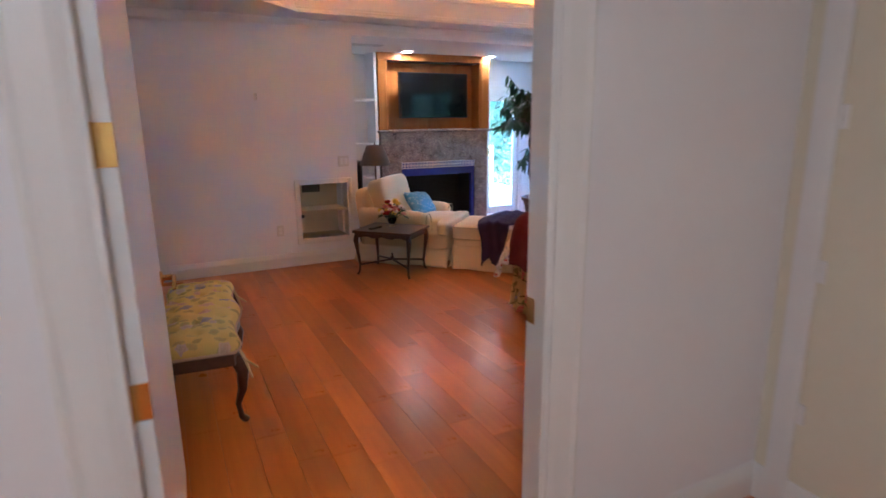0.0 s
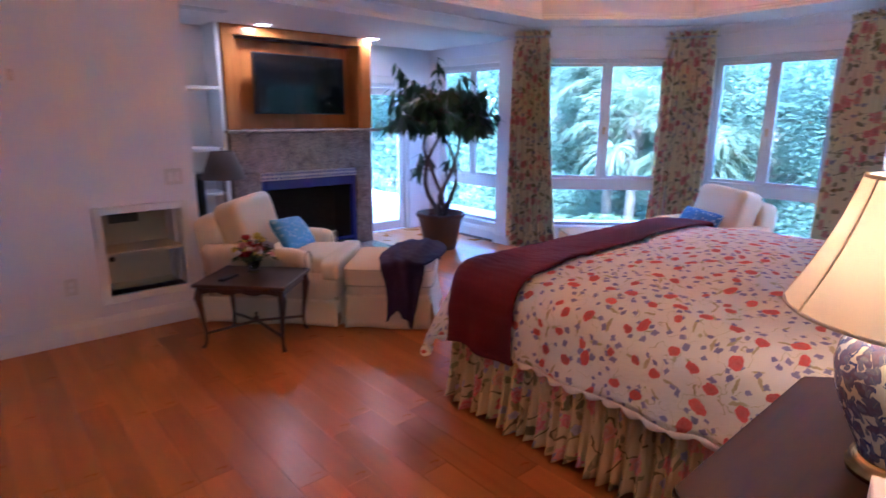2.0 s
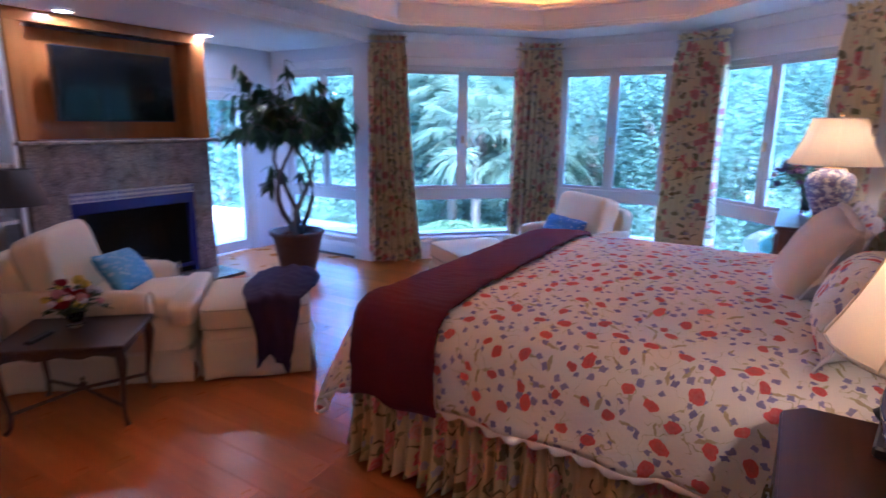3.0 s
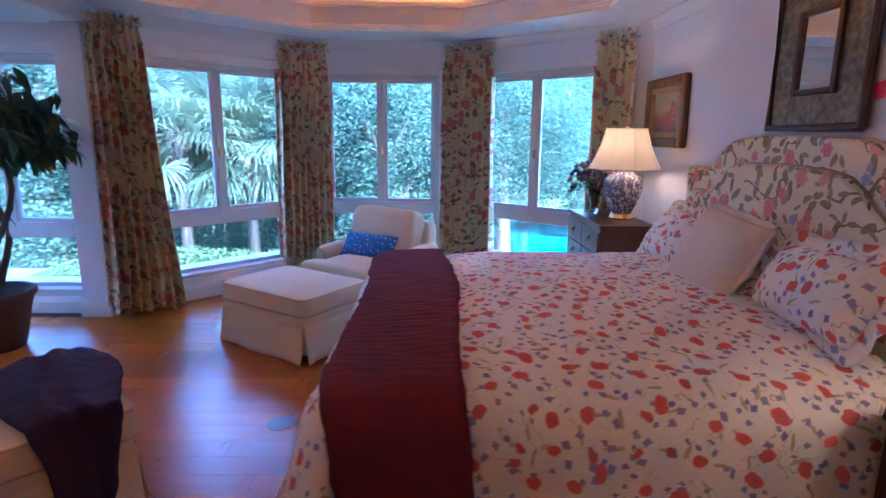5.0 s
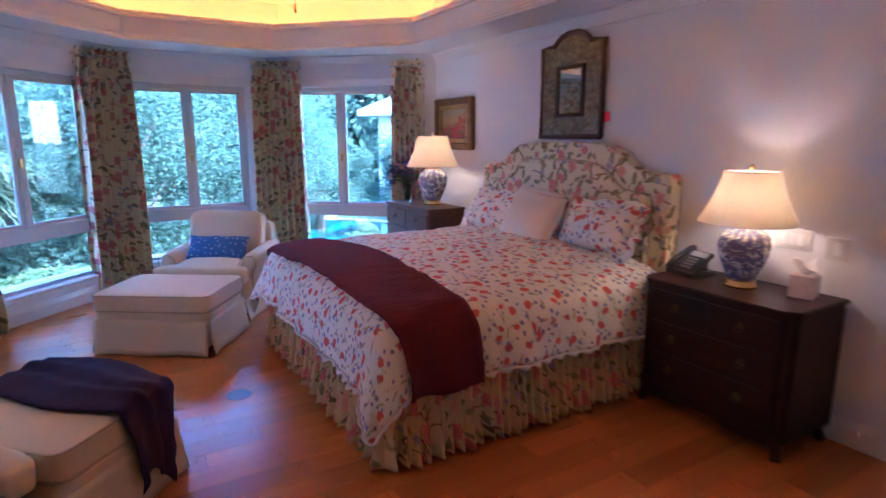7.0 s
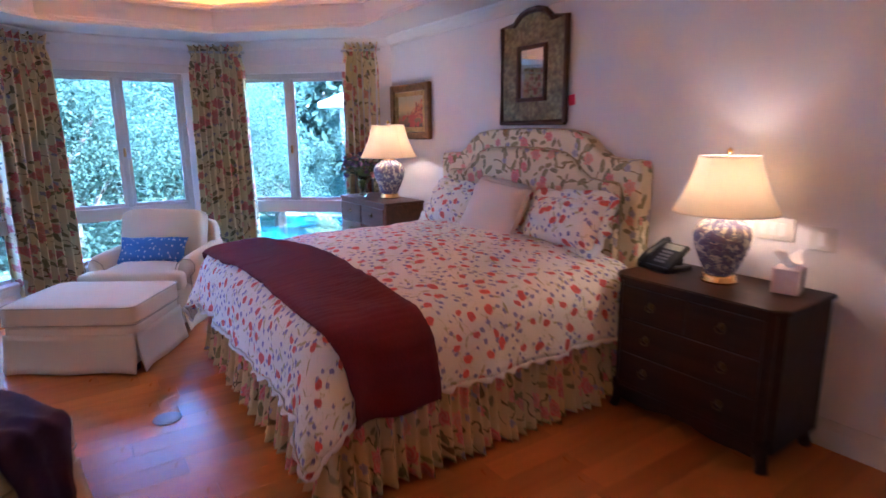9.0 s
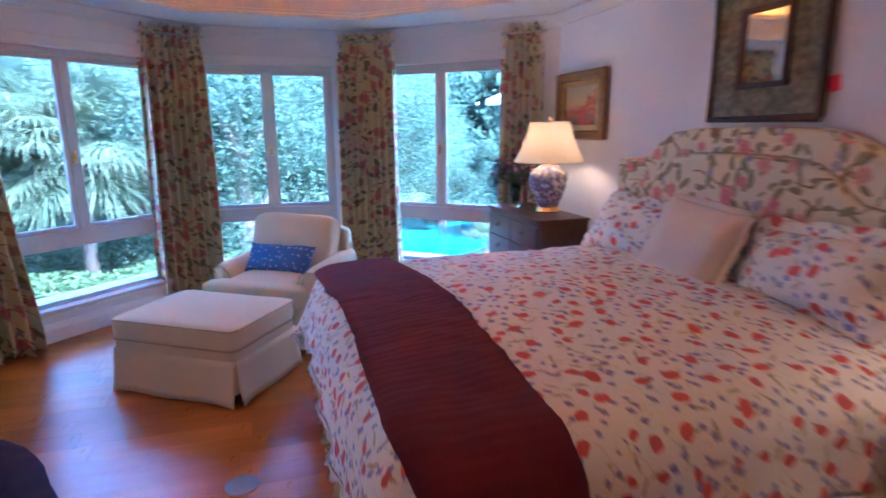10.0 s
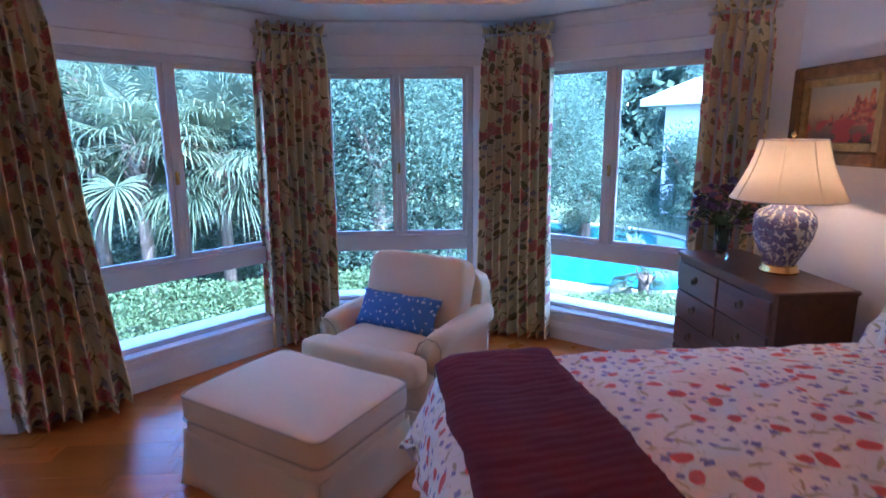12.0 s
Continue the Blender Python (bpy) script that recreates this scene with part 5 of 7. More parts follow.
def table_lamp(m, label):
    t = thing("table_lamp", m, label, "lamp", "bedside lamps")
    part("base", lathe([(0, 0), (0.085, 0), (0.088, 0.012), (0.075, 0.022), (0.08, 0.034), (0.06, 0.042), (0, 0.042)], 32), BRASS, t, "gilt round foot", True)
    prof = [(0.0, 0.042), (0.07, 0.042), (0.075, 0.06), (0.1, 0.11), (0.128, 0.18), (0.138, 0.235), (0.132, 0.275), (0.11, 0.305), (0.075, 0.32), (0.07, 0.335), (0.0, 0.335)]
    bm = lathe(prof, 40)
    lay = bm.loops.layers.uv.verify()
    for f in bm.faces:
        ang = [math.atan2(l.vert.co.y, l.vert.co.x) for l in f.loops]
        big = max(ang) - min(ang) > math.pi
        for l, a in zip(f.loops, ang):
            l[lay].uv = ((a + (2 * math.pi if big and a < 0 else 0)) * 0.12, l.vert.co.z)
    part("body", bm, PORCELAIN, t, "blue and white porcelain jar", True)
    part("cap", lathe([(0, 0.335), (0.06, 0.335), (0.05, 0.35), (0.02, 0.362), (0.01, 0.372), (0.01, 0.45), (0, 0.45)], 24), BRASS, t, "gilt cap", True)
    z0, z1, r0, r1, seg = 0.36, 0.635, 0.246, 0.138, 48
    bm = bmesh.new()
    rings = []
    for k in range(7):
        u = k / 6
        r = r0 + (r1 - r0) * u - 0.012 * math.sin(u * math.pi)
        rings.append([bm.verts.new(((r + 0.002 * math.cos(q * math.pi * 2 / 8 * 8 / 2)) * math.cos(2 * math.pi * q / seg), (r + 0.002 * math.cos(q * math.pi)) * math.sin(2 * math.pi * q / seg), z0 + (z1 - z0) * u)) for q in range(seg)])
    for a, b in zip(rings, rings[1:]):
        for q in range(seg):
            l = (q + 1) % seg
            bm.faces.new((a[q], a[l], b[l], b[q]))
    sh = part("shade", bm, SHADE, t, "lit pale pleated shade", True)
    for q in range(8):
        a = 2 * math.pi * q / 8
        part("rib", tube([((r0 + (r1 - r0) * k / 6 - 0.012 * math.sin(k / 6 * math.pi) + 0.003) * math.cos(a), (r0 + (r1 - r0) * k / 6 - 0.012 * math.sin(k / 6 * math.pi) + 0.003) * math.sin(a), z0 + (z1 - z0) * k / 6) for k in range(7)], 0.0025, 5), SHADE, sh)
    for rr, zz in ((r0, z0), (r1, z1)):
        part("rim", tube([(rr * math.cos(2 * math.pi * q / 32), rr * math.sin(2 * math.pi * q / 32), zz) for q in range(33)], 0.004, 6), LINEN, sh)
    part("harp", tube([(0, 0, 0.44), (0.05, 0, 0.5), (0.05, 0, 0.59), (0, 0, 0.65)], 0.003, 6), BRASS, t)
    part("finial", lathe([(0, 0.645), (0.012, 0.65), (0.014, 0.66), (0.006, 0.672), (0, 0.68)], 14), BRASS, t, smooth=True)
    part("bulb", lathe([(0, 0.43), (0.014, 0.44), (0.03, 0.47), (0.03, 0.5), (0.015, 0.525), (0, 0.53)], 16), BULB, t, "lit warm bulb", True)
    return t


table_lamp(pose(1.93, 1.86, NS_H), "lit blue and white porcelain lamp with pale shade on the nightstand")
table_lamp(pose(5.17, 1.985, CH_H) @ Matrix.Scale(1.08, 4), "lit blue and white porcelain lamp with pale shade beside flowers")

# telephone
ph = thing("telephone", pose(2.27, 1.84, NS_H, 0, 0, 170), "black desk telephone on the nightstand", "telephone")
bm = bmesh.new()
vs = box(bm, -0.09, 0.12, -0.1, 0.1, 0.0, 0.03, bevel=0.006)
part("base", bm, BLACK, ph)
face = part("face", boxed(-0.09, 0.12, -0.1, 0.09, -0.014, 0.014, bevel=0.006, m=pose(0.0, 0, 0.075, 38)), BLACK, ph)
part("stand", boxed(-0.06, 0.09, 0.02, 0.06, 0.02, 0.1, bevel=0.004), BLACK, ph)
part("display", boxed(-0.02, 0.1, 0.035, 0.075, 0.014, 0.017, m=pose(0.0, 0, 0.075, 38)), material("lcd", (0.35, 0.37, 0.36), 0.25), face, "grey display")
for r in range(4):
    for c in range(3):
        part("key", boxed(-0.01 + c * 0.027, 0.01 + c * 0.027, 0.006 - r * 0.024, 0.02 - r * 0.024, 0.014, 0.018, m=pose(0.0, 0, 0.075, 38)), material("grey_key", (0.2, 0.2, 0.21), 0.5) if (r, c) == (0, 0) else bpy.data.materials["grey_key"], face)
part("handset", tube([(-0.062, -0.1, 0.03), (-0.064, -0.06, 0.075), (-0.064, 0.0, 0.105), (-0.062, 0.06, 0.135), (-0.06, 0.09, 0.135)], [0.026, 0.02, 0.017, 0.02, 0.027], 10), BLACK, ph, smooth=True)

# tissue box
tb = thing("tissue_box", pose(1.63, 1.79, NS_H, 0, 0, 12), "pink patterned cube tissue box with a tissue pulled up", "tissue box")
part("box", boxed(-0.058, 0.058, -0.058, 0.058, 0, 0.12, bevel=0.003), CARD, tb)


def tissue_place(u, v):
    a = u * 2 * math.pi
    r = 0.012 + 0.03 * v + 0.012 * math.sin(3 * a + 1) * v
    return (r * math.cos(a) * 1.3, r * math.sin(a), 0.119 + (0.06 + 0.03 * math.sin(2 * a)) * v)


thicken(part("tissue", sheet(30, 6, tissue_place, lambda u, v: (u, v)), TISSUE, tb, "white tissue", True), 0.001)


# ---- flowers ----
def bouquet(name, m, label, colours, leaf, spread, top, count, vase_h, seed, tall=False):
    rng = random.Random(seed)
    t = thing(name, m, label, "flowers")
    part("vase", lathe([(0, 0), (0.035, 0), (0.04, 0.02), (0.028, 0.05 if tall else 0.03), (0.045, vase_h * 0.6), (0.05, vase_h), (0.046, vase_h), (0.04, vase_h * 0.6), (0.02, 0.03), (0, 0.02)], 24), glass_material("vase_glass_" + name, (0.85, 0.88, 0.86)), t, "clear glass vase", True)
    stems = bmesh.new()
    leaves = bmesh.new()
    heads = [bmesh.new() for _ in colours]
    for k in range(count):
        a, r = rng.random() * 6.28, spread * math.sqrt(rng.random())
        p = Vector((r * math.cos(a), r * math.sin(a), top - 0.55 * r * r / spread - rng.random() * spread * 0.7))
        tube([(0, 0, 0.02), (p.x * 0.25, p.y * 0.25, vase_h), tuple(p)], 0.0025, 5, stems)
        bm = heads[k % len(colours)]
        s = rng.uniform(0.022, 0.036)
        for q in range(9):
            b, e = rng.random() * 6.28, rng.uniform(-0.2, 1.3)
            d = Vector((math.cos(b) * math.cos(e), math.sin(b) * math.cos(e), math.sin(e)))
            c = p + d * s * 0.5
            u = d.cross(Vector((0.3, 0.5, 0.8))).normalized()
            w = d.cross(u)
            vs = [bm.verts.new(c + (u * math.cos(x) + w * math.sin(x)) * s * 0.62 + d * 0.006 * math.cos(2 * x)) for x in [j * 1.047 for j in range(6)]]
            bm.faces.new(vs)
        for q in range(3):
            b = rng.random() * 6.28
            d = Vector((math.cos(b), math.sin(b), rng.uniform(-0.5, 0.4))).normalized()
            u = d.cross(Vector((0, 0, 1))).normalized()
            o = p - Vector((0, 0, 0.03))
            vs = [leaves.verts.new(o + d * x + u * y + Vector((0, 0, zz))) for x, y, zz in ((0, 0, 0), (0.03, 0.014, 0.006), (0.07, 0, -0.006), (0.03, -0.014, 0.006))]
            leaves.faces.new(vs)
    part("stem", stems, HEDGELEAF, t)
    part("foliage", leaves, leaf, t)
    for bm, c in zip(heads, colours):
        part("blossom", bm, c, t)
    return t


def petal(name, c):
    return material(name, c, 0.7, grain=60, amount=0.4)


RED_P, PINK_P, YEL_P, WHITE_P, PLUM_P, DUSK_P = petal("red_petal", (0.35, 0.01, 0.02)), petal("pink_petal", (0.6, 0.25, 0.22)), petal("yellow_petal", (0.7, 0.5, 0.06)), petal("white_petal", (0.7, 0.62, 0.6)), petal("plum_petal", (0.1, 0.05, 0.15)), petal("dusky_petal", (0.24, 0.17, 0.3))
bouquet("flower_vase", pose(5.52, 2.1, CH_H), "glass vase of dark purple and pink flowers", [PLUM_P, DUSK_P, PINK_P, PLUM_P, DUSK_P], FICUS, 0.23, 0.47, 64, 0.2, 3, True)

# ---- pictures ----
def painting_material():
    m, nt, b = nodes_of("autumn_landscape", 0.45)
    co = nt.nodes.new("ShaderNodeTexCoord").outputs["Object"]
    sep = nt.nodes.new("ShaderNodeSeparateXYZ")
    nt.links.new(co, sep.inputs[0])
    wob = noise_of(nt, co, 16, 5, 0.6)
    h = calc(nt, "MULTIPLY_ADD", wob.outputs["Fac"], 0.1, calc(nt, "SUBTRACT", sep.outputs[2], 0.05))
    back = ramp(nt, calc(nt, "MULTIPLY_ADD", h, 2.6, 0.5), [(0.15, (0.1, 0.05, 0.02)), (0.38, (0.3, 0.14, 0.05)), (0.46, (0.4, 0.25, 0.1)), (0.55, (0.5, 0.32, 0.12)), (0.8, (0.36, 0.29, 0.17))])
    tall = noise_of(nt, mapped(nt, co, scale=(26, 1, 2)), 1.0, 3)
    right = calc(nt, "MULTIPLY_ADD", sep.outputs[0], -0.55, 0.02)
    edge = calc(nt, "ADD", calc(nt, "MULTIPLY_ADD", tall.outputs["Fac"], 0.34, -0.2), right)
    trees = calc(nt, "MULTIPLY", calc(nt, "LESS_THAN", sep.outputs[2], edge), calc(nt, "GREATER_THAN", sep.outputs[2], -0.06))
    tc = ramp(nt, noise_of(nt, co, 30, 4).outputs["Fac"], [(0.35, (0.1, 0.04, 0.015)), (0.5, (0.45, 0.08, 0.02)), (0.65, (0.5, 0.22, 0.05))])
    c = mixed(nt, trees, back, tc)
    red = calc(nt, "MULTIPLY", calc(nt, "GREATER_THAN", noise_of(nt, co, 14, 3).outputs["Fac"], 0.56), calc(nt, "LESS_THAN", sep.outputs[2], -0.03))
    nt.links.new(mixed(nt, red, c, (0.42, 0.05, 0.02)), b.inputs["Base Color"])
    return m


def frame_ring(w, h, fw, y0, y1, bev=0.006):
    bm = bmesh.new()
    for q in ((-w / 2, -w / 2 + fw, -h / 2, h / 2), (w / 2 - fw, w / 2, -h / 2, h / 2), (-w / 2 + fw, w / 2 - fw, -h / 2, -h / 2 + fw), (-w / 2 + fw, w / 2 - fw, h / 2 - fw, h / 2)):
        box(bm, q[0], q[1], y0, y1, q[2], q[3], bevel=bev)
    return bm


GILT = material("dark_gilt", (0.2, 0.1, 0.03), 0.4, 0.3, grain=30, amount=0.6, bump=0.4, bump_scale=60)
GILT2 = material("worn_gold", (0.4, 0.24, 0.07), 0.35, 0.6, grain=30, amount=0.6, bump=0.3)
pic = thing("framed_painting", pose(5.315, S, 1.745) @ Matrix.Diagonal((1.08, 1.0, 1.02, 1.0)), "autumn landscape oil painting in a dark gilt frame", "painting")
part("frame", frame_ring(0.68, 0.52, 0.07, 0.003, 0.055, 0.012), GILT, pic)
part("inner_frame", frame_ring(0.54, 0.38, 0.045, 0.01, 0.04, 0.006), GILT2, pic, "worn gold inner moulding")
part("canvas", boxed(-0.226, 0.226, 0.012, 0.022, -0.146, 0.146), painting_material(), pic, "painted autumn trees and water")


def mirror_frame_material():
    m, nt, b = nodes_of("painted_antique_panel", 0.5)
    co = nt.nodes.new("ShaderNodeTexCoord").outputs["Object"]
    c = ramp(nt, noise_of(nt, co, 9, 6, 0.65).outputs["Fac"], [(0.3, (0.07, 0.05, 0.03)), (0.45, (0.2, 0.17, 0.08)), (0.55, (0.27, 0.24, 0.13)), (0.7, (0.13, 0.14, 0.09))])
    d = ramp(nt, noise_of(nt, co, 30, 4).outputs["Fac"], [(0.35, (0.2, 0.12, 0.08)), (0.65, (0.75, 0.7, 0.55))])
    nt.links.new(mixed(nt, 0.6, c, d, "OVERLAY"), b.inputs["Base Color"])
    return m


MIRROR = material("mirror_silver", (0.85, 0.87, 0.86), 0.03, 1.0, amount=0.02)
mir = thing("wall_mirror", pose(3.575, S, 1.6), "antique painted wood mirror with arched crest", "mirror")
mo = [(-0.345, 0.0), (0.345, 0.0), (0.345, 0.72), (0.2, 0.725), (0.18, 0.745), (0.13, 0.785), (0.05, 0.805), (-0.05, 0.805), (-0.13, 0.785), (-0.18, 0.745), (-0.2, 0.725), (-0.345, 0.72)]
part("backing", outline_solid([(x * 0.93, 0.02 + z * 0.955) for x, z in mo], 0.004, 0.028), mirror_frame_material(), mir, "painted panel with worn scenes")
part("edge_moulding", tube([(x * 0.97, 0.028, 0.008 + z * 0.98) for x, z in mo] + [(-0.345 * 0.97, 0.028, 0.008)], 0.022, 8), WOOD, mir, "dark wood edge")
bm = bmesh.new()
for q in ((-0.155, -0.125, 0.16, 0.56), (0.125, 0.155, 0.16, 0.56), (-0.125, 0.125, 0.16, 0.19), (-0.125, 0.125, 0.53, 0.56)):
    box(bm, q[0], q[1], 0.026, 0.05, q[2], q[3], bevel=0.005)
part("inner_frame", bm, WOOD, mir, "dark inner frame")
part("glass", boxed(-0.125, 0.125, 0.03, 0.034, 0.19, 0.53), MIRROR, mir, "old mirror glass")
st = link("sticky_note", boxed(-0.03, 0.03, 0.001, 0.003, -0.035, 0.035), PINK_PAPER)
st.matrix_world = pose(3.205, S, 1.755, 0, 8, 0)
tagged(st, "small bright pink paper tag on the wall", "paper tag")

# floor vent
fv = thing("floor_vent", pose(3.665, 4.27, 0.004), "round grey metal floor outlet cover", "floor outlet")
part("ring", lathe([(0, 0), (0.076, 0), (0.075, 0.002), (0.06, 0.003), (0, 0.003)], 32), material("pewter", (0.22, 0.2, 0.18), 0.45, 0.7), fv)
part("lid", lathe([(0, 0.003), (0.05, 0.003), (0.049, 0.004), (0, 0.004)], 28), bpy.data.materials["pewter"], fv)

# ---- fireplace wall ----
fp = thing("fireplace", pose(2.595, TV, 0), "granite fireplace with navy tiled opening under honey wood panelling", "fireplace")
FW = 1.7
OP0, OP1, OPZ0, OPZ1 = 0.31, 1.47, 0.1, 0.85
part("stone_side", boxed(0.02, OP0, 0.0, 0.3, 0, OPZ1 + 0.09, bevel=0.003), GRANITE, fp)
part("stone_side", boxed(OP1, FW - 0.02, 0.0, 0.3, 0, OPZ1 + 0.09, bevel=0.003), GRANITE, fp)
part("stone_lintel", boxed(0.02, FW - 0.02, 0.0, 0.3, OPZ1 + 0.093, 1.345, bevel=0.003), GRANITE, fp)
part("hearth", boxed(0.0, FW, -0.42, 0.3, 0, 0.035, bevel=0.006), GRANITE, fp, "granite hearth slab")
part("mantel", boxed(-0.03, FW + 0.06, -0.07, 0.2, 1.347, 1.385, bevel=0.012, seg=2), GRANITE, fp, "granite mantel shelf")
for q in ((OP0, OP0 + 0.05, 0.04, OPZ1), (OP1 - 0.05, OP1, 0.04, OPZ1), (OP0 + 0.05, OP1 - 0.05, OPZ1 - 0.1, OPZ1), (OP0 + 0.05, OP1 - 0.05, 0.1, 0.14)):
    part("surround", boxed(q[0], q[1], 0.012, 0.08, q[2], q[3], bevel=0.004), NAVY, fp, "navy blue metal surround")
TILE_A = material("navy_white_tile", (0.45, 0.43, 0.48), 0.15, grain=90, amount=0.8)
TILE_B = material("navy_tile", (0.09, 0.09, 0.26), 0.15)
for k in range(24):
    x0 = OP0 + (OP1 - OP0) * k / 24
    x1 = OP0 + (OP1 - OP0) * (k + 1) / 24
    part("tile", boxed(x0 + 0.001, x1 - 0.001, 0.004, 0.03, OPZ1 + 0.003, OPZ1 + 0.088, bevel=0.002), TILE_A, fp)
    c, w = (x0 + x1) / 2, 0.017
    dm = bmesh.new()
    for zz in (OPZ1 + 0.025, OPZ1 + 0.066):
        vs = [dm.verts.new((c + dx, 0.0025, zz + dz)) for dx, dz in ((-w, 0), (0, -w), (w, 0), (0, w))]
        dm.faces.new(vs)
    part("tile_motif", dm, TILE_B, fp)
bm = bmesh.new()
for q in ((OP0 + 0.05, OP1 - 0.05, 0.44, 0.46, 0.04, OPZ1 - 0.1), (OP0 + 0.03, OP0 + 0.05, 0.08, 0.46, 0.04, OPZ1), (OP1 - 0.05, OP1 - 0.03, 0.08, 0.46, 0.04, OPZ1), (OP0 + 0.03, OP1 - 0.03, 0.08, 0.46, OPZ1 - 0.1, OPZ1 - 0.08), (OP0 + 0.03, OP1 - 0.03, 0.08, 0.46, 0.037, 0.05)):
    box(bm, *q)
part("firebox", bm, SOOT, fp, "black sooty firebox")
for k in range(3):
    part("log", tube([(0.55 + 0.1 * k, 0.22 + 0.05 * k, 0.12 + 0.03 * k), (0.9, 0.25, 0.14 + 0.035 * k), (1.25 - 0.1 * k, 0.24, 0.12 + 0.03 * k)], 0.045, 10), BARK, fp, "charred log")
part("grate", boxed(0.5, 1.3, 0.15, 0.35, 0.05, 0.08), BLACK, fp)

tvw = thing("wood_panelling", pose(2.595, TV, 0), "honey-stained wood panelling over the mantel", "panelling")
PZ0, PZ1 = 1.387, LOW - 0.004
for nm, q in (("stile", (0.0, 0.12, -0.01, 0.12)), ("stile", (FW - 0.14, FW, -0.01, 0.12))):
    part(nm, boxed(q[0], q[1], q[2], q[3], PZ0, PZ1 - 0.09, bevel=0.005), HONEY, tvw)
part("cornice", sweep([(0, 0), (0.05, 0), (0.05, 0.03), (0.03, 0.05), (0.045, 0.09), (0, 0.09)], [(0, 0.1, PZ1 - 0.092), (0, -0.008, PZ1 - 0.092), (FW, -0.008, PZ1 - 0.092), (FW, 0.1, PZ1 - 0.092)][::-1]), HONEY, tvw)
part("head", boxed(0.0, FW, -0.006, 0.12, PZ1 - 0.092, PZ1, bevel=0.003), HONEY, tvw)
part("reveal", boxed(0.12, 0.14, 0.0, 0.24, PZ0, PZ1 - 0.1), HONEY, tvw)
part("reveal", boxed(FW - 0.16, FW - 0.14, 0.0, 0.24, PZ0, PZ1 - 0.1), HONEY, tvw)
part("back_panel", boxed(0.14, FW - 0.16, 0.22, 0.24, PZ0, PZ1 - 0.1), HONEY, tvw)
wall("wall_chimney", [(2.61, TV + 0.47), (4.28, TV + 0.47), (4.28, ALC_N), (2.61, ALC_N)], 0, LOW)
wall("wall_chimney_right", [(4.28, TV + 0.301), (4.293, TV + 0.301), (4.293, ALC_N), (4.28, ALC_N)], 0, LOW)
wall("wall_chimney_left", [(2.597, TV + 0.301), (2.61, TV + 0.301), (2.61, ALC_N), (2.597, ALC_N)], 0, LOW)
tvs = thing("television", pose(3.42, TV + 0.02, 1.84), "flat black television hung on the wood panelling", "television")
SCREEN = material("tv_screen", (0.004, 0.005, 0.007), 0.08, amount=0.02)
part("casing", boxed(-0.53, 0.53, -0.03, 0.03, -0.3, 0.3, bevel=0.006, m=pose(0, 0, 0, 0, 0, 3)), BLACK, tvs)
part("screen", boxed(-0.518, 0.518, -0.033, -0.029, -0.288, 0.288, m=pose(0, 0, 0, 0, 0, 3)), SCREEN, tvs, "dark glossy screen")
part("bracket", boxed(-0.15, 0.15, 0.03, 0.2, -0.12, 0.12, bevel=0.01), BLACK, tvs)

# bookcase beside the panelling
bk = thing("bookcase", pose(1.85, TV, 0), "white built-in bookcase with empty shelves", "bookcase")
BW = 0.735
for nm, q in (("side", (0, 0.03, 0.0, 0.36, 0, LOW - 0.004)), ("side", (BW - 0.04, BW, 0.0, 0.36, 0, LOW - 0.004)), ("back", (0.03, BW - 0.04, 0.34, 0.36, 0, LOW - 0.004))):
    part(nm, boxed(*q, bevel=0.002), TRIM, bk)
for z in (0.35, 0.76, 1.2, 1.78):
    part("shelf", boxed(0.03, BW - 0.04, 0.004, 0.34, z - 0.015, z + 0.015, bevel=0.003), TRIM, bk)

# dark lamp on a small stand and a black loudspeaker behind the armchair
spk = thing("loudspeaker", pose(2.1, 7.02, 0, 0, 0, -20), "tall black floor loudspeaker", "loudspeaker")
part("cabinet", boxed(-0.12, 0.12, -0.13, 0.13, 0.02, 1.02, bevel=0.01), BLACK, spk)
part("grille", boxed(-0.105, 0.105, -0.142, -0.13, 0.06, 0.98, bevel=0.006), material("speaker_cloth", (0.01, 0.01, 0.011), 0.95, bump=0.3, bump_scale=400), spk)
part("plinth", boxed(-0.14, 0.14, -0.15, 0.15, 0, 0.02), BLACK, spk)
fl = thing("floor_lamp", pose(2.29, 6.7, 0), "dark bronze floor lamp with brown shade, unlit", "lamp")
part("base", lathe([(0, 0), (0.13, 0), (0.13, 0.015), (0.02, 0.03), (0, 0.03)], 24), WOOD, fl, smooth=True)
part("pole", tube([(0, 0, 0.02), (0, 0, 1.2)], 0.012, 10), WOOD, fl)
part("shade", lathe([(0.19, 0.98), (0.18, 1.01), (0.1, 1.22), (0.095, 1.22), (0.175, 1.01), (0.19, 0.98)], 28), material("brown_shade", (0.07, 0.05, 0.045), 0.8, grain=90, amount=0.3), fl, "dark brown shade", True)
part("finial", lathe([(0, 1.19), (0.01, 1.22), (0.008, 1.25), (0, 1.26)], 10), WOOD, fl)

# ---- side table ----
sd = thing("side_table", pose(1.593, 5.395, 0, 0, 0, -47), "dark carved side table with cabriole legs", "side table")
TW, TD, TH = 0.57, 0.44, 0.455
tp = boxed(-0.03, TW + 0.03, -0.03, TD + 0.03, TH - 0.025, TH, bevel=0.008, seg=2)
part("top", tp, WOOD, sd)
for q in ((0.02, TW - 0.02, 0.0, 0.02), (0.02, TW - 0.02, TD - 0.02, TD)):
    ap = [(q[0], TH - 0.026), (q[1], TH - 0.026)] + [(q[1] - (q[1] - q[0]) * k / 10, TH - 0.075 + 0.02 * math.sin(k / 10 * math.pi * 3) ** 2) for k in range(11)]
    part("apron", outline_solid(ap, q[2], q[3]), WOOD, sd)
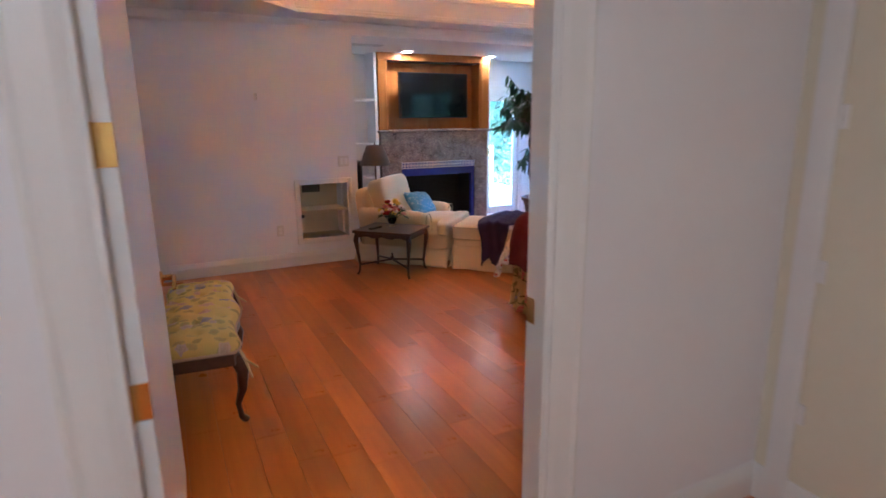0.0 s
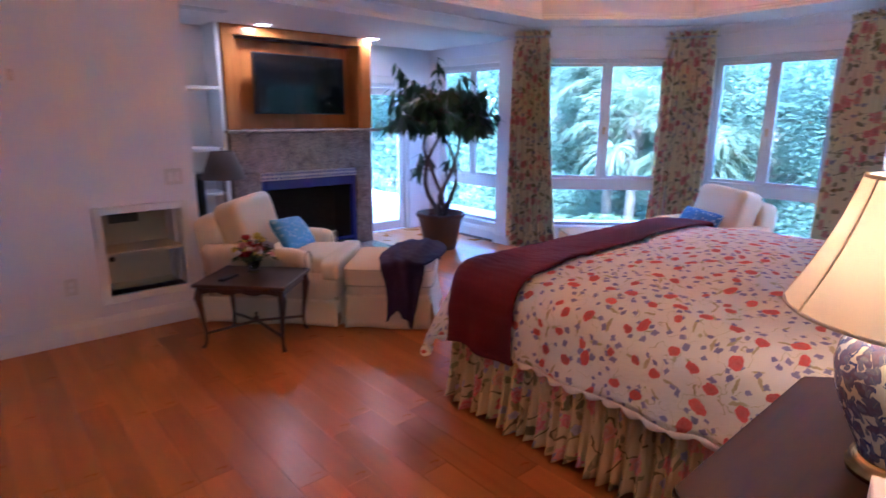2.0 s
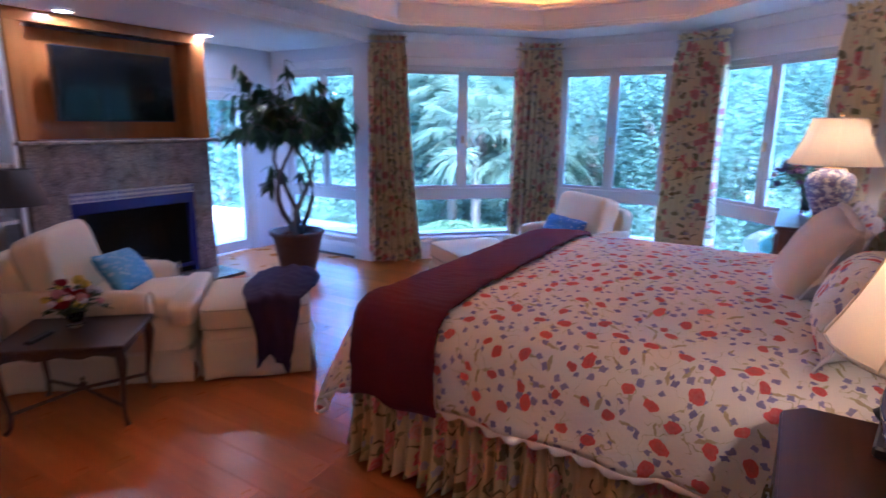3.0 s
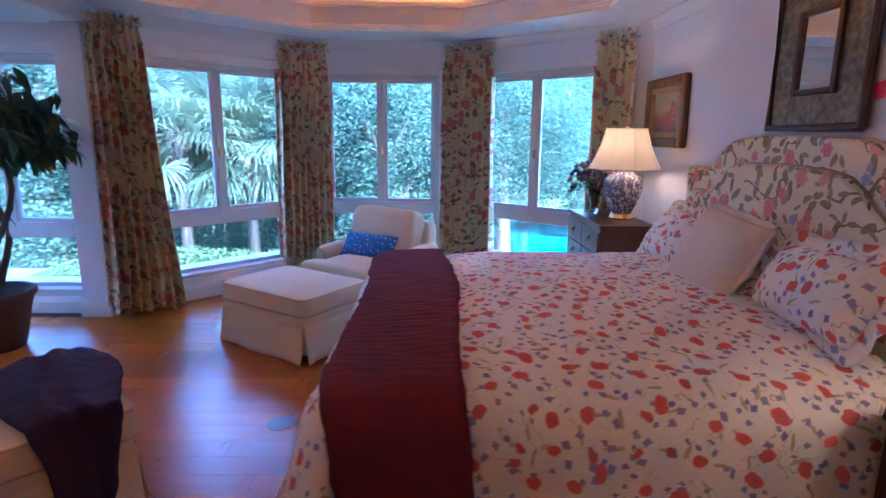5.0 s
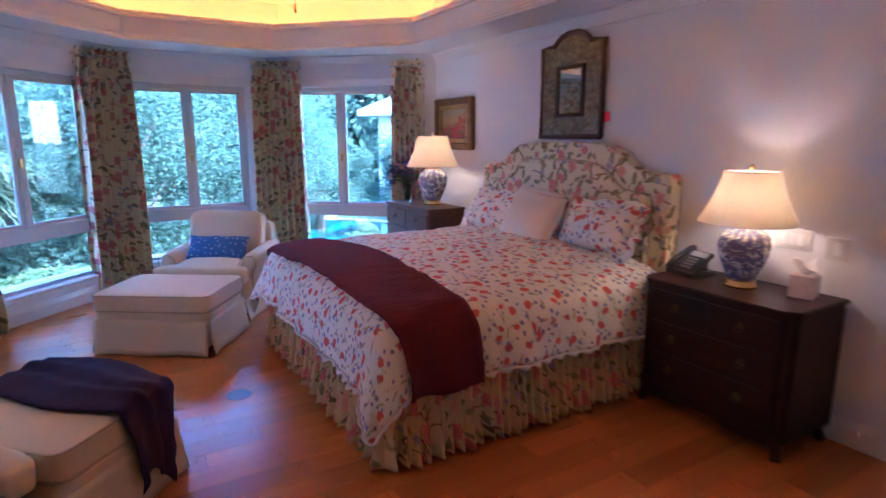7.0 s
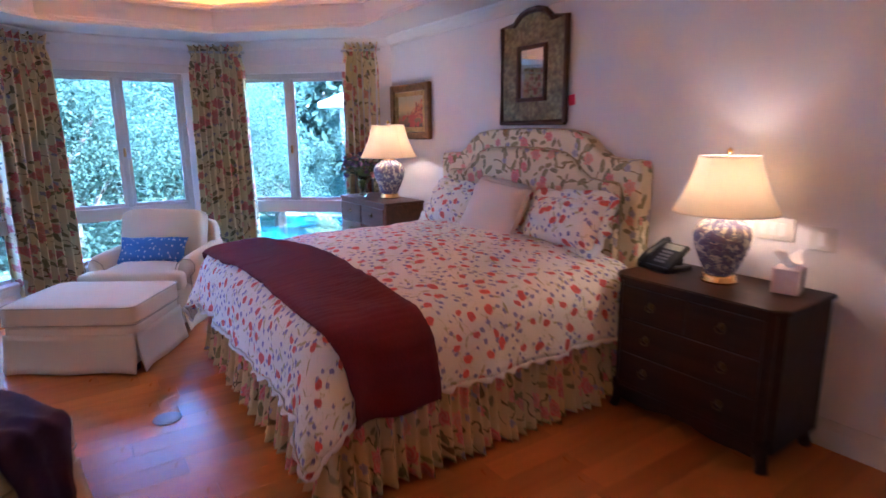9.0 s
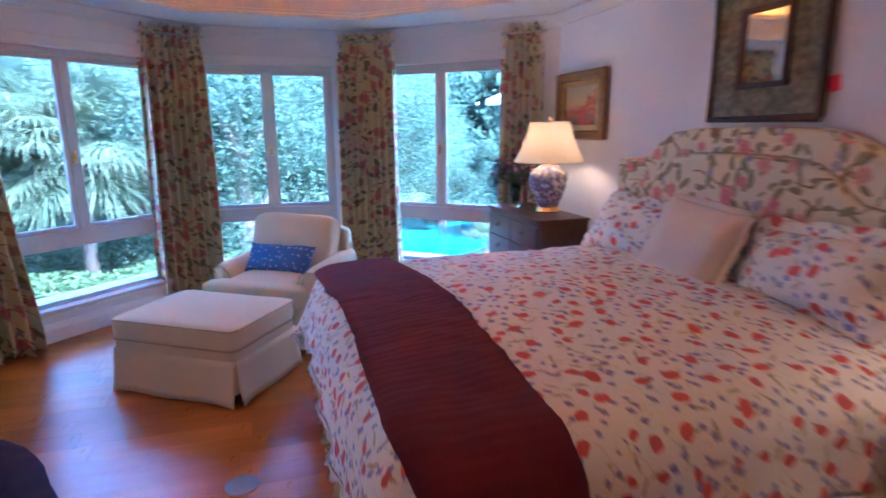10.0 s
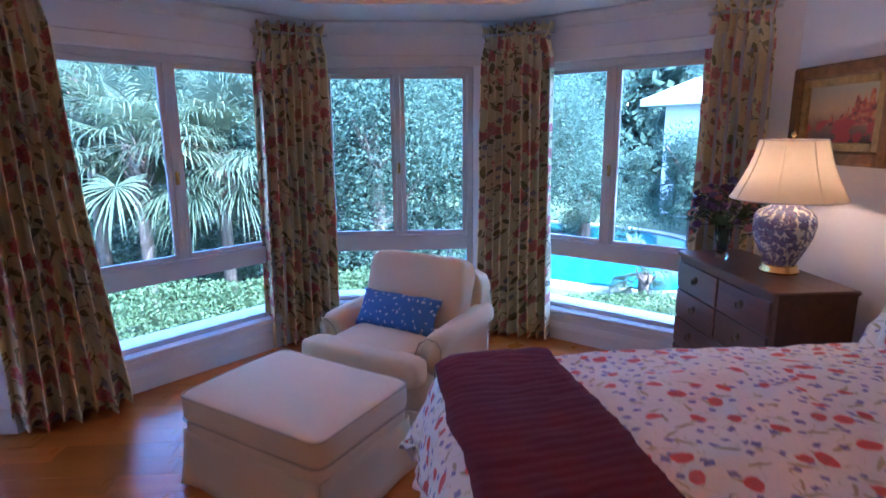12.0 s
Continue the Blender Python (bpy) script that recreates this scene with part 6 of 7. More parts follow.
for x in (0.0, TW - 0.02):
    part("apron", boxed(x, x + 0.02, 0.02, TD - 0.02, TH - 0.075, TH - 0.026), WOOD, sd)
for sx, x in ((-1, 0.01), (1, TW - 0.01)):
    for sy, y in ((-1, 0.01), (1, TD - 0.01)):
        part("leg", tube([(x, y, TH - 0.03), (x + sx * 0.014, y + sy * 0.014, TH - 0.1), (x + sx * 0.004, y + sy * 0.004, TH - 0.2), (x - sx * 0.012, y - sy * 0.012, 0.1), (x - sx * 0.006, y - sy * 0.006, 0.03), (x + sx * 0.008, y + sy * 0.008, 0.001)], [0.026, 0.026, 0.018, 0.012, 0.012, 0.016], 8), WOOD, sd, smooth=True)
for a, c in (((0.02, 0.02), (TW - 0.02, TD - 0.02)), ((TW - 0.02, 0.02), (0.02, TD - 0.02))):
    part("stretcher", tube([(a[0], a[1], 0.1), ((a[0] + c[0]) / 2 + 0.001, (a[1] + c[1]) / 2, 0.13), (c[0], c[1], 0.1)], 0.01, 8), WOOD, sd)
part("finial", lathe([(0, 0.13), (0.018, 0.14), (0.02, 0.155), (0.006, 0.17), (0.012, 0.185), (0, 0.2)], 12, Matrix.Translation((TW / 2, TD / 2, 0))), WOOD, sd, smooth=True)
bouquet("flower_vase", pose(1.99, 5.42, TH), "small glass vase of red, yellow and white flowers", [RED_P, YEL_P, RED_P, WHITE_P, PINK_P], FICUS, 0.125, 0.27, 34, 0.09, 11)
rm = link("remote_control", boxed(-0.022, 0.022, -0.08, 0.08, 0, 0.018, bevel=0.005), BLACK)
rm.matrix_world = pose(1.79, 5.37, TH, 0, 0, -60)
tagged(rm, "black remote control lying on the side table", "remote control")

# ---- bench ----
bn = thing("bench", pose(0.04, 3.55, 0, 0, 0, -4.8), "dark carved wood bench with tufted yellow floral cushion", "bench")
BL, BD, BH = 1.26, 0.4, 0.4


def bench_plan(k):
    y = -BL / 2 + BL * k
    return y, BD / 2 * (1 + 0.1 * math.cos(k * 4 * math.pi) - 0.25 * (abs(k * 2 - 1) ** 8))


pl = [(bench_plan(k / 24)[1], bench_plan(k / 24)[0]) for k in range(25)]
pl = pl + [(-x, y) for x, y in pl[::-1]]
part("seat_frame", prism(pl, BH - 0.07, BH), WOOD, bn)


def bench_cushion(u, v):
    y, hx = bench_plan(v)
    a = u * 2 - 1
    edge = max(0.0, 1 - abs(a) ** 4) ** 0.5 * max(0.0, 1 - abs(v * 2 - 1) ** 10) ** 0.5
    tuft = 0.0
    for i in range(3):
        for j in range(7):
            tx, ty = -0.6 + 0.6 * i, (j + 0.5 + (0.5 if i % 2 else 0)) / 7.5
            tuft += math.exp(-(((a - tx) * hx / 0.03) ** 2 + ((v - ty) * BL / 0.03) ** 2))
    return (a * hx * 1.04, y * 1.02, BH + 0.012 + 0.065 * edge - 0.022 * tuft)


bm = sheet(36, 90, bench_cushion, lambda u, v: (u * BD, v * BL))
cu = part("cushion", bm, BENCHCLOTH, bn, "tufted yellow floral cushion", True)
thicken(cu, 0.02, -1)
part("gimp", tube([(x * 1.04, y * 1.02, BH + 0.006) for x, y in pl] + [(pl[0][0] * 1.04, pl[0][1] * 1.02, BH + 0.006)], 0.008, 6), material("cord_tan", (0.5, 0.36, 0.25), 0.9), bn, "tan cord edging")
for y in (-BL / 2 + 0.05, 0.0, BL / 2 - 0.05):
    for sx in (-1, 1):
        x = sx * (BD / 2 - 0.03)
        part("leg", tube([(x, y, BH - 0.04), (x + sx * 0.035, y, BH - 0.12), (x + sx * 0.025, y, BH - 0.22), (x - sx * 0.002, y, 0.1), (x + sx * 0.01, y, 0.03), (x + sx * 0.035, y, 0.002)], [0.032, 0.032, 0.024, 0.015, 0.016, 0.02], 8), WOOD, bn, smooth=True)
RIBBON = material("yellow_ribbon", (0.55, 0.42, 0.2), 0.8)
for y in (-BL / 2 + 0.06, BL / 2 - 0.06):
    for k, (dx, dy, dz) in enumerate(((0.05, -0.03, -0.16), (0.02, 0.03, -0.2), (0.08, -0.05, -0.1))):
        part("tie", tube([(BD / 2 - 0.01, y, BH + 0.01), (BD / 2 + 0.02, y + dy * 0.3, BH - 0.06), (BD / 2 + dx, y + dy, BH + dz)], [0.006, 0.008, 0.005], 6), RIBBON, bn, "yellow ribbon tie")

# ---- potted tree ----
pot = thing("potted_ficus", pose(4.76, 6.63, 0), "tall potted ficus tree with braided stems in a wicker basket", "plant")
part("basket", lathe([(0, 0), (0.18, 0), (0.205, 0.1), (0.245, 0.3), (0.265, 0.37), (0.285, 0.385), (0.29, 0.42), (0.275, 0.43), (0.245, 0.42), (0.24, 0.36), (0, 0.36)], 36), BASKET, pot, "dark wicker basket", True)
for a in (0.6, 3.74):
    part("handle", tube([(0.28 * math.cos(a - 0.2), 0.28 * math.sin(a - 0.2), 0.4), (0.31 * math.cos(a - 0.12), 0.31 * math.sin(a - 0.12), 0.46), (0.31 * math.cos(a + 0.12), 0.31 * math.sin(a + 0.12), 0.46), (0.28 * math.cos(a + 0.2), 0.28 * math.sin(a + 0.2), 0.4)], 0.012, 6), BASKET, pot)
part("soil", lathe([(0, 0.365), (0.238, 0.365), (0, 0.385)], 24), SOIL, pot)
rng = random.Random(5)
tips = []
for k in range(4):
    a0 = k * 1.571 + 0.3
    pts = []
    for j in range(9):
        u = j / 8
        r = 0.03 + 0.13 * math.sin(u * math.pi * 0.9) + 0.1 * u
        a = a0 + u * 2.2
        pts.append((r * math.cos(a) + 0.02 * math.sin(u * 14 + k), r * math.sin(a) + 0.02 * math.cos(u * 11 + k), 0.37 + 1.05 * u))
    part("stem", tube(pts, [0.03 - 0.016 * j / 8 for j in range(9)], 8), BARK, pot, smooth=True)
    tips.append(Vector(pts[-1]))
tw = bmesh.new()
spots = []
for k in range(120):
    base = tips[k % 4] + Vector((0, 0, rng.uniform(-0.1, 0.15)))
    a = rng.random() * 6.283
    el = rng.uniform(0.0, 0.95)
    L = rng.uniform(0.22, 0.6)
    tip = Vector((base.x * 0.6 + L * math.cos(a) * math.cos(el) * 1.15, base.y * 0.6 + L * math.sin(a) * math.cos(el) * 1.15, base.z + 0.02 + L * math.sin(el) * 1.1))
    mid = base.lerp(tip, 0.5) + Vector((0, 0, 0.05))
    tube([tuple(base), tuple(mid), tuple(tip)], [0.008, 0.006, 0.003], 5, tw)
    for j in range(10):
        spots.append((base.lerp(mid, 1).lerp(tip, j / 8), a))
for k, (a, z) in enumerate(((2.9, 0.95), (0.4, 0.98), (1.8, 1.05))):
    base = Vector((0.08 * math.cos(a), 0.08 * math.sin(a), z - 0.08))
    tip = Vector((0.26 * math.cos(a), 0.26 * math.sin(a), z))
    tube([tuple(base), tuple(base.lerp(tip, 0.5) + Vector((0, 0, 0.03))), tuple(tip)], [0.007, 0.005, 0.003], 5, tw)
    for j in range(12):
        spots.append((tip + Vector((rng.uniform(-0.07, 0.07), rng.uniform(-0.07, 0.07), rng.uniform(-0.04, 0.06))), a + rng.uniform(-1, 1)))
for j in range(6):
    spots.append((Vector((-0.05, 0.0, 1.95 + 0.04 * j)), j * 1.1))
tube([(0, 0, 1.42), (-0.05, 0, 2.16)], 0.005, 5, tw)
part("twig", tw, BARK, pot)


def leaf_mesh(L, w):
    bm = bmesh.new()
    rows = [(0, 0.004), (0.25, w * 0.8), (0.5, w), (0.8, w * 0.5), (1.0, 0.002)]
    prev = None
    for u, hw in rows:
        z = -0.35 * L * u * u
        cur = [bm.verts.new((L * u, -hw, z + hw * 0.25)), bm.verts.new((L * u, 0, z)), bm.verts.new((L * u, hw, z + hw * 0.25))]
        if prev:
            bm.faces.new((prev[0], cur[0], cur[1], prev[1]))
            bm.faces.new((prev[1], cur[1], cur[2], prev[2]))
        prev = cur
    me = bpy.data.meshes.new("leaf")
    bm.to_mesh(me)
    bm.free()
    me.materials.append(FICUS)
    me.polygons.foreach_set("use_smooth", [True] * len(me.polygons))
    return me


LEAFM = leaf_mesh(0.18, 0.029)
rest = bmesh.new()
rng.shuffle(spots)
for k, (p, a) in enumerate(spots):
    yaw = math.degrees(a) + rng.uniform(-95, 95)
    m = Matrix.Translation(p) @ pose(0, 0, 0, rng.uniform(-30, 30), rng.uniform(5, 70), yaw) @ Matrix.Scale(rng.uniform(0.75, 1.2), 4)
    if k < 280:
        lf = new("leaf", LEAFM)
        lf.parent = pot
        lf.matrix_local = m
    else:
        old = len(rest.verts)
        rest.from_mesh(LEAFM)
        rest.verts.ensure_lookup_table()
        bmesh.ops.transform(rest, matrix=m, verts=rest.verts[old:])
part("foliage", rest, FICUS, pot)["kind"] = "stuff"


# ---- outdoors ----
GZ = -1.5
LAWN = material("lawn", (0.045, 0.07, 0.028), 0.9, grain=3, amount=0.5, second=0.4, bump=0.6, bump_scale=20)
gb = bmesh.new()
bmesh.ops.create_grid(gb, x_segments=8, y_segments=8, size=400)
bmesh.ops.translate(gb, verts=gb.verts, vec=(0, 0, GZ))
structure("ground", gb, LAWN, "green lawn and planting beds", "ground")
STONE = material("pool_stone", (0.4, 0.38, 0.34), 0.8, grain=4, amount=0.3, bump=0.3)
structure("foundation", prism([(-2.1, -1.55), (5.6, -1.55), (5.6, 1.52), (7.22, 3.05), (7.22, 4.75), (5.72, 6.3), (5.72, 8.06), (-2.1, 8.06)], GZ, -0.302), STONE, "pale stone house plinth", "plinth")
# unseen slab added over the rooms to block sky and sun
structure("roof", prism([(-2.6, -2.1), (6.1, -2.1), (6.1, 1.3), (7.5, 2.7), (7.5, 5.1), (6.2, 6.4), (6.2, 8.5), (-3.6, 8.5), (-3.6, 1.0), (-2.6, 1.0)], 3.2, 3.4), STONE, "unseen flat overhanging slab that keeps sky light out of the house", "roof")
structure("terrace", prism([(2.5, 8.08), (7.5, 8.08), (7.5, 12.5), (2.5, 12.5)], GZ, -0.08), STONE, "pale stone terrace outside the glass door", "terrace")
tw_ = thing("terrace_wall", pose(5.0, 12.6, 0), "white louvred terrace wall", "wall")
for z in range(12):
    part("slat", boxed(-2.6, 2.6, 0, 0.05, -0.07 + z * 0.075, -0.005 + z * 0.075, bevel=0.004), TRIM, tw_)
for x in (-2.6, -0.9, 0.9, 2.6):
    part("post", boxed(x - 0.05, x + 0.05, 0.051, 0.12, -0.08, 0.85), TRIM, tw_)

wm, nt, wb = nodes_of("pool_water", 0.05)
wb.inputs["Base Color"].default_value = (0.02, 0.11, 0.14, 1)
bpn = nt.nodes.new("ShaderNodeBump")
bpn.inputs["Strength"].default_value, bpn.inputs["Distance"].default_value = 0.25, 0.05
nt.links.new(noise_of(nt, nt.nodes.new("ShaderNodeTexCoord").outputs["Object"], 3.0, 4).outputs["Fac"], bpn.inputs["Height"])
nt.links.new(bpn.outputs[0], wb.inputs["Normal"])
pool = [(17.2 + 4.4 * math.cos(a * 0.2618) * (1 + 0.15 * math.sin(2 * a * 0.2618)), -0.6 + 3.4 * math.sin(a * 0.2618), ) for a in range(24)]
structure("water", prism(pool, GZ + 0.001, GZ + 0.05), wm, "turquoise swimming pool water", "water")
band("pool_coping", [(0, 0), (0.35, 0), (0.35, 0.08), (0, 0.08)], [(x, y, GZ + 0.004) for x, y in pool], STONE, "pale stone pool coping", "coping", True)


def leaf_cloud(count, spread, leaf, seed, lumps=14):
    """Many small leaves gathered in uneven clumps with gaps between them."""
    rng = random.Random(seed)
    cl = []
    for k in range(lumps):
        a, e = rng.random() * 6.283, rng.uniform(-1.1, 1.4)
        r = rng.uniform(0.3, 1.0)
        cl.append((Vector((spread[0] * r * math.cos(a) * math.cos(e), spread[1] * r * math.sin(a) * math.cos(e), spread[2] * r * math.sin(e))), rng.uniform(0.25, 0.5) * min(spread)))
    verts, faces = [], []
    for k in range(count):
        c, s = cl[k % lumps]
        d = Vector((rng.gauss(0, 1), rng.gauss(0, 1), rng.gauss(0, 1))).normalized() * s * (rng.random() ** 0.35)
        p = c + d
        n = (d.normalized() + Vector((rng.gauss(0, 0.6), rng.gauss(0, 0.6), rng.gauss(0.3, 0.6)))).normalized()
        u = n.cross(Vector((rng.gauss(0, 1), rng.gauss(0, 1), rng.gauss(0, 1)))).normalized()
        w = n.cross(u)
        L = leaf * rng.uniform(0.7, 1.4)
        b = len(verts)
        verts += [tuple(p - u * L), tuple(p + w * L * 0.42), tuple(p + u * L), tuple(p - w * L * 0.42)]
        faces.append((b, b + 1, b + 2, b + 3))
    me = bpy.data.meshes.new("crown")
    me.from_pydata(verts, [], faces)
    return me


def tree(m, label, seed, h=6.5, r=2.4, count=15000, leaf=0.068):
    rng = random.Random(seed)
    t = thing("tree", m, label, "tree", "garden trees")
    tb_ = bmesh.new()
    tube([(0, 0, 0), (0.08, 0.03, h * 0.3), (-0.05, 0.08, h * 0.6), (0.05, 0, h * 0.85)], [0.2, 0.15, 0.1, 0.03], 8, tb_)
    for k in range(7):
        a, z = rng.random() * 6.28, h * rng.uniform(0.2, 0.6)
        L = r * rng.uniform(0.3, 0.55)
        tube([(0, 0.03, z), (L * 0.5 * math.cos(a), L * 0.5 * math.sin(a), z + 0.4), (L * math.cos(a), L * math.sin(a), z + 1.0)], [0.08, 0.05, 0.02], 6, tb_)
    part("trunk", tb_, BARK, t)
    me = leaf_cloud(count, (r, r, h * 0.42), leaf, seed, 26 if count < 40000 else 64)
    me.materials.append(TREELEAF)
    cr = new("crown", me)
    cr.parent = t
    cr.location = (0, 0, h * 0.56)
    return t


tree(pose(12.9, 4.5, GZ), "dense small-leaved evergreen outside the bay", 11, 5.6, 2.1, 52000, 0.034)
tree(pose(14.6, 1.7, GZ), "dense small-leaved evergreen above the pool", 12, 5.6, 2.3, 52000, 0.036)
t1 = tree(pose(14.9, 6.6, GZ), "broad leafy evergreen tree in the garden", 1, 6.5, 2.5, 34000, 0.05)
t2 = tree(pose(16.4, 3.4, GZ), "dense leafy evergreen tree behind the lawn", 2, 6.5, 2.5, 34000, 0.05)
rng = random.Random(9)
for k, (x, y) in enumerate(((18.3, 1.2), (17.5, 9.6), (14.5, 12.6), (10.5, 15.5), (6.6, 17.5), (21.5, 4.2), (21, 0.2), (16.5, -7.5), (20.5, 8), (18, 13.5), (12.8, 18.5), (13.5, -9.5), (3.5, 19), (24, -8), (20, -12), (16.2, 11.2), (19.5, 6.0))):
    copy_thing(t1 if k % 2 else t2, pose(x, y, GZ, 0, 0, 47 * k) @ Matrix.Identity(4))
t3 = tree(pose(15.4, -3.0, GZ), "low rounded evergreen by the pool", 5, 3.2, 2.0, 30000, 0.036)
copy_thing(t3, pose(17.6, -5.2, GZ, 0, 0, 80))
copy_thing(t3, pose(14.8, -5.6, GZ, 0, 0, 190))
copy_thing(t3, pose(18.5, -1.2, GZ, 0, 0, 250))
# far woods
wv, wf = [], []
rng = random.Random(77)
for k in range(60000):
    a = rng.uniform(-1.2, 2.0)
    d = rng.uniform(27, 36)
    hmax = 8 + 2.5 * math.sin(a * 9) + 1.5 * math.sin(a * 23 + 1)
    p = Vector((4 + d * math.cos(a), 4 + d * math.sin(a), GZ + hmax * rng.random() ** 0.8))
    u = Vector((rng.gauss(0, 1), rng.gauss(0, 1), rng.gauss(0, 1))).normalized()
    w = u.cross(Vector((rng.gauss(0, 1), rng.gauss(0, 1), rng.gauss(0, 1)))).normalized()
    b = len(wv)
    L = rng.uniform(0.25, 0.55)
    wv += [tuple(p - u * L), tuple(p + w * L * 0.5), tuple(p + u * L), tuple(p - w * L * 0.5)]
    wf.append((b, b + 1, b + 2, b + 3))
me = bpy.data.meshes.new("far_woods")
me.from_pydata(wv, [], wf)
me.materials.append(TREELEAF)
tagged(new("far_woods", me), "dense green woods in the distance", "woods", kind="stuff")


# hedge below the windows
def hedge(path, label, seed, h=1.0, w=0.9, count=3200, mat=HEDGELEAF, leaf=0.055):
    rng = random.Random(seed)
    verts, faces = [], []
    for k in range(count):
        s = rng.random() * (len(path) - 1)
        i = int(s)
        a, b = Vector(path[i]), Vector(path[i + 1])
        c = a.lerp(b, s - i)
        ang = rng.uniform(0, math.pi)
        r = rng.random() ** 0.3
        lump = 1 + 0.25 * noise.noise(Vector((c.x * 1.3, c.y * 1.3, seed)))
        d = (b - a).normalized()
        p = Vector((c.x - d.y * w / 2 * math.cos(ang) * r, c.y + d.x * w / 2 * math.cos(ang) * r, GZ + h * lump * (0.15 + 0.85 * math.sin(ang) * r)))
        u = Vector((rng.gauss(0, 1), rng.gauss(0, 1), rng.gauss(0, 1))).normalized()
        v = u.cross(Vector((rng.gauss(0, 1), rng.gauss(0, 1), rng.gauss(0, 1)))).normalized()
        L = leaf * rng.uniform(0.7, 1.3)
        q = len(verts)
        verts += [tuple(p - u * L), tuple(p + v * L * 0.5), tuple(p + u * L), tuple(p - v * L * 0.5)]
        faces.append((q, q + 1, q + 2, q + 3))
    me = bpy.data.meshes.new("hedge")
    me.from_pydata(verts, [], faces)
    me.materials.append(mat)
    return tagged(new("hedge", me), label, "hedge", kind="stuff")


hedge([(8.2, 9.0), (9.3, 7.5), (9.9, 5.8), (9.9, 4.2)], "pale variegated shrubs below the windows", 3, 0.55, 1.6, 9000, PALELEAF, 0.032)
hedge([(9.6, 9.6), (10.9, 7.8), (11.4, 5.8), (11.4, 3.6)], "green hedge below the windows", 5, 1.0, 1.3, 14000, HEDGELEAF, 0.035)
hedge([(11.0, 2.9), (11.6, 0.9), (11.2, -1.6)], "bright green shrubs by the pool", 4, 0.4, 1.0, 5000, HEDGELEAF, 0.034)
hedge([(12.0, 13), (13.4, 10.5), (13.9, 8), (13.2, 5), (13.6, 3)], "green shrubs under garden trees", 6, 1.5, 1.8, 18000, TREELEAF, 0.05)
hedge([(9.0, 14), (12.0, 13.4), (15.5, 11), (16.8, 8), (17.0, 5)], "tall green shrubs behind garden trees", 7, 2.6, 2.0, 20000, TREELEAF, 0.06)


def palm(m, label, seed, h, fronds=52, r=1.55, fingers=36):
    """A fan palm: a rough trunk with old leaf bases and fans whose split fingers droop at their ends."""
    rng = random.Random(seed)
    t = thing("palm_tree", m, label, "palm tree", "garden palms")
    part("trunk", tube([(0, 0, 0), (0.04, 0.02, h * 0.5), (0, 0, h)], [0.13, 0.1, 0.13], 10), BARK, t, smooth=True)
    boots = bmesh.new()
    for k in range(int(34 * min(1.0, h / 3))):
        a, z = k * 2.4, h * 0.68 + h * 0.3 * k / 34
        c, s_ = math.cos(a), math.sin(a)
        tube([(0.09 * c, 0.09 * s_, z), (0.17 * c + 0.05 * s_, 0.17 * s_ - 0.05 * c, z + 0.12), (0.21 * c + 0.09 * s_, 0.21 * s_ - 0.09 * c, z + 0.24)], [0.035, 0.025, 0.012], 5, boots)
    part("leaf_base", boots, BARK, t, "grey cut leaf bases round the trunk")
    for k in range(fronds):
        a = rng.random() * 6.283
        el = rng.uniform(-0.85, 1.3)
        L = r * rng.uniform(0.42, 0.7)
        c = Vector((0, 0, h))
        d = Vector((math.cos(a) * math.cos(el), math.sin(a) * math.cos(el), math.sin(el)))
        hub = c + d * L
        bm = tube([tuple(c), tuple(c + d * L * 0.5 + Vector((0, 0, 0.05))), tuple(hub)], 0.012, 5)
        u = d.cross(Vector((0, 0, 1))).normalized()
        up = u.cross(d)
        fold = rng.uniform(0.1, 0.5)
        for j in range(fingers):
            f = radians(-125 + 250 * j / (fingers - 1) + rng.uniform(-3, 3))
            ll = r * 0.58 * (0.72 + 0.28 * math.cos(f)) * rng.uniform(0.85, 1.12)
            dd = (d * math.cos(f) + u * math.sin(f) + up * fold * (abs(math.sin(f)) - 0.3)).normalized()
            n = dd.cross(up).normalized() * 0.015
            droop = Vector((0, 0, -ll * rng.uniform(0.25, 0.6)))
            q = (hub, hub + dd * ll * 0.5 + droop * 0.06, hub + dd * ll * 0.82 + droop * 0.4, hub + dd * ll * 0.98 + droop)
            v = [bm.verts.new(p) for p in (q[0], q[1] - n, q[1] + n, q[2] - n * 0.6, q[2] + n * 0.6, q[3])]
            bm.faces.new((v[0], v[1], v[2]))
            bm.faces.new((v[1], v[3], v[4], v[2]))
            bm.faces.new((v[3], v[5], v[4]))
        part("frond", bm, PALMLEAF, t)
    return t


palm(pose(11.8, 8.3, GZ), "fan palm with grey trunk close to the window", 1, 3.0)
palm(pose(12.3, 7.15, GZ), "fan palm with drooping fronds in the garden", 2, 2.85)
palm(pose(12.9, 9.6, GZ), "tall fan palm behind the hedge", 3, 4.2)
palm(pose(12.4, -0.5, GZ), "young fan palm beside the pool", 4, 0.5, 14, 0.8)
palm(pose(22.5, 1.4, GZ), "tall fan palm far behind the pool", 6, 6.2, 40, 1.7, 26)

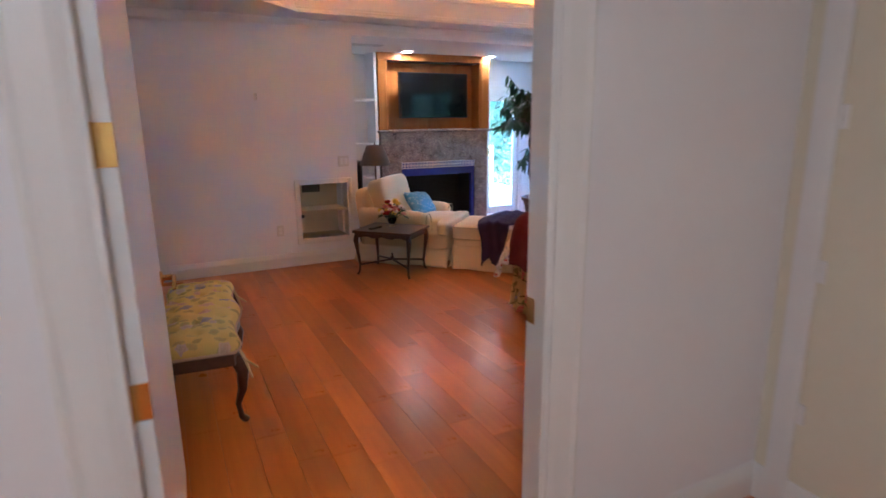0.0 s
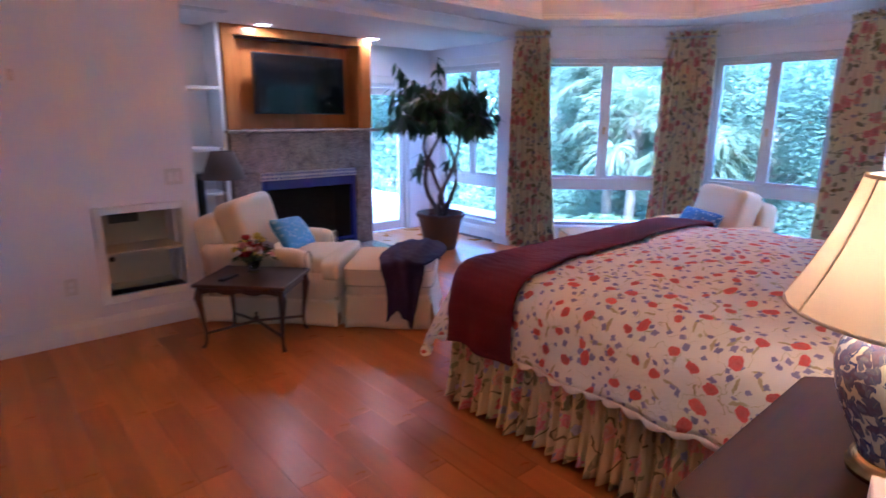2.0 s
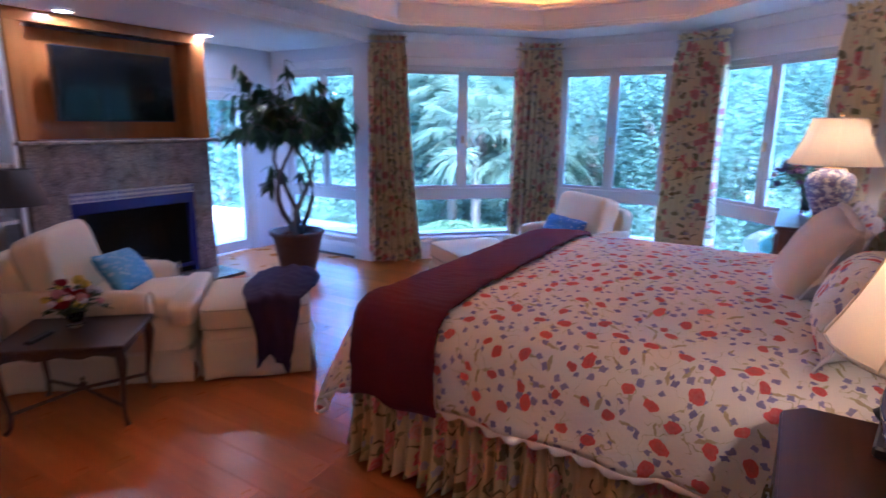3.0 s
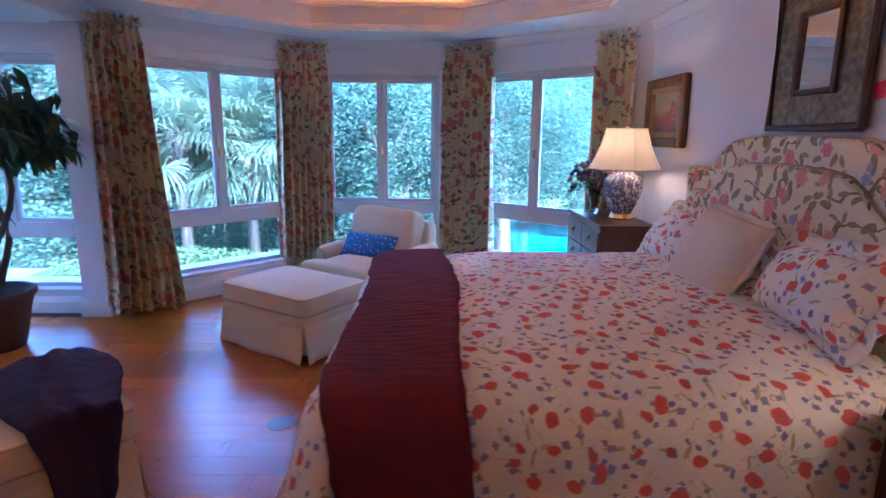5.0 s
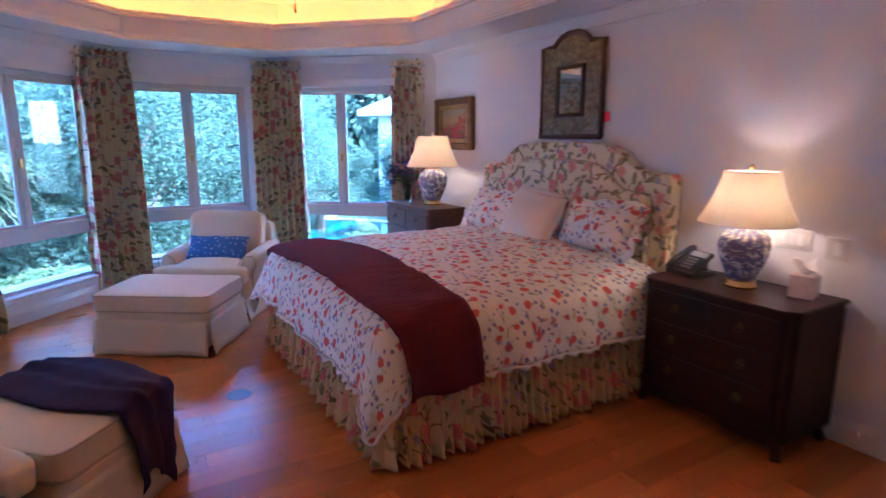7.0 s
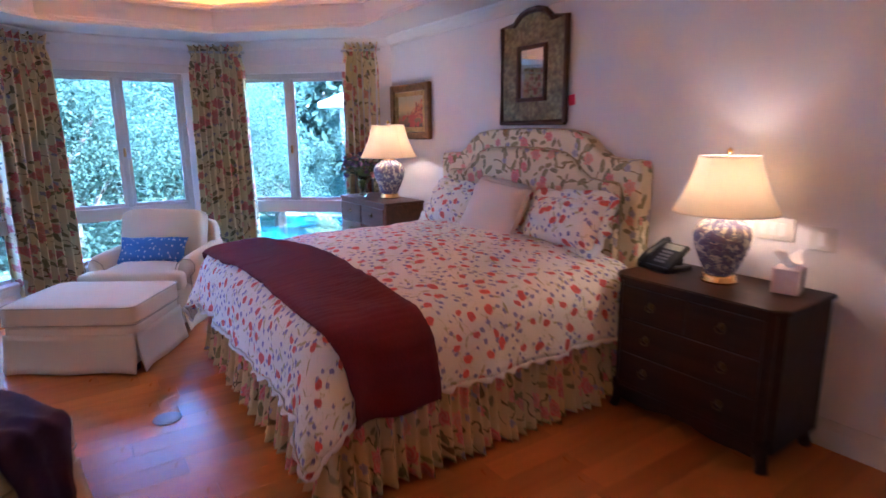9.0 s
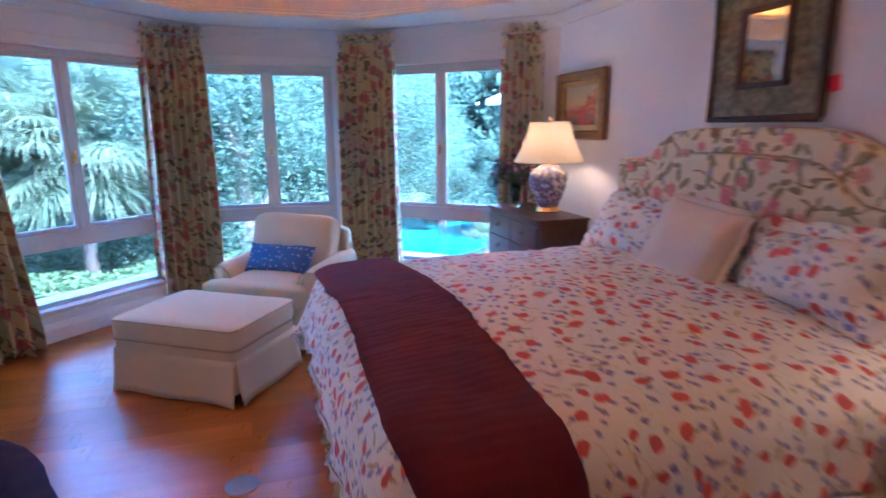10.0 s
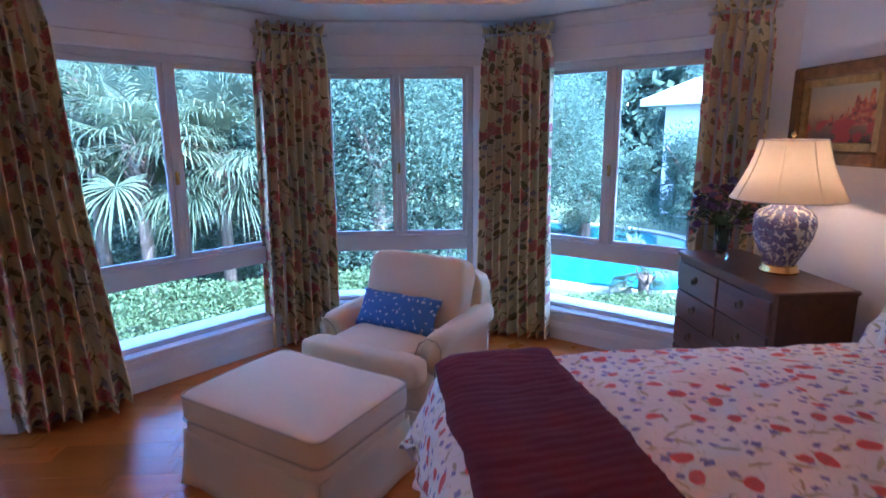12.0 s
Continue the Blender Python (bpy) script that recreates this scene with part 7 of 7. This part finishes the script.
# neighbouring house
nb = thing("neighbour_house", pose(22.0, -9.7, GZ, 0, 0, 28), "white neighbouring house with pale metal roof", "house")
part("wall", boxed(-3, 3, -3, 3, 0, 4.3), TRIM, nb)
bm = bmesh.new()
lo = [bm.verts.new(p) for p in ((-3.6, -3.6, 4.3), (3.6, -3.6, 4.3), (3.6, 3.6, 4.3), (-3.6, 3.6, 4.3))]
hi = [bm.verts.new(p) for p in ((-0.6, 0, 6.2), (0.6, 0, 6.2))]
for f in ((lo[0], lo[1], hi[1], hi[0]), (lo[1], lo[2], hi[1]), (lo[2], lo[3], hi[0], hi[1]), (lo[3], lo[0], hi[0]), lo[::-1]):
    bm.faces.new(f)
part("roof", bm, material("pale_roof", (0.5, 0.53, 0.55), 0.5, grain=2, amount=0.3), nb, "pale standing-seam roof")
part("fascia", boxed(-3.65, 3.65, -3.65, 3.65, 4.05, 4.29, bevel=0.01), TRIM, nb)
for y in (-1.5, 1.5):
    part("window", boxed(-3.02, -3.004, y - 0.5, y + 0.5, 1.4, 2.9), PANE, nb, "dark window")

# ---- floor planks ----
PW, TH_ = 0.15, 0.012
rng = random.Random(21)
planks = {}


def plank_mesh(L):
    key = round(L, 2)
    if key not in planks:
        bm = boxed(0.0003, PW - 0.0003, 0.0003, L - 0.0003, -TH_ + 0.001, 0.0, bevel=0.0009)
        me = bpy.data.meshes.new("plank")
        bm.to_mesh(me)
        bm.free()
        me.materials.append(PLANK)
        planks[key] = me
    return planks[key]


def floor_run(x):
    """The stretch of floor that a row of boards at x covers."""
    if x < WEST - 0.06:
        return -1.43, HALL - 0.01
    if x < 1.95:
        return -1.43, (N + 0.05 if x < 1.845 else ALC_N + 0.03)
    if x < 5.5:
        return S - 0.06, ALC_N + 0.03
    return S - 0.04 + 1.153 * max(0.0, x - 5.72), 6.3 - (x - 5.52)


far_planks = bmesh.new()
singles = 0
x = -0.55 - PW * math.floor(1.43 / PW)
while x < 7.0:
    lo, hi = floor_run(x + PW / 2)
    y = lo
    first = rng.uniform(0.3, 1.2)
    while y < hi - 0.03:
        L = first or rng.choice((0.61, 0.76, 0.91, 1.07, 1.22))
        first = 0
        L = hi - y if y + L > hi - 0.12 else L
        cx, cy = x + PW / 2, y + L / 2
        me = plank_mesh(L)
        near = cy > 1.5 and not (BX0 < cx < BX1 and cy < BY1 - 0.4) and 0.0 < cx < 6.0 and cy < 7.0
        if near and singles < 300:
            ob = new("plank", me)
            ob.parent = floor
            ob.location = (x, y, 0)
            singles += 1
        else:
            old = len(far_planks.verts)
            far_planks.from_mesh(me)
            far_planks.verts.ensure_lookup_table()
            for v in far_planks.verts[old:]:
                v.co += Vector((x, y, 0))
        y += L
    x += PW
jp = link("floor_boards", far_planks, PLANK, floor)
jp["kind"] = "stuff"
